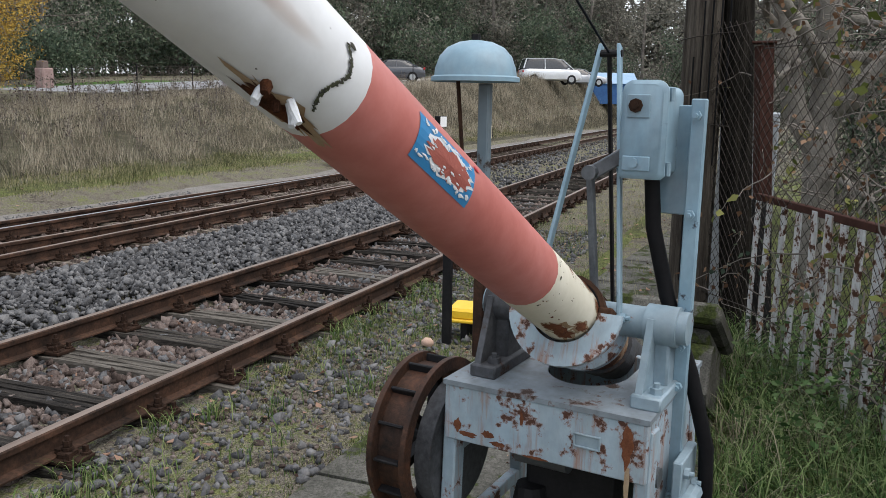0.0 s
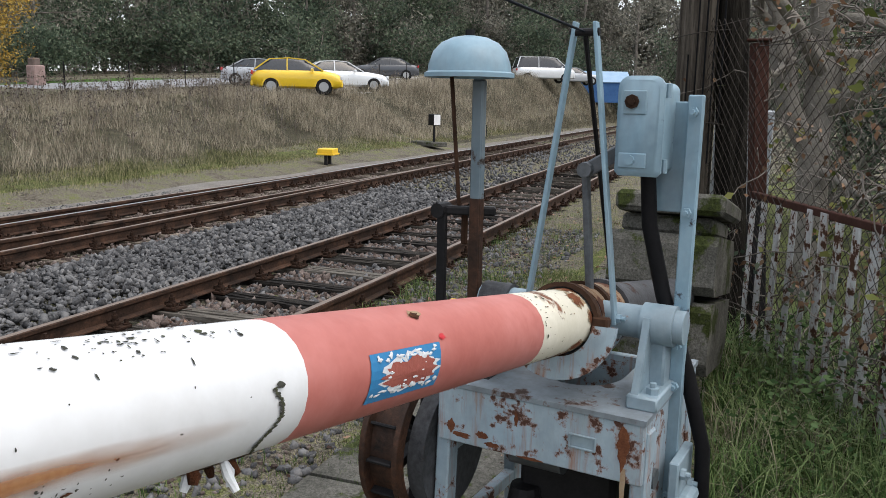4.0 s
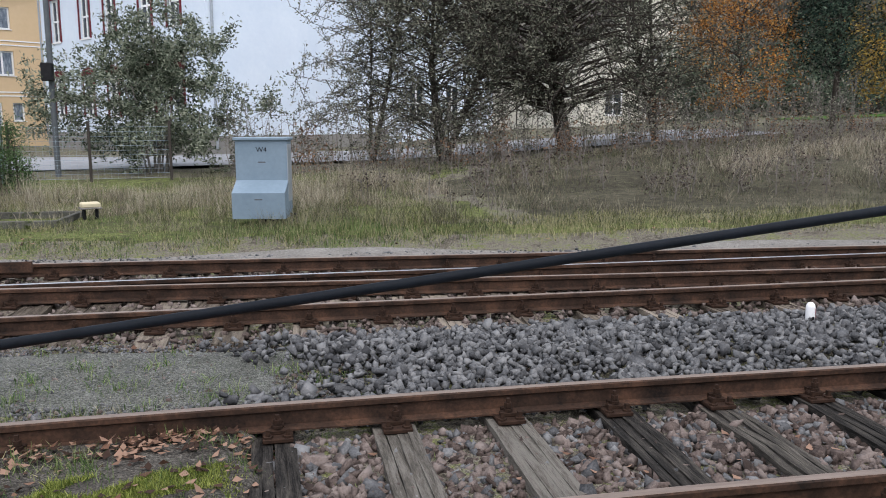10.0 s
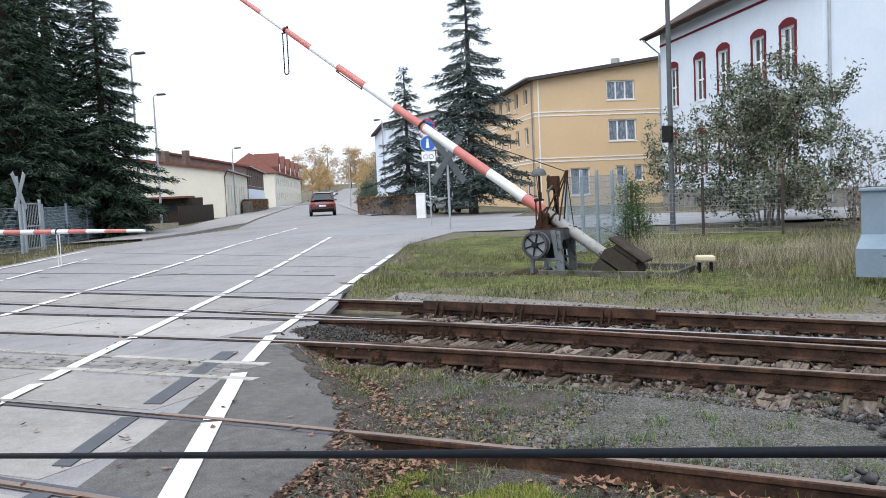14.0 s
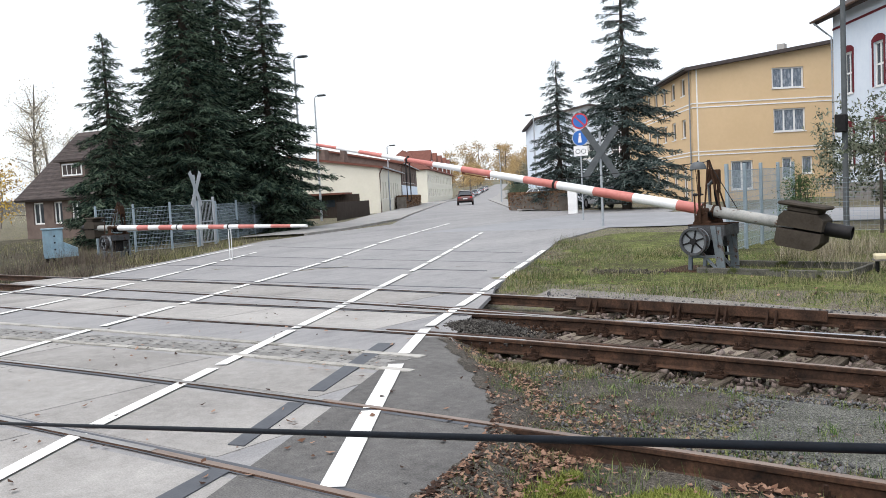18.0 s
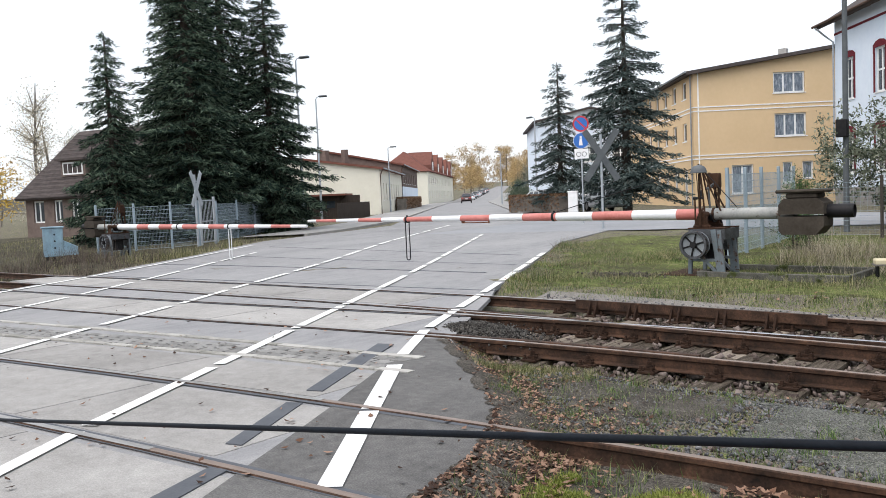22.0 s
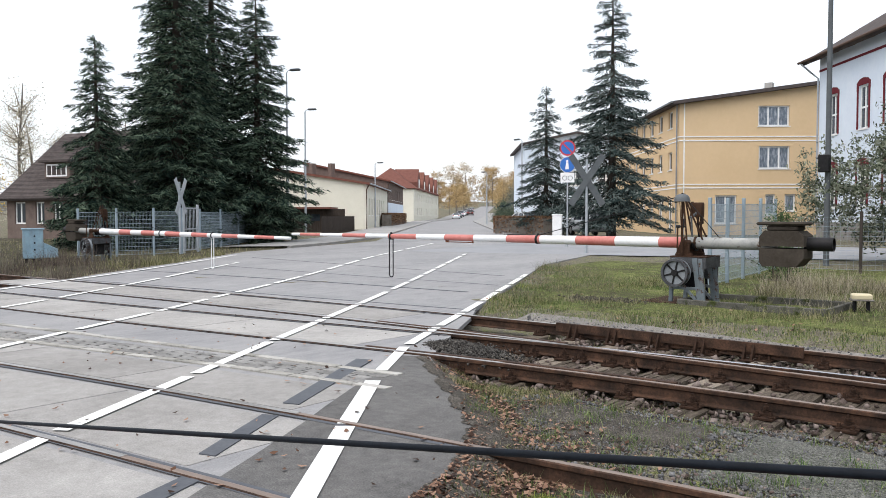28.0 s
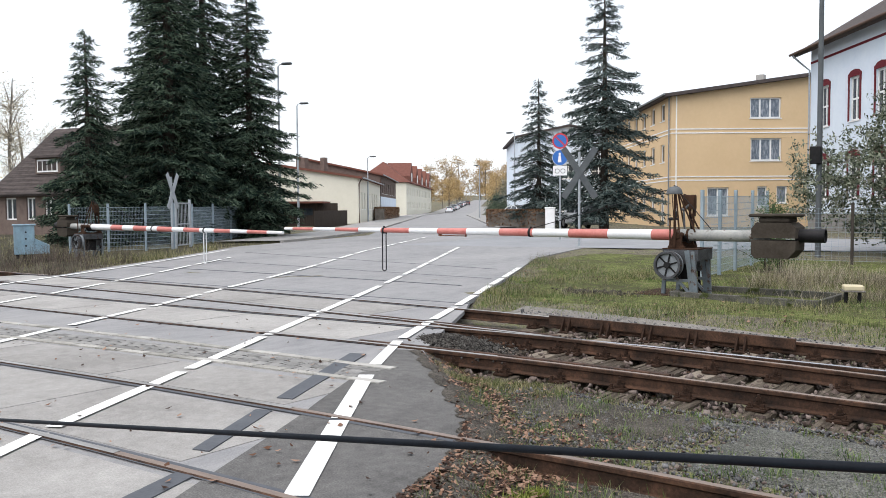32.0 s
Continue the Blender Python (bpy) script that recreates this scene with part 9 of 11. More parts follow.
def car(shape, paint, at, label, group="parked cars"):
    """A car; its nose points along -x and its wheels stand on z = 0."""
    L, W, H, hull, cabin = SHAPES[shape]
    t = thing("car", label, "car", at, group)
    m = car_paint(*paint)
    hx = np.array(hull)
    xs_ = np.concatenate([[0, 0.02, 0.06, 0.14, 0.3], np.linspace(0.5, L - 0.5, 9), [L - 0.3, L - 0.14, L - 0.06, L - 0.02, L]])
    soft = lambda col: sum(np.interp(np.clip(xs_ + d, 0, L), hx[:, 0], hx[:, col]) for d in (-0.16, -0.08, 0, 0.08, 0.16)) / 5
    g = Geo()
    vs, fs = [], []
    for x, lo, hi in zip(xs_, soft(1), soft(2)):
        e = max(0.0, 1 - min(x, L - x) / 0.55)
        w = W / 2 * (1 - 0.2 * e ** 3)
        hi = hi - 0.1 * e ** 4
        prof = ((0.84, lo), (0.96, lo + 0.08), (1.0, lo + 0.45 * (hi - lo)), (0.995, lo + 0.68 * (hi - lo)), (0.95, hi - 0.07), (0.87, hi - 0.012), (0.5, hi + 0.025))
        vs += [(x - L / 2, -w * q, z) for q, z in prof] + [(x - L / 2, w * q, z) for q, z in prof[::-1]]
    n = 14
    for i in range(len(xs_) - 1):
        fs += [(i * n + k, i * n + (k + 1) % n, (i + 1) * n + (k + 1) % n, (i + 1) * n + k) for k in range(n)]
    fs += [tuple(range(n)), tuple(range(len(xs_) * n - 1, (len(xs_) - 1) * n - 1, -1))]
    g.add(vs, fs)
    body = part("body", g, m, t, smooth=True)
    # glasshouse and roof
    cb = np.array(cabin)
    cx = np.linspace(cb[0, 0], cb[-1, 0], 15)
    cz = sum(np.interp(np.clip(cx + d, cb[0, 0], cb[-1, 0]), cb[:, 0], cb[:, 1]) for d in (-0.14, 0, 0.14)) / 3
    g = Geo()
    vs, fs = [], []
    for x, z in zip(cx, cz):
        top = (z - cabin[0][1]) / (H - cabin[0][1])
        w = W / 2 * (0.88 - 0.19 * top)
        low = cabin[0][1] - 0.03
        vs += [(x - L / 2, -W / 2 * 0.88, low), (x - L / 2, -(w + 0.03), low + 0.72 * (z - low)), (x - L / 2, -w * 0.9, z - 0.015), (x - L / 2, 0, z + 0.012), (x - L / 2, w * 0.9, z - 0.015), (x - L / 2, w + 0.03, low + 0.72 * (z - low)), (x - L / 2, W / 2 * 0.88, low)]
    for i in range(len(cx) - 1):
        fs += [(i * 7 + k, i * 7 + k + 1, i * 7 + 8 + k, i * 7 + 7 + k) for k in range(6)]
    g.add(vs, fs)
    part("glasshouse", g, M_CARGLASS, t, "dark car windows", smooth=True)
    g = Geo()
    pts = cabin[1:-1]
    rows = [(x - L / 2, W / 2 * 0.66, z + 0.016) for x, z in pts]
    vs = [(x, -w, z) for x, w, z in rows] + [(x, w, z) for x, w, z in rows] + [(x, -w, z - 0.04) for x, w, z in rows] + [(x, w, z - 0.04) for x, w, z in rows]
    q = len(rows)
    fs = [(i, i + 1, q + i + 1, q + i) for i in range(q - 1)] + [(2 * q + i, 3 * q + i, 3 * q + i + 1, 2 * q + i + 1) for i in range(q - 1)] + [(i, 2 * q + i, 2 * q + i + 1, i + 1) for i in range(q - 1)] + [(q + i, q + i + 1, 3 * q + i + 1, 3 * q + i) for i in range(q - 1)]
    g.add(vs, fs)
    part("roof_panel", g, m, t, smooth=True)
    for (xa, za), (xb, zb), nm in ((cabin[0], cabin[1], "front_pillar"), (cabin[-2], cabin[-1], "rear_pillar")):
        for s in (-1, 1):
            part(nm, Geo().bar((xa - L / 2, s * W / 2 * (0.89 if nm[0] == "f" else 0.7), za), (xb - L / 2, s * W / 2 * (0.7 if nm[0] == "f" else 0.89), zb), 0.07, 0.05), m, t)
    xm = (cabin[1][0] + cabin[-2][0]) / 2
    for s in (-1, 1):
        part("middle_pillar", Geo().bar((xm - L / 2, s * W / 2 * 0.89, cabin[0][1]), (xm - L / 2, s * W / 2 * 0.7, H - 0.04), 0.08, 0.04, (1, 0, 0)), m, t)
    R = 0.32 if shape != "suv" else 0.36
    for x in (0.78, L - 0.82):
        for s in (-1, 1):
            c = (x - L / 2, s * (W / 2 - 0.085), R)
            w = part("wheel", Geo().turn([(R * 0.62, -0.1), (R * 0.94, -0.1), (R, -0.07), (R, 0.07), (R * 0.94, 0.1), (R * 0.62, 0.1)], 24, pose(*c, 90, 0, 0)), M_TYRE, t, smooth=True)
            # flat black disc paints the shaded gap round the tyre; no hollow is cut
            part("wheel_well", Geo().rod((c[0], s * (W / 2 - 0.03), R), (c[0], s * (W / 2 + 0.002), R), R * 1.12, n=24), M_BLACK, w)
            part("rim", Geo().rod((c[0], c[1] - 0.09, R), (c[0], c[1] + 0.09, R), R * 0.63, n=20), M_RIM, w)
            part("wheel_arch", Geo().turn([(R * 1.02, -0.02), (R * 1.2, -0.02), (R * 1.2, 0.02), (R * 1.02, 0.02)], 16, pose(c[0], s * (W / 2 - 0.005), R, 90, 0, 0), 0, math.pi), M_BLACK if shape == "suv" else m, t)
    for s in (-1, 1):
        part("head_lamp", Geo().box((-L / 2 + 0.06, s * W * 0.34, 0.68), (0.12, 0.32, 0.15), 0.03), M_LIGHTCLEAR, t)
        part("tail_lamp", Geo().box((L / 2 - 0.04, s * W * 0.36, 0.86), (0.08, 0.3, 0.17), 0.02), M_LIGHTRED, t)
        part("door_mirror", Geo().box((cabin[0][0] + 0.45 - L / 2, s * (W / 2 + 0.06), cabin[0][1] + 0.02), (0.12, 0.16, 0.12), 0.03), m, t)
    part("number_plate", Geo().box((L / 2 + 0.005, 0, 0.72), (0.015, 0.5, 0.11), 0.003), M_SIGNWHITE, t)
    part("rear_bumper", Geo().box((L / 2 - 0.03, 0, 0.42), (0.12, W * 0.86, 0.22), 0.04), M_BLACK if shape == "suv" else m, t)
    part("front_bumper", Geo().box((-L / 2 + 0.05, 0, 0.4), (0.12, W * 0.86, 0.22), 0.04), m, t)
    part("rear_window", Geo().bar((cabin[-2][0] + 0.06 - L / 2, 0, cabin[-2][1] - 0.06), (cabin[-1][0] + 0.01 - L / 2, 0, cabin[-1][1] + 0.06), W * 0.62, 0.02), M_CARGLASS, t)
    return t


def ground_pose(x, y, turn):
    return pose(x, y, float(lift(x, y)) + 0.0, 0, 0, turn)


car("hatch", ("yellow", (0.75, 0.5, 0.02)), ground_pose(31.4, 17.9, 118), "small yellow hatchback with a dark roof parked on the bank")
car("saloon", ("white", (0.7, 0.72, 0.74)), ground_pose(36.6, 18.6, 128), "white saloon parked behind the yellow car")
car("saloon", ("silver", (0.4, 0.42, 0.45)), ground_pose(39.5, 24.6, 110), "silver car parked at the back")
car("saloon", ("charcoal", (0.05, 0.055, 0.065)), ground_pose(50.5, 22.6, -65), "dark grey fastback parked by the woods")
car("van", ("white", (0.7, 0.72, 0.74)), ground_pose(60.8, 14.4, 118), "white estate car parked in a row")
car("saloon", ("silver", (0.4, 0.42, 0.45)), ground_pose(71.1, 14.3, 118), "silver car parked in a row")
t = thing("party_tent", "blue fabric tent with a pale blue roof behind the cars", "tent", ground_pose(79, 13.4, 20) @ Matrix.Scale(0.9, 4))
M_TENT = mat("blue tent fabric", [(0.03, 0.09, 0.24), (0.06, 0.15, 0.34)], 0.7, 0, 1.5)
M_TENTPALE = mat("pale blue tent roof", [(0.22, 0.34, 0.48), (0.32, 0.44, 0.58)], 0.7, 0, 1.5)
for sx in (-1, 1):
    part("side_wall", Geo().box((sx * 2.4, 0, 1.05), (0.05, 5.6, 2.1), 0.01), M_TENT, t)
    part("roof_sheet", slab_of(Geo(), [(sx * 2.6, -2.9, 2.05), (sx * 2.6, 2.9, 2.05), (0, 2.9, 3.2), (0, -2.9, 3.2)], 0.05), M_TENTPALE, t)
for sy in (-1, 1):
    part("end_wall", Geo().sheet([(-2.4, 0), (2.4, 0), (2.4, 2.1), (0, 3.1), (-2.4, 2.1)], -0.02, 0.02, pose(0, sy * 2.75, 0, 90, 0, 0)), M_TENT, t)
car("hatch", ("silver", (0.4, 0.42, 0.45)), ground_pose(-24.3, 43.9, -38), "silver hatchback parked beside the white pillar")
car("saloon", ("white", (0.7, 0.72, 0.74)), ground_pose(-34.2, 51.6, -30), "white car parked behind the hedge")
for k in range(11):
    p = Vector((*along(STREET0, 150 + k * 9.5, -3.6), 0))
    car(("saloon", "hatch", "suv")[k % 3], (("white", (0.7, 0.72, 0.74)), ("silver", (0.4, 0.42, 0.45)), ("charcoal", (0.05, 0.055, 0.065)))[(0, 2, 1, 0, 1, 2, 2, 0, 1, 2, 1)[k]], ground_pose(p.x, p.y, 128.4 if k % 2 else -51.6), "car parked along the kerb of the street")
moving_car = car("suv", ("brownred", (0.075, 0.022, 0.018)), ground_pose(-30, 38.6, -51.6), "dark red estate car driving away down the street", "")

# ---- kerbs and pavements of the street ----
def kerb_line(pts, w, h, material, label, name="kerb"):
    g = Geo()
    v = [(x, y, float(lift(x, y)) - 0.02) for x, y in pts]
    g.sweep([(-w / 2, -0.1), (w / 2, -0.1), (w / 2, h - 0.02), (w / 2 - 0.02, h), (-w / 2, h)], v)
    return solid(name, g, material, label, "kerb", kind="structure")


left_pts = [(-28.5, 24.0), (-29.6, 27.5), (-31.6, 31.5)] + [along(STREET0, s, -4.7) for s in (0, 6, 14, 25, 40, 60, 95, 120, 150, 180, 220)]
right_pts = [along(STREET0, s, 2.75) for s in (3, 10, 20, 34, 50, 80, 95, 120, 150, 180, 210)]
kerb_line(left_pts, 0.16, 0.11, M_CONCRETE, "pale concrete kerb along the street")
kerb_line(right_pts, 0.16, 0.11, M_CONCRETE, "pale concrete kerb along the street")
M_SLABS = mat("grey paving", [(0.22, 0.215, 0.21), (0.3, 0.295, 0.285)], 0.9, 0, 0.8, bump=0.003)
for pts, side, wd, lab in ((left_pts, -1, 3.2, "grey paved footway on the far side"), (right_pts, 1, 2.6, "grey paved footway by the hedge")):
    g = Geo()
    for (ax, ay), (bx, by) in zip(pts, pts[1:]):
        o = ACROSS * side
        q = [(ax, ay), (bx, by), (bx + o.x * wd, by + o.y * wd), (ax + o.x * wd, ay + o.y * wd)]
        g.add([(x, y, float(lift(x, y)) + 0.075) for x, y in q], [(0, 1, 2, 3)])
    solid("pavement", g, M_SLABS, lab, "footway", kind="structure")


# ---- street furniture ----
def street_lamp(x, y, h, turn, label):
    z = float(lift(x, y)) - 0.02
    t = thing("street_lamp", label, "street lamp", pose(x, y, z, 0, 0, turn), "street lamps")
    part("pole", Geo().tube([(0, 0, 0), (0, 0, h * 0.4), (0, 0, h - 0.1)], [0.085, 0.07, 0.045], 12), M_GALV, t, smooth=True)
    part("arm", Geo().tube([(0, 0, h - 0.12), (0.1, 0, h), (0.35, 0, h + 0.03)], 0.03, 8), M_GALV, t, smooth=True)
    part("lamp_head", Geo().box((0.55, 0, h + 0.03), (0.62, 0.26, 0.13), 0.05), M_SIGNBACK, t)
    part("pole_door", Geo().box((0.08, 0, 0.9), (0.02, 0.1, 0.4), 0.004), M_GREYSTEEL, t)


street_lamp(-36.05, 30.3, 9.5, 20, "tall galvanised street lamp beside the spruces")
street_lamp(-42.9, 37.65, 8.5, 20, "galvanised street lamp on the footway")
street_lamp(-55.5, 57.6, 6.3, 20, "galvanised street lamp by the cream building")
street_lamp(-36.6, 54.9, 7.3, 170, "galvanised street lamp by the hedge")
street_lamp(-58.4, 80.0, 6.4, 170, "galvanised street lamp further down the street")
t = thing("utility_pole", "tall thin grey steel pole with a dark box", "pole", pose(-6.3, 25.2, float(lift(-6.3, 25.2)) - 0.03))
part("pole", Geo().tube([(0, 0, 0), (0, 0, 5), (0, 0, 11)], [0.085, 0.075, 0.055], 12), M_SIGNBACK, t, smooth=True)
part("switch_box", Geo().box((-0.05, -0.16, 2.95), (0.3, 0.24, 0.5), 0.02), M_DARKSTEEL, t)

# no-parking and footway signs on one pole
x, y = -18.3, 31.0
t = thing("traffic_sign", "round no-stopping and blue footway signs on one pole", "traffic sign", pose(x, y, float(lift(x, y)), 0, 0, 30))
part("pole", Geo().rod((0, 0, 0), (0, 0, 4.75), 0.032, n=10), M_GALV, t)
def disc(g, z, r, o, d=0.012):
    return g.rod((0, -0.05 - o, z), (0, -0.05 - o - d, z), r, n=36)


s1 = part("sign_disc", disc(Geo(), 4.28, 0.34, 0.0), M_SIGNRED, t, "red-rimmed blue sign")
part("sign_face", disc(Geo(), 4.28, 0.275, 0.013, 0.003), M_SIGNBLUE, s1)
g = Geo().box((0, -0.07, 4.28), (0.55, 0.003, 0.06), 0, pose(0, 0, 4.28, 0, 0, 0) @ pose(0, 0, 0, 0, 45, 0) @ pose(0, 0, -4.28))
part("sign_bar", g, M_SIGNRED, s1)
s2 = part("sign_disc", disc(Geo(), 3.56, 0.34, 0.0), M_SIGNWHITE, t, "round blue sign with white plain shapes")
part("sign_face", disc(Geo(), 3.56, 0.325, 0.013, 0.003), M_SIGNBLUE, s2)
g = Geo().sheet([(-0.1, -0.2), (0.06, -0.2), (0.03, 0.1), (-0.06, 0.1)], 0, 0.003, pose(0, -0.067, 3.56, 90, 0, 0))
g.rod((-0.015, -0.067, 3.72), (-0.015, -0.07, 3.72), 0.05, n=14)
part("sign_mark", g, M_SIGNWHITE, s2)
s3 = part("sign_plate", Geo().box((0, -0.055, 3.0), (0.6, 0.012, 0.42), 0.003), M_SIGNWHITE, t, "white additional plate")
g = Geo()
for dx in (-0.12, 0.12):
    g.turn([(0.085, -0.002), (0.105, -0.002), (0.105, 0.002), (0.085, 0.002)], 18, pose(dx, -0.064, 2.98, 90, 0, 0))
part("sign_mark", g, M_BLACK, s3)


def st_andrew(x, y, centre, arm, turn, back, label, boards=None):
    t = thing("level_crossing_sign", label, "traffic sign", pose(x, y, float(lift(x, y)) - 0.02, 0, 0, turn), "crossing signs")
    part("post", Geo().rod((0, 0, 0), (0, 0, centre + arm * 0.35), 0.045, n=10), M_GALV, t)
    for s in (-1, 1):
        g = Geo().box((0, -0.06 - 0.012 * s, 0), (0.24, 0.012, arm), 0.004, pose(0, 0, centre, 0, s * 33, 0))
        part("cross_arm", g, boards or (M_SIGNBACK if back else M_SIGNWHITE), t, "grey back of a cross board" if back else "")
    g = Geo()
    for z in (centre - 0.25, centre + 0.3):
        g.box((0, -0.02, z), (0.5, 0.03, 0.04), 0.004)
    part("clamp_bar", g, M_GALV, t)


st_andrew(-15.16, 27.08, 2.75, 2.2, 35, True, "grey back of a St Andrew's cross on a steel post")
st_andrew(-28.4, 18.4, 2.3, 1.6, 121, True, "pale St Andrew's cross seen from behind beside the gate", M_GALV)


def panel_fence(pts, h, label, step=2.5, group="", mat_=None):
    t = thing("mesh_fence", label, "fence", pose(0, 0, 0), group)
    mt = mat_ or M_FENCEBLUE
    total = [Vector((*p, 0)) for p in pts]
    for a, b in zip(total, total[1:]):
        n = max(1, round((b - a).length / step))
        for k in range(n):
            p, q = a.lerp(b, k / n), a.lerp(b, (k + 1) / n)
            zp, zq = float(lift(p.x, p.y)) - 0.03, float(lift(q.x, q.y)) - 0.03
            part("post", Geo().box((p.x, p.y, zp + h / 2 + 0.05), (0.07, 0.07, h + 0.1), 0.008), mt, t)
            g = Geo()
            for j in range(12):
                z = 0.1 + (h - 0.15) * j / 11
                g.rod((p.x, p.y, zp + z), (q.x, q.y, zq + z), 0.003 if mat_ else 0.006, n=4, caps=False)
            m_ = int((q - p).length / (0.16 if mat_ else 0.05))
            for j in range(1, m_):
                r = p.lerp(q, j / m_)
                g.rod((r.x, r.y, zp + 0.08), (r.x, r.y, zp + h - 0.03), 0.0025 if mat_ else 0.004, n=3, caps=False)
            part("mesh_panel", g, M_FENCEBLUE, t)
    part("post", Geo().box((b.x, b.y, float(lift(b.x, b.y)) + h / 2 + 0.02), (0.07, 0.07, h + 0.1), 0.008), mt, t)
    return t


panel_fence([(-29.6, 14.9), (-28.3, 17.2), (-28.6, 18.6)], 1.75, "blue-grey steel mesh fence beside the road", 1.3)
panel_fence([(-30.0, 20.4), (-33.5, 25.0), (-37.4, 30.1)], 1.7, "blue-grey steel mesh fence under the spruces")
panel_fence([(-6.6, 17.1), (-6.75, 19.6), (-7.0, 22.8)], 1.85, "blue-grey steel mesh fence behind the far machine", 1.6)
panel_fence([(-6.85, 22.85), (-4.9, 22.9), (-2.9, 23.1)], 1.5, "thin chain fence by the shrub", 2.0, mat_=M_WIRE)
t = thing("metal_gate", "grey steel gate frame standing open by the cross", "gate", pose(-28.9, 18.9, 0.0, 0, 0, 118))
for dx in (0, 1.15):
    part("gate_post", Geo().box((dx, 0, 1.0), (0.09, 0.09, 2.0), 0.01), M_GALV, t)
for z in (0.15, 1.0, 1.85):
    part("gate_rail", Geo().box((0.575, 0, z), (1.06, 0.04, 0.05), 0.006), M_GALV, t)
for k in range(9):
    part("bar", Geo().rod((0.12 + k * 0.115, 0, 0.15), (0.12 + k * 0.115, 0, 1.85), 0.009, n=6), M_GALV, t)

# wire fence with thin posts before the car park
t = thing("wire_fence", "thin dark wire fence along the bank", "fence", pose(0, 0, 0))
for k in range(14):
    x, y = 20 + 2.6 * k, 22.3 - 0.48 * k
    z = float(lift(x, y))
    part("post", Geo().rod((x, y, z - 0.1), (x, y, z + 1.25), 0.025, n=6), M_DARKSTEEL, t)
for zz in (0.35, 0.75, 1.15):
    part("wire", Geo().tube([(20 + 2.6 * k, 22.3 - 0.48 * k, float(lift(20 + 2.6 * k, 22.3 - 0.48 * k)) + zz) for k in range(14)], 0.006, 4), M_WIRE, t)
# pink-white masonry post with broken top
x, y = 31.5, 32.4
t = thing("gate_pillar", "old pinkish rendered gate pillar with a broken brick top", "pillar", pose(x, y, float(lift(x, y)) - 0.1))
part("shaft", Geo().box((0, 0, 0.55), (0.7, 0.55, 1.1), 0.05), mat("stained pink render", [(0.2, 0.13, 0.12), (0.36, 0.27, 0.245)], 0.9, 0, 3, bump=0.01), t)
part("brick_top", Geo().box((-0.08, 0, 1.24), (0.45, 0.42, 0.4), 0.06), M_BRICKBROWN, t)
# lawn and car park surface
g = Geo()
for k in range(12):
    a, b = 27 + k * 4.0, 31 + k * 4.0
    q = [(a, 23.5 - 0.1 * k), (b, 23.4 - 0.1 * k), (b, 16.8 - 0.06 * k), (a, 16.9 - 0.06 * k)]
    g.add([(x, y, float(lift(x, y)) + 0.012) for x, y in q], [(0, 1, 2, 3)])
solid("pavement", g, mat("pale gravel yard", [(0.3, 0.29, 0.27), (0.4, 0.385, 0.36)], 0.95, 0, 0.7, bump=0.01), "pale gravel yard where the cars are parked", "yard", kind="structure")
g = Geo()
for k in range(6):
    a, b = 24 + k * 3.5, 27.5 + k * 3.5
    q = [(a, 38.5), (b, 38.5), (b, 33.8), (a, 34.2)]
    g.add([(x, y, float(lift(x, y)) + 0.012) for x, y in q], [(0, 1, 2, 3)])
solid("lawn", g, mat("mown green lawn", [(0.04, 0.085, 0.015), (0.07, 0.13, 0.03)], 0.95, 0, 1.5, bump=0.02), "mown green lawn beyond the side street", "lawn", kind="structure")

# hedge and white pillar
def hedge(a, b, h, w, label, seed):
    r = np.random.default_rng(seed)
    a, b = Vector((*a, 0)), Vector((*b, 0))
    n = int((b - a).length * 900)
    u = r.random(n)
    side = (b - a).normalized().cross(Vector((0, 0, 1)))
    c = np.array([tuple(a.lerp(b, q)) for q in u])
    o = np.clip(r.normal(0, 0.6, n), -1, 1)
    c += np.array(side)[None] * (o * w / 2)[:, None]
    c[:, 2] = np.array([float(lift(p[0], p[1])) for p in c]) + h * np.clip(r.random(n) ** 0.6 * 1.03, 0.03, 1.03)
    v = sprays(c, r.normal(size=(n, 3)), np.full(n, 0.13), np.full(n, 0.09), r)
    t = thing("hedge", label, "hedge", pose(0, 0, 0))
    part("foliage", mesh_np("foliage", v, quads_of(v), M_HEDGE), None, t)
    m = Geo().bar(tuple(a + Vector((0, 0, float(lift(a.x, a.y)) + h * 0.45))), tuple(b + Vector((0, 0, float(lift(b.x, b.y)) + h * 0.45))), w * 0.8, h * 0.9)
    part("dense_core", m, M_TWIG, t)
    return t


hedge((-26.4, 42.6), (-31.9, 45.3), 1.15, 0.9, "clipped brown beech hedge by the footway", 3)
hedge((-31.9, 45.3), (-33.6, 47.6), 1.15, 0.9, "clipped brown beech hedge along the street", 4)
leafy("bush", *along(STREET0, 34, 5.2), 2.0, 1.3, 2600, 0.12, M_IVY, 631, "round green bush at the edge of the footway", 0.03, 5, 0.1, twigs=30, clump=0.2)
leafy("bush", *along(STREET0, 52, 5.4), 2.4, 1.6, 2600, 0.13, M_IVY, 632, "round green bush at the edge of the footway", 0.03, 5, 0.1, twigs=30, clump=0.22)
hedge((-60, 64), (-74, 82), 1.4, 1.2, "low garden hedge beyond the cream building", 6)
x, y = -22.8, 37.6
t = thing("meter_pillar", "white meter pillar at the street corner", "cabinet", pose(x, y, float(lift(x, y)) - 0.02, 0, 0, 25))
part("body", Geo().box((0, 0, 0.65), (0.5, 0.32, 1.3), 0.02), M_SIGNWHITE, t)
part("cap", Geo().box((0, 0, 1.33), (0.56, 0.38, 0.07), 0.02), M_SIGNWHITE, t)
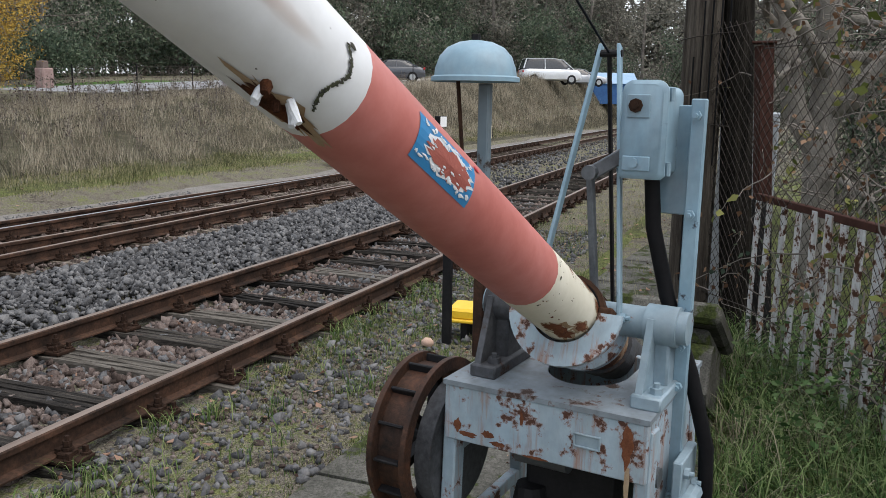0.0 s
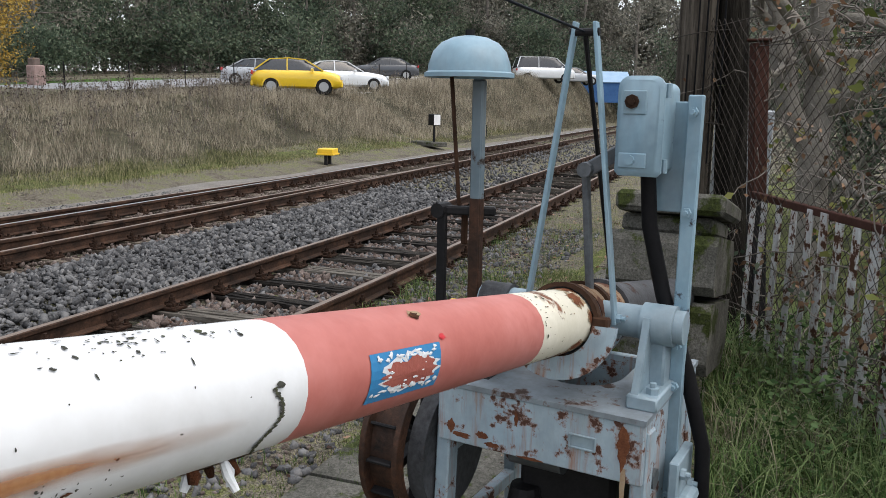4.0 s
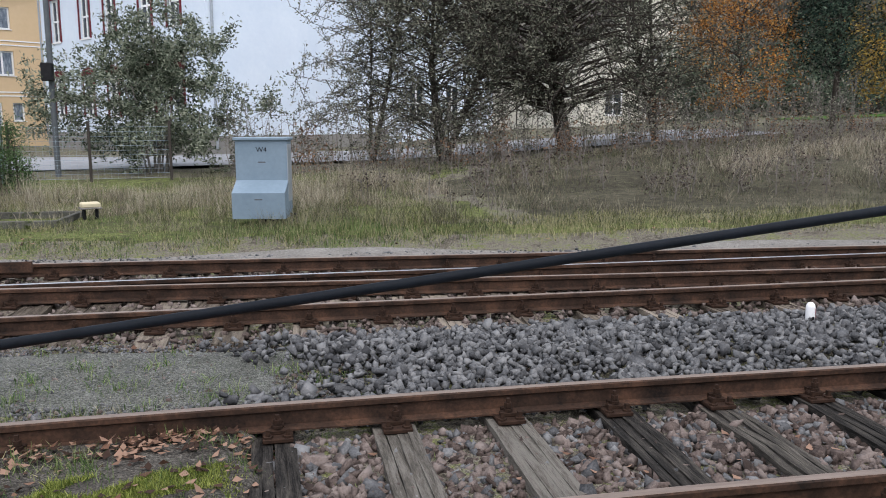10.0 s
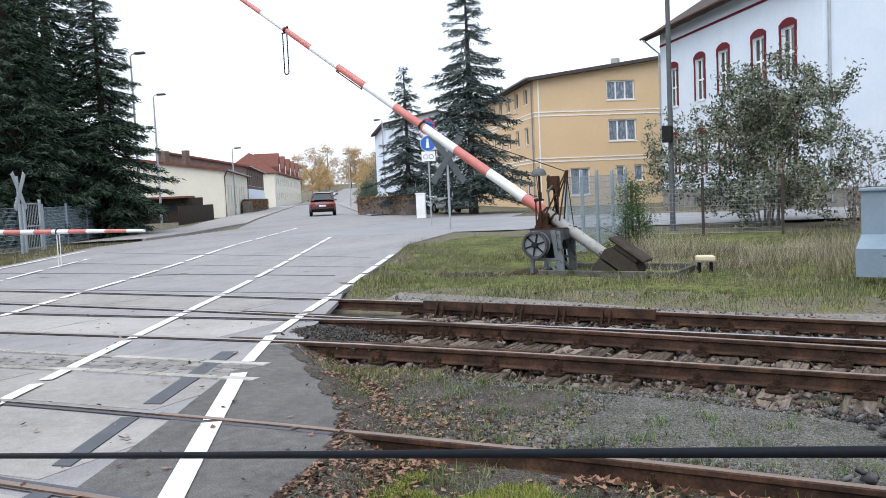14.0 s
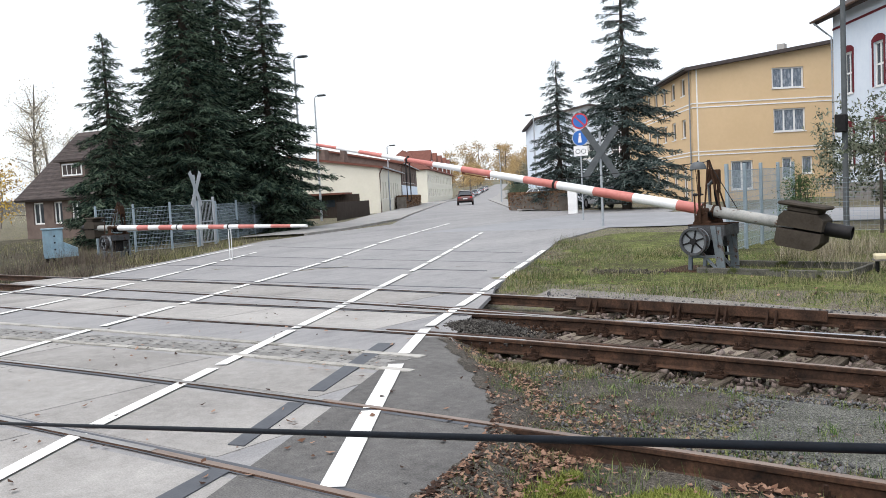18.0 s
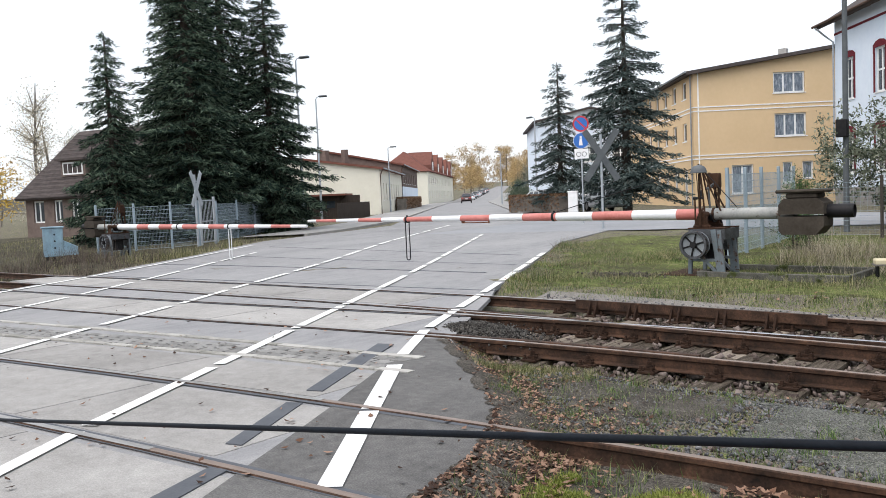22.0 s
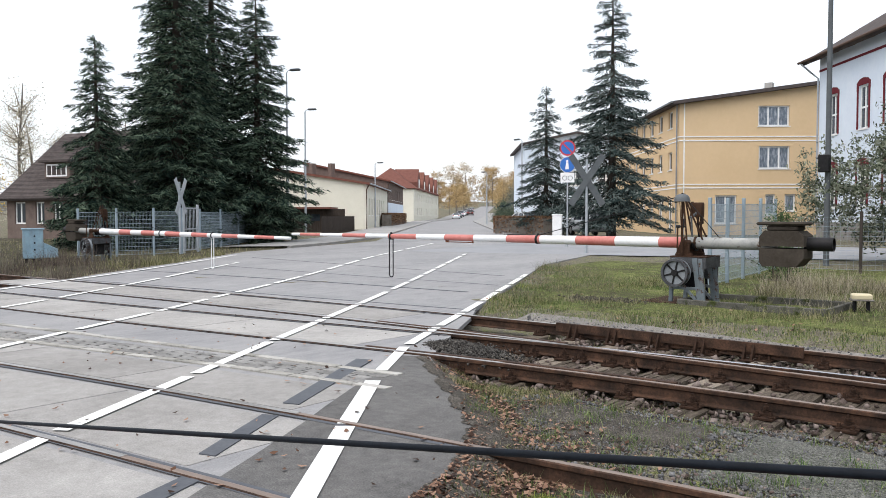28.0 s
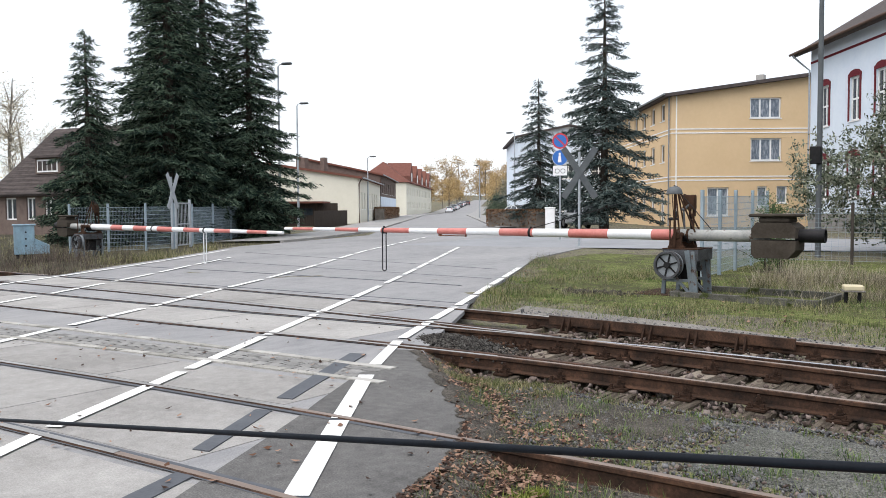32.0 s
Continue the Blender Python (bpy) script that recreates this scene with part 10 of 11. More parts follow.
part("door", Geo().box((0, -0.166, 0.72), (0.42, 0.014, 0.9), 0.004), M_SIGNWHITE, t)


# ---- things beside the rails ----
def bars_of_text(parent, pts, w, h, material):
    for x, y, z in pts:
        part("plate_bar", Geo().box((x, y, z), (w, 0.003, h)), material, parent)


t = thing("relay_cabinet", "grey steel relay cabinet with a sloping lower front", "cabinet", pose(-0.2, 13.25, -0.13, 0, 0, -10))
M_CAB = mat("pale grey cabinet paint", [(0.145, 0.2, 0.25), (0.195, 0.255, 0.31)], 0.5, 0.1, 2, bump=0.001, rust=(0.2, 0.23, 0.24), rust_at=0.68, rust_scale=4)
prof = [(-0.36, 0.26), (-0.36, 0.66), (-0.02, 0.84), (-0.02, 1.46), (0.3, 1.46), (0.3, 0.26)]
part("housing", Geo().sheet([(y, z) for y, z in prof], -0.41, 0.41, pose(0, 0, 0, 90, 0, 90)), M_CAB, t)
part("lid", Geo().box((0, 0.14, 1.485), (0.88, 0.4, 0.05), 0.01), M_CAB, t, "overhanging lid")
part("foot", Geo().box((0.05, 0.08, 0.11), (0.3, 0.2, 0.24), 0.01), M_DARKSTEEL, t, "dark foot")
for k in range(2):
    part("cable_pipe", Geo().tube([(0.42 + 0.06 * k, 0.1, 0.3), (0.47 + 0.06 * k, 0.0, 0.12), (0.53 + 0.06 * k, -0.06, 0.02)], 0.022, 8), M_DARKSTEEL, t)
part("edge_trim", Geo().box((0.41, 0.12, 0.95), (0.012, 0.34, 0.9), 0.003), M_GALV, t)
txt = bpy.data.curves.new("cabinet_mark", "FONT")
txt.body, txt.size, txt.align_x, txt.extrude = "W4", 0.11, "CENTER", 0.002
txt.materials.append(M_BLACK)
ob = new("cabinet_mark", txt)
ob.parent, ob.matrix_basis = t, pose(0.0, -0.024, 1.28, 90, 0, 0)
part("faint_bar", Geo().box((0, -0.021, 1.12), (0.12, 0.002, 0.02)), M_SIGNBACK, t)
part("faint_bar", Geo().box((0, -0.361, 0.56), (0.12, 0.002, 0.02)), M_SIGNBACK, t)
t = thing("relay_cabinet", "blue-grey steel relay cabinet across the road", "cabinet", pose(-27.8, 12.45, -0.02, 0, 0, 65))
part("housing", Geo().box((0, 0, 0.64), (0.62, 0.5, 0.96), 0.015), M_BLUECLEAN, t)
part("side_box", Geo().sheet([(0.31, 0.18), (0.75, 0.18), (0.75, 0.45), (0.31, 0.68)], -0.22, 0.22, pose(0, 0, 0, 90, 0, 0)), M_BLUECLEAN, t)
part("lid", Geo().box((0, 0, 1.14), (0.7, 0.56, 0.05), 0.01), M_BLUECLEAN, t)
for dx in (-0.2, 0, 0.2):
    part("foot", Geo().box((dx, 0, 0.09), (0.1, 0.3, 0.18), 0.01), M_DARKSTEEL, t)
for z in (0.45, 0.68, 0.9):
    part("vent", Geo().rod((0.05, -0.25, z), (0.05, -0.262, z), 0.03, n=10), M_BLACK, t)
# concrete trough beside the far machine
t = thing("concrete_trough", "low weathered concrete trough kerb in the grass", "kerb", pose(-4.6, 14.4, 0, 0, 0, -2))
for c, s in (((0, -0.7, 0.02), (2.5, 0.06, 0.16)), ((0, 0.7, 0.02), (2.5, 0.06, 0.16)), ((1.22, 0, 0.02), (0.06, 1.34, 0.16)), ((-1.22, 0, 0.02), (0.06, 1.34, 0.16))):
    part("edging", Geo().box(c, s, 0.012), M_BLOCK, t)
solid("ground_plate", Geo().box((-6.15, 14.35, -0.02), (0.9, 1.1, 0.08), 0.01), M_BROWNSTEEL, "rusty footing plate under the far machine", "plate")


def track_stand(x, y, z, label, top, turn=0, s=1.0):
    t = thing("track_connector", label, "track device", pose(x, y, z, 0, 0, turn), "track devices")
    part("cap", Geo().box((0, 0, 0.27 * s), (0.34 * s, 0.3 * s, 0.1 * s), 0.02), top, t)
    part("cap_edge", Geo().box((0, 0, 0.215 * s), (0.38 * s, 0.34 * s, 0.03 * s), 0.008), M_PATH if top is not M_YELLOWPAINT else M_YELLOWPAINT, t)
    for dx in (-0.11, 0.11):
        part("leg", Geo().rod((dx * s, 0, -0.05), (dx * s, 0, 0.21 * s), 0.035 * s, n=8), M_DARKSTEEL, t)


M_CAPTOP = plain("faded yellow cap", (0.5, 0.44, 0.3), 0.7)
track_stand(-3.1, 14.6, 0.0, "pale capped track device on short dark legs", M_CAPTOP, 20, 0.9)
track_stand(21.0, 10.9, -0.22, "yellow capped track device beside the rails", M_YELLOWPAINT, 10, 1.5)
track_stand(6.35, 1.85, -0.16, "small yellow box behind the barrier machine", M_YELLOWPAINT, 5, 0.9)
t = thing("dwarf_signal", "small square point signal lantern on a dark stand", "railway signal", pose(29.6, 11.0, -0.05, 0, 0, 60))
part("lantern", Geo().box((0, 0, 0.95), (0.34, 0.34, 0.42), 0.02), M_DARKSTEEL, t)
part("white_face", Geo().box((-0.172, 0, 0.95), (0.006, 0.3, 0.38)), M_SIGNWHITE, t)
part("round_face", Geo().rod((0, -0.172, 0.95), (0, -0.18, 0.95), 0.13, n=20), M_SIGNWHITE, t)
part("stand", Geo().rod((0, 0, 0), (0, 0, 0.75), 0.06, 0.04, 10), M_DARKSTEEL, t)
part("footing", Geo().box((0.5, -0.1, 0.03), (1.5, 0.7, 0.16), 0.02), M_BLOCK, t)
t = thing("cable_post", "small yellowish concrete post beside the rails", "post", pose(37.5, 11.6, 0.0))
part("shaft", Geo().box((0, 0, 0.25), (0.32, 0.3, 0.6), 0.04), M_CAPTOP, t)
part("dark_side", Geo().box((0.13, -0.16, 0.25), (0.1, 0.02, 0.5), 0.004), M_BLACK, t)
t = thing("fouling_marker", "small white and red marker peg in the ballast", "marker", pose(4.66, 6.28, -0.13))
part("peg", Geo().turn([(0.0, 0.17), (0.02, 0.165), (0.036, 0.145), (0.04, 0.12), (0.042, 0.0), (0, 0)], 16), M_SIGNWHITE, t, smooth=True)
part("red_side", Geo().turn([(0.0395, 0.12), (0.0425, 0.12), (0.0445, 0.0), (0.0425, 0)], 8, None, -0.9, 0.9), M_SIGNRED, t)
part("slot", Geo().box((0, -0.041, 0.025), (0.022, 0.008, 0.04), 0.002), M_BLACK, t)
# coil of pale cable by the rail
t = thing("cable_coil", "loose coil of pale blue-grey cable by the rail", "cable", pose(2.2, 2.42, -0.13))
for k in range(5):
    r = np.random.default_rng(k)
    pts = []
    for j in range(29):
        a = TAU * j / 28
        pts.append(((0.52 + 0.03 * k) * math.cos(a) + 0.02 * math.sin(3 * a + k), (0.32 + 0.02 * k) * math.sin(a) + 0.02 * math.cos(2 * a + k), 0.02 + 0.012 * k + 0.02 * abs(math.sin(a * 2 + k))))
    part("loop", Geo().tube(pts, 0.011, 7, False), M_GALVBLUE if k % 2 else M_GALV, t, smooth=True)
solid("stone", Geo().turn([(0.0, 0.05), (0.025, 0.047), (0.045, 0.03), (0.05, 0.01), (0.04, -0.01), (0, -0.015)], 9, pose(6.0, 2.05, -0.12, 5, 8, 0)), mat("pinkish stone", [(0.4, 0.26, 0.2), (0.52, 0.38, 0.3)], 0.9, 0, 6, bump=0.004), "pinkish loose stone on the verge", "stone", smooth=True)

# concrete slab path under the near machine
t = thing("slab_path", "worn concrete slab path along the verge", "pavement", kind="structure")
for k in range(8):
    x = 2.5 + k * 1.25
    y0, y1 = 1.72 - 0.1 * max(0, x - 4.5) , 0.05 + 0.03 * max(0, x - 4.5)
    xb = x + 1.22
    ya, yb = 1.72 - 0.1 * max(0, xb - 4.5), 0.05 + 0.03 * max(0, xb - 4.5)
    v = [(x, y1, -0.1), (xb, yb, -0.1), (xb, ya, -0.1), (x, y0, -0.1)]
    g = Geo().add(v + [(p[0], p[1], -0.2) for p in v], [(0, 1, 2, 3), (0, 4, 5, 1), (1, 5, 6, 2), (2, 6, 7, 3), (3, 7, 4, 0)])
    part("slab", g, M_BLOCK, t)

# ---- fence and growth behind the near machine ----
t = thing("wooden_pole", "thick old weathered wooden pole with a leaning prop", "pole", pose(7.1, 0.2, -0.15))
part("pole", Geo().tube([(0, 0.06, 0), (0.02, 0.07, 2), (0.0, 0.09, 5.5)], [0.165, 0.155, 0.13], 9), M_POLE, t)
part("prop", Geo().tube([(-0.05, -0.34, 0), (0.0, -0.24, 1.2), (0.02, -0.14, 3.0), (0.0, -0.1, 5.5)], [0.13, 0.12, 0.11, 0.1], 9), M_OLDWOOD, t, "darker cracked prop")
for z, tilt in ((1.7, 4), (2.35, -8), (2.75, 6), (3.3, -5)):
    part("wire_wrap", Geo().turn([(0.172, -0.004), (0.18, 0.0), (0.172, 0.004), (0.168, 0)], 14, pose(0.01, 0.03, z, tilt, 3, 0) @ Matrix.Diagonal((1, 1.35, 1, 1))), M_WIRE, t)
for k in range(5):
    part("wood_crack", Geo().bar((-0.155 + 0.02 * (k % 2), 0.12 - 0.06 * k, 0.5 + 0.3 * k), (-0.15, 0.125 - 0.058 * k, 2.2 + 0.4 * k), 0.006, 0.012), M_BLACK, t)
t = thing("steel_post", "rust-red square steel fence post with a dark foot", "fence post", pose(6.62, -0.16, -0.15))
part("shaft", Geo().bar((0.03, -0.07, 1.2), (0, 0, 2.26), 0.1, 0.1, (0.39, -0.92, 0), 0.006), M_RUSTPOST, t)
part("foot", Geo().bar((0.08, -0.16, 0.0), (0.03, -0.07, 1.2), 0.104, 0.104, (0.39, -0.92, 0), 0.006), M_DARKSTEEL, t, "tarred dark lower end")
part("cap", Geo().box((0, 0, 2.275), (0.16, 0.16, 0.015), 0.004), M_RUSTPOST, t)
M_SLATRUST = worn_paint("rusted slat", [(0.09, 0.055, 0.04), (0.2, 0.15, 0.12)], (0.13, 0.06, 0.035), 0.5, 0.5, 0.9, (0.055, 0.03, 0.02), 1.4)
FEN = [Vector((6.55, -0.2, 0)), Vector((5.2, -0.8, 0)), Vector((3.2, -1.85, 0)), Vector((1.5, -2.9, 0))]
t = thing("slat_fence", "rusty steel slat fence with flaking white paint", "fence", pose(0, 0, -0.12))
total = sum((b - a).length for a, b in zip(FEN, FEN[1:]))
def fence_at(s):
    for a, b in zip(FEN, FEN[1:]):
        l = (b - a).length
        if s <= l:
            return a.lerp(b, s / l), (b - a).normalized()
        s -= l
    return FEN[-1], (FEN[-1] - FEN[-2]).normalized()


s, k = 0.06, 0
rf = np.random.default_rng(8)
while s < total - 0.1:
    p, d = fence_at(s)
    front = k % 2 == 0
    w = 0.078 + rf.normal(0, 0.006) if front else 0.05
    top = 1.19 + rf.normal(0, 0.012)
    n_ = Vector((-d.y, d.x, 0))
    q = p + n_ * (-0.02 if front else 0.03)
    g = Geo().bar((q.x, q.y, 0.0), (q.x + rf.normal(0, 0.012), q.y, top), w, 0.007, n_, 0.002)
    g.bar((q.x, q.y, 0.0), (q.x + d.x * w * 0.5, q.y + d.y * w * 0.5, top), 0.02, 0.006, d) if front and k % 4 == 0 else None
    part("slat", g, M_FENCE if front else M_SLATRUST, t, "" if k > 1 else "slat with flaking white paint" if front else "rust-brown inner slat")
    s += 0.094 + rf.normal(0, 0.008)
    k += 1
for a, b in zip(FEN, FEN[1:]):
    part("fence_rail", Geo().bar((a.x, a.y, 1.2), (b.x, b.y, 1.2), 0.05, 0.045, ch=0.004), M_RUSTPOST, t)


def chain_link(a, b, z0, z1, label, pitch=0.06):
    """Diamond mesh: wavy wires that cross."""
    a, b = Vector((*a, 0)), Vector((*b, 0))
    L = (b - a).length
    d = (b - a).normalized()
    n = Vector((-d.y, d.x, 0))
    g = Geo()
    H = z1 - z0
    s = -H
    rr_ = np.random.default_rng(2)
    while s < L:
        for sg in (1, -1):
            p0, p1 = (s, z0), (s + H, z1)
            if sg < 0:
                p0, p1 = (s, z1), (s + H, z0)
            t0, t1 = max(0, -s / H), min(1, (L - s) / H)
            if t1 > t0:
                q0 = (p0[0] + (p1[0] - p0[0]) * t0, p0[1] + (p1[1] - p0[1]) * t0)
                q1 = (p0[0] + (p1[0] - p0[0]) * t1, p0[1] + (p1[1] - p0[1]) * t1)
                pts = []
                for w in range(9):
                    u, z = q0[0] + (q1[0] - q0[0]) * w / 8, q0[1] + (q1[1] - q0[1]) * w / 8
                    bulge = 0.05 * math.sin(u * 2.1 + 0.6) * math.sin(z * 2.6) + 0.02 * math.sin(5 * u + 3 * z)
                    c = a + d * (u + 0.03 * math.sin(3.3 * z + 2 * u)) + n * bulge
                    pts.append((c.x, c.y, z + 0.035 * math.sin(2.7 * u + 1.0) + rr_.normal(0, 0.004)))
                g.tube(pts, 0.0024, 3, False)
        s += pitch * 1.42
    t = thing("wire_netting", label, "fence netting", pose(0, 0, 0))
    part("diamond_mesh", g, M_WIRE, t)
    for z in (z0 + 0.3, z1 - 0.02):
        part("tension_wire", Geo().tube([(a.x, a.y, z), (*(a.lerp(b, 0.5))[:2], z - 0.03), (b.x, b.y, z)], 0.004, 5), M_WIRE, t)
    return t


chain_link((7.6, 0.5), (6.5, -0.16), 0.0, 2.3, "rusty sagging chain-link netting by the pole")
chain_link((6.5, -0.16), (3.4, -1.7), 0.0, 2.1, "rusty sagging chain-link netting over the slat fence")
solid("board", Geo().box((7.6, -0.1, 0.75), (0.05, 0.45, 1.8), 0.01), M_GALV, "grey sheet board behind the netting", "board")
# bramble, branches and evergreen growth behind the fence
leafy("evergreen_shrub", 9.6, -3.2, 4.6, 1.8, 9000, 0.08, M_IVY, 93, "dark evergreen shrub behind the fence", 0.08, 4, 0.05, None, "growth behind the fence", -0.1, 0.25, 60)
leafy("evergreen_shrub", 12.5, -2.6, 4.2, 2.0, 9000, 0.09, M_IVY, 94, "dark evergreen shrub behind the fence", 0.08, 4, 0.05, None, "growth behind the fence", -0.1, 0.25, 60)
leafy("shrub", 10.8, -2.3, 4.6, 2.0, 7000, 0.06, M_WOODS, 95, "brown thicket behind the fence", 0.06, 6, 0.05, M_TWIG, "growth behind the fence", -0.1, 0.35, 80)
leafy("shrub", 7.9, -3.5, 4.4, 1.8, 6000, 0.06, M_WOODS, 96, "brown thicket behind the fence", 0.06, 6, 0.05, M_TWIG, "growth behind the fence", -0.1, 0.35, 80)
leafy("shrub", 14.5, -1.6, 4.4, 2.2, 7000, 0.08, M_WOODS, 97, "brown thicket behind the fence", 0.06, 6, 0.05, M_TWIG, "growth behind the fence", -0.1, 0.4, 80)


def crooked(r, o, way, length, n=7, bend=0.45, sink=0.0):
    """A bent stem as points, each step turned a little from the last."""
    pts, d, p = [Vector(o)], Vector(way).normalized(), Vector(o)
    for _ in range(n):
        d = (d + Vector(r.normal(0, bend, 3)) + Vector((0, 0, -sink))).normalized()
        p = p + d * length / n
        pts.append(p.copy())
    return pts


t = thing("old_tree", "old tree with pale forked trunk and crooked limbs", "tree", pose(9.0, -0.78, -0.1))
part("trunk", Geo().tube([(0, 0, 0), (0.03, 0.02, 0.8), (0.0, 0.06, 1.5), (0.06, 0.02, 2.1), (0.0, 0.12, 3.0), (0.2, 0.2, 5.0)], [0.19, 0.15, 0.135, 0.15, 0.1, 0.06], 14), M_BARKPALE, t, smooth=True)
part("trunk_fork", Geo().tube([(0.04, 0.0, 1.3), (-0.05, 0.3, 1.75), (-0.05, 0.42, 2.3), (-0.1, 0.6, 3.4)], [0.14, 0.11, 0.1, 0.06], 10), M_BARKPALE, t, smooth=True)
rb = np.random.default_rng(31)
for o, way, L, r0 in (((0, 0.05, 2.1), (-0.6, 0.3, 0.45), 1.8, 0.085), ((0, 0, 1.75), (-0.5, -0.75, 0.35), 2.0, 0.09), ((0, 0, 2.25), (-0.3, -0.9, 0.35), 2.0, 0.07), ((-0.5, -0.6, 1.1), (-0.4, -0.8, 0.5), 2.3, 0.075), ((0, 0.3, 2.2), (-0.8, 0.2, 0.1), 1.2, 0.045), ((0, 0, 1.2), (-0.8, -0.5, 0.15), 1.6, 0.05), ((0, -0.1, 2.6), (-0.4, -0.8, -0.1), 1.9, 0.045), ((0.05, 0.4, 2.4), (-0.5, 0.4, 0.6), 1.6, 0.05)):
    limb = crooked(rb, o, way, L, 8, 0.22)
    part("limb", Geo().tube(limb, [r0 * (1 - 0.09 * k) for k in range(9)], 9), M_BARKPALE, t, smooth=True)
    g = Geo()
    for k in range(9):
        q = limb[rb.integers(2, 9)]
        tw = crooked(rb, q, rb.normal(0, 1, 3) + [-0.3, 0, 0.2], rb.uniform(0.5, 1.2), 7, 0.4)
        g.tube(tw, [r0 * 0.22 * (1 - 0.11 * w) + 0.002 for w in range(8)], 5, False)
        for j in range(4):
            tw2 = crooked(rb, tw[rb.integers(2, 7)], rb.normal(0, 1, 3), rb.uniform(0.2, 0.5), 5, 0.4)
            g.tube(tw2, [0.004, 0.0035, 0.003, 0.003, 0.002, 0.0015], 4, False)
    part("branchwork", g, M_TWIG, t)
# brambles and climbers woven through the netting
g = Geo()
ends = []
for k in range(260):
    p, d = fence_at(rb.uniform(0, 4.2))
    o = Vector((p.x + 0.25 + rb.normal(0, 0.22), p.y - 0.05 + rb.normal(0, 0.2), rb.uniform(0.1, 2.3) if k % 3 else rb.uniform(0, 0.4)))
    st = crooked(rb, o, rb.normal(0, 1, 3) * [1, 1, 0.5] + [0, 0, 0.35 if k % 3 == 0 else 0.0], rb.uniform(0.35, 1.1), 9, 0.5, 0.06)
    g.tube(st, [0.0055 - 0.0004 * w for w in range(10)], 4, False)
    ends += st[3:]
tagged(new("bramble_stems", g.mesh("bramble_stems", M_TWIG)), "tangle of dry bramble stems in the fence", "bramble", kind="stuff")
E_ = np.array([tuple(q) for q in ends])
for nm, mt, n_, size, lab, lo in (("climber_leaves", M_CLIMBER, 200, 0.075, "yellow-green climber leaves in the netting", 0.75), ("dead_leaves", M_HEDGE, 900, 0.05, "shrivelled brown leaves hanging in the brambles", 0.4), ("ivy_leaves", M_IVY, 900, 0.05, "dark ivy leaves low in the fence", 0.0)):
    ok = E_[(E_[:, 2] > lo) & ((E_[:, 2] < 0.9) if lo == 0.0 else True)]
    c = ok[rb.integers(0, len(ok), n_)] + rb.normal(0, 0.04, (n_, 3))
    v = sprays(c, rb.normal(size=(n_, 3)) + [0, 0, -0.5], size * rb.uniform(0.6, 1.2, n_), size * rb.uniform(0.5, 0.8, n_), rb)
    tagged(new(nm, mesh_np(nm, v, quads_of(v), mt)), lab, "leaves", kind="stuff")


def arching(name, n, area, h0, h1, w, material, label, seed, keep=None):
    """Long grass whose blades bow over: three short lengths each."""
    x, y, r = tufts(n, 24, *area, 0.055, seed)
    if keep is not None:
        ok = keep(x, y)
        x, y = x[ok], y[ok]
    n = len(x)
    z = ground_height(x, y) - 0.01
    h, a = r.uniform(h0, h1, n), r.uniform(0, TAU, n)
    bow = h * r.uniform(0.25, 1.0, n)
    out = np.stack([np.cos(a), np.sin(a), 0 * a], -1)
    side = np.stack([-np.sin(a), np.cos(a), 0 * a], -1) * (w * r.uniform(0.6, 1.2, n))[:, None] / 2
    rows = []
    for u, f in ((0, 0.8), (0.4, 1.0), (0.75, 0.75), (1.0, 0.1)):
        c = np.stack([x, y, z + h * (1.25 * u - 0.45 * u ** 3)], -1) + out * (bow * u ** 2)[:, None]
        rows += [c - side * f, c + side * f]
    v = np.stack(rows, 1)
    f = np.concatenate([np.array([[2 * k, 2 * k + 1, 2 * k + 3, 2 * k + 2]]) + 8 * np.arange(n)[:, None] for k in range(3)])
    return tagged(new(name, mesh_np(name, v, f, material)), label, "grass", kind="stuff")


arching("tall_grass", 900, (3.3, 7.5, -2.4, -0.1), 0.14, 0.38, 0.006, M_RANK, "rank green grass bowing over under the fence", 41)
arching("tall_grass", 90, (3.4, 6.5, -2.0, -0.1), 0.15, 0.42, 0.005, M_DRYGRASS, "dead grass stalks among the green", 42)
arching("near_tufts", 85, (0.9, 8.5, 2.0, 3.08), 0.05, 0.16, 0.006, M_GRASS, "lush green tufts along the near rail", 44)
arching("near_tufts", 60, (-3.6, 1.8, 4.9, 6.6), 0.04, 0.12, 0.006, M_GRASS, "green tufts between the tracks", 45, keep=lambda x, y: off_road(x, y, 0.25))
arching("near_tufts", 45, (-3.4, 0.5, 1.9, 3.0), 0.05, 0.15, 0.006, M_GRASS, "green tufts beside the asphalt", 46, keep=lambda x, y: off_road(x, y, 0.15))
rn = np.random.default_rng(43)
c = np.stack([rn.uniform(4.2, 6.2, 700), rn.normal(-0.6, 0.22, 700), rn.uniform(0.0, 0.45, 700)], -1)
v = sprays(c, rn.normal(size=(700, 3)) * [1, 1, 0.3], 0.05 * rn.uniform(0.5, 1.3, 700), 0.024 * rn.uniform(0.6, 1.2, 700), rn)
tagged(new("nettles", mesh_np("nettles", v, quads_of(v), M_NETTLE)), "dark green nettles at the foot of the fence", "weeds", kind="stuff")
c = np.stack([rn.normal(3.75, 0.12, 26), rn.normal(-0.95, 0.1, 26), rn.uniform(0.05, 0.28, 26)], -1)
v = sprays(c, rn.normal(size=(26, 3)) + [0, 0, 0.5], 0.17 * rn.uniform(0.6, 1.2, 26), 0.075 * rn.uniform(0.6, 1.2, 26), rn)
tagged(new("dock_leaves", mesh_np("dock_leaves", v, quads_of(v), M_NETTLE)), "broad dock leaves in the grass", "weeds", kind="stuff")
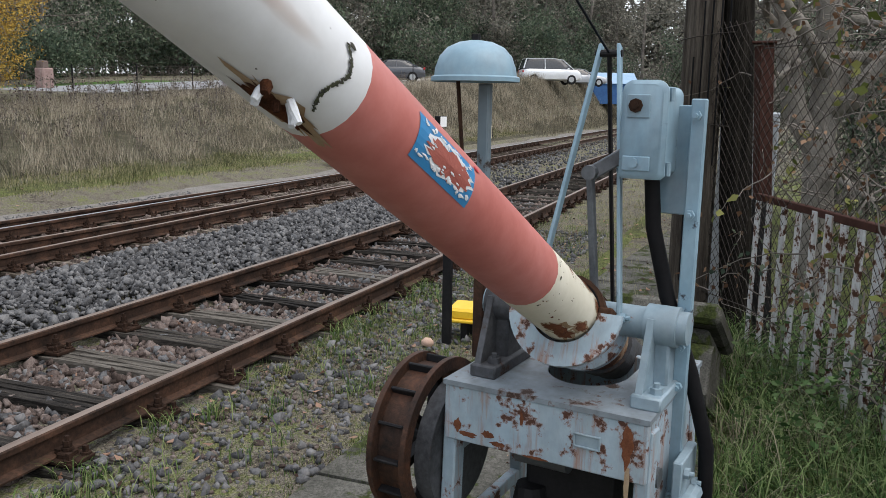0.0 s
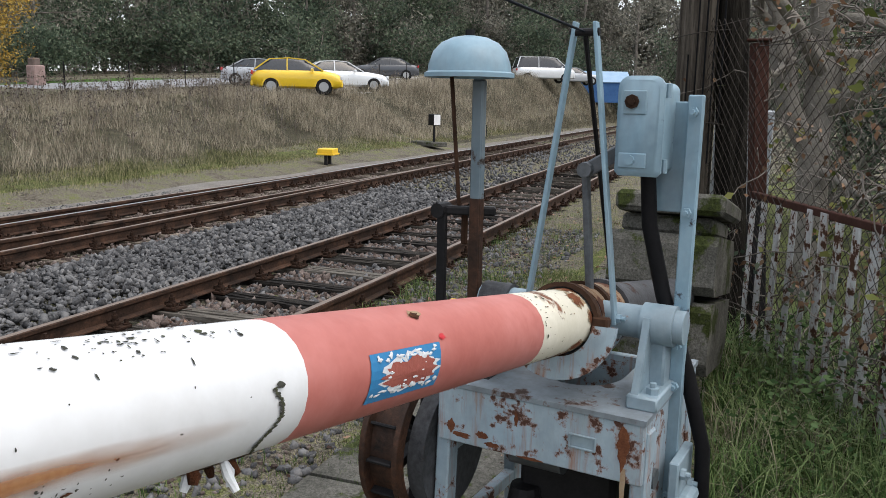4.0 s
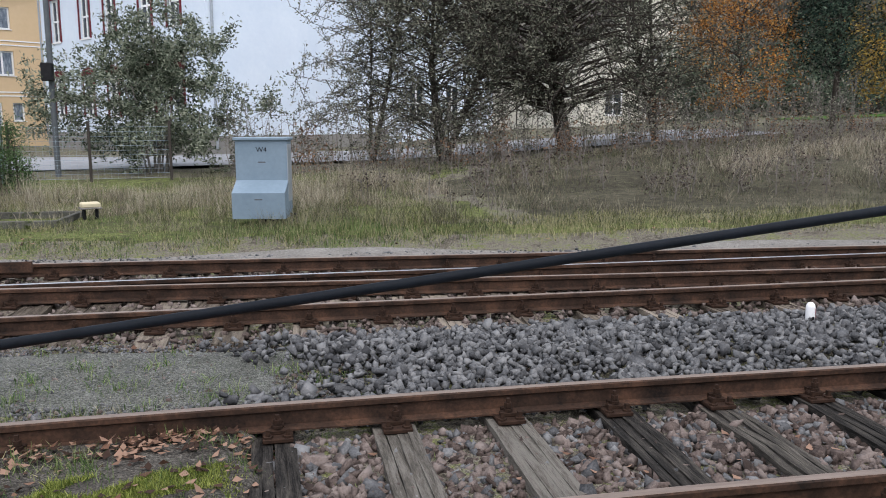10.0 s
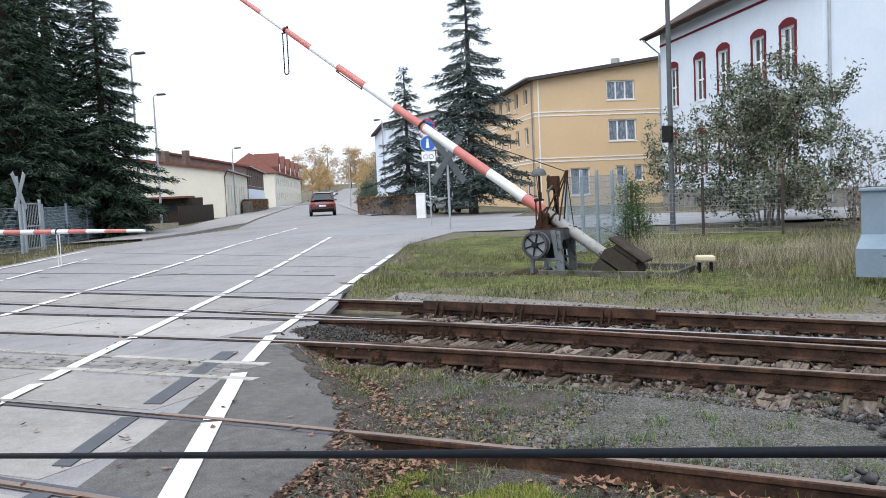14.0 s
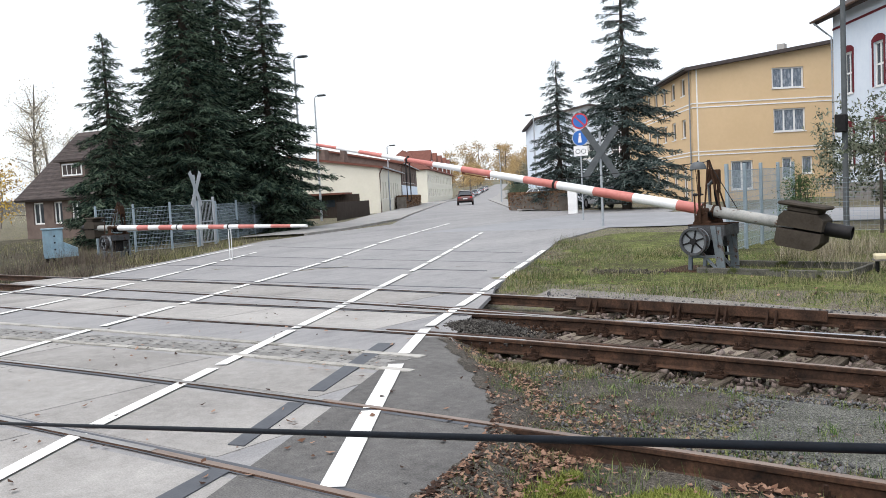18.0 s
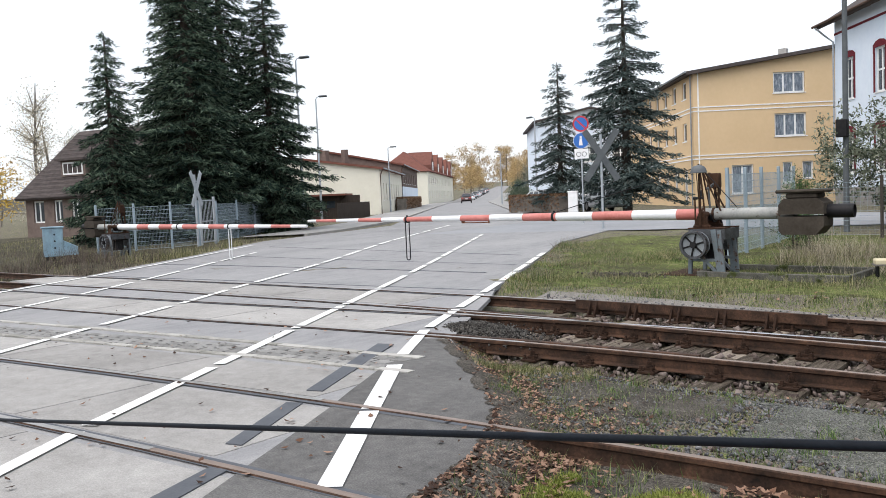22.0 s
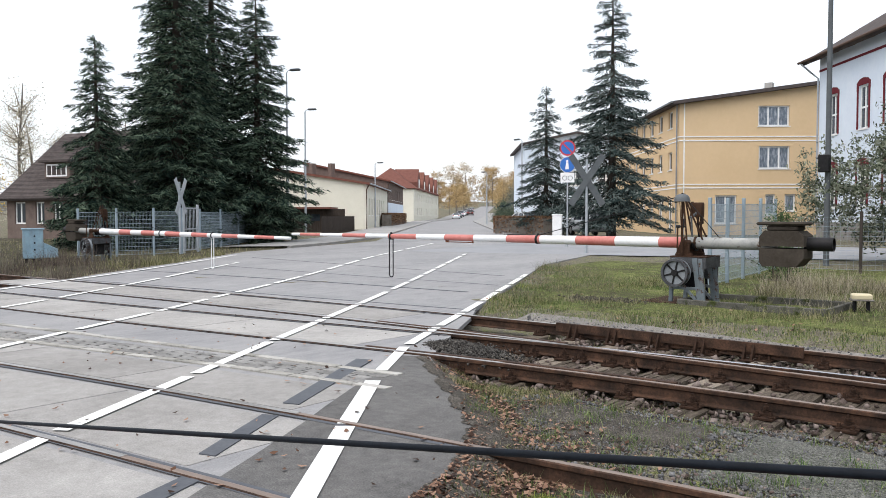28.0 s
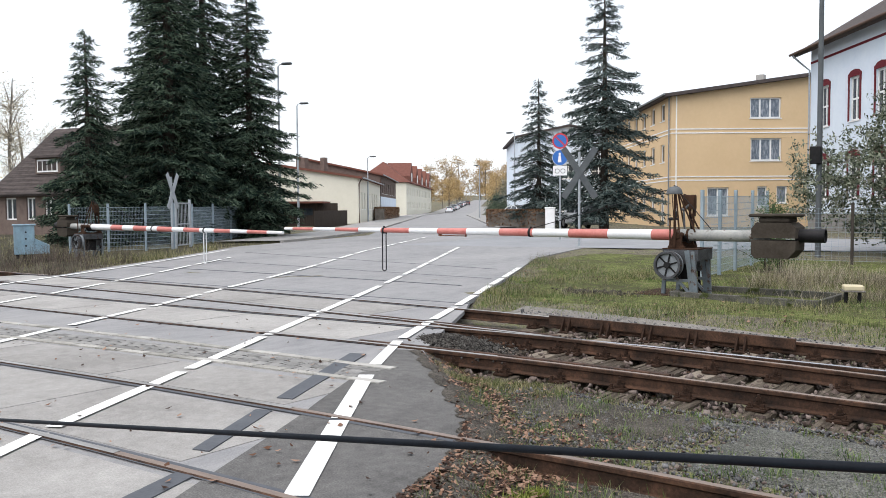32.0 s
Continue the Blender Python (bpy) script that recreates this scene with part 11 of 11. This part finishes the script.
part("hose", Geo().tube([(3.3, -0.2, -0.05), (3.8, -0.28, -0.06), (4.3, -0.22, -0.08), (4.8, -0.35, -0.09)], 0.035, 10), M_BLACK, thing("ground_cable", "thick black cable lying in the grass", "cable", pose(0, 0, 0)), smooth=True)


# ---- all that moves ----
NEAR_TILT = ((0, 26.27), (0.5, 22.9), (1.0, 20.6), (1.5, 20.1), (2.0, 19.68), (2.5, 18.4), (3.0, 15.9), (3.5, 13.1), (4.0, 10.2), (4.5, 7.4), (5.0, 4.73), (5.5, 4.55), (6.0, 4.48), (6.5, 3.4), (7.0, 1.85), (8.0, -0.9), (9.0, -1.5), (10, -1.75), (12, -2.3), (14, -2.6), (32, -2.6))
STAY_GIVE = ((0, 0, 0), (6.0, 0, 0), (6.5, 0.05, 0), (7.0, 0.6, -0.006), (8.0, 1.53, -0.02), (9.0, 2.55, -0.054), (10, 2.64, -0.055), (11, 2.0, -0.047), (12, 1.72, -0.04), (13, 1.99, -0.03), (14, 2.25, -0.015), (15, 2.36, -0.005), (16.5, 2.1, 0.006), (20, 1.96, 0.008), (32, 1.96, 0.008))
FAR_TILT = ((0, 56), (8, 54), (10, 51.5), (11, 48.6), (11.5, 47), (12, 45), (12.5, 42.8), (13, 40.3), (13.5, 37.6), (14, 34.9), (14.5, 31.9), (15, 28.9), (15.5, 26), (16.5, 20.0), (17.5, 13.9), (18, 10.8), (18.5, 7.9), (19, 4.9), (19.5, 2.0), (20, -0.5), (20.5, 0.6), (21, 2.0), (21.5, 0.7), (22, 0.1), (22.5, 0.7), (23, 0.1), (23.5, 0.0), (32, 0.0))
CAR_WAY = ((0, -8.0, 3.2), (6, -14.5, 14.0), (9, -21.0, 25.5), (11, -26.6, 34.3), (12, -30.1, 38.6), (13, -33.6, 42.9), (14, -37.0, 47.2), (15, -40.8, 51.6), (17, -52.0, 65.6), (19, -65.6, 81.3), (20, -72.7, 90.0), (22, -88.9, 111.3), (24, -105.0, 133.6), (25.5, -120.0, 154.2), (28, -141.9, 186.3), (31, -165.9, 219.7), (32, -174.0, 231.0))


def motions():
    x, y, z = NEAR_PIVOT
    walk(near_boom, [(t, pose(x, y, z, 0, -a, NEAR_TURN)) for t, a in NEAR_TILT])
    walk(near_stay, [(t, pose(0.154, 0, 0.868 + sag, 0, math.degrees(math.atan(STAY_SLOPE)) - a, 0)) for t, a, sag in STAY_GIVE])
    x, y, z = FAR_PIVOT
    walk(far_boom, [(t, pose(x, y, z, 0, -a, 180)) for t, a in FAR_TILT])
    walk(far_loop, [(t, pose(7.45, 0, -radius(7.45) - 0.01, 0, a, 0)) for t, a in FAR_TILT])
    walk(moving_car, [(t, ground_pose(x, y, -51.6)) for t, x, y in CAR_WAY])
    x, y, z = LEFT_PIVOT
    left_boom.matrix_basis = pose(x, y, z, 0, 0.35, 0)


motions()
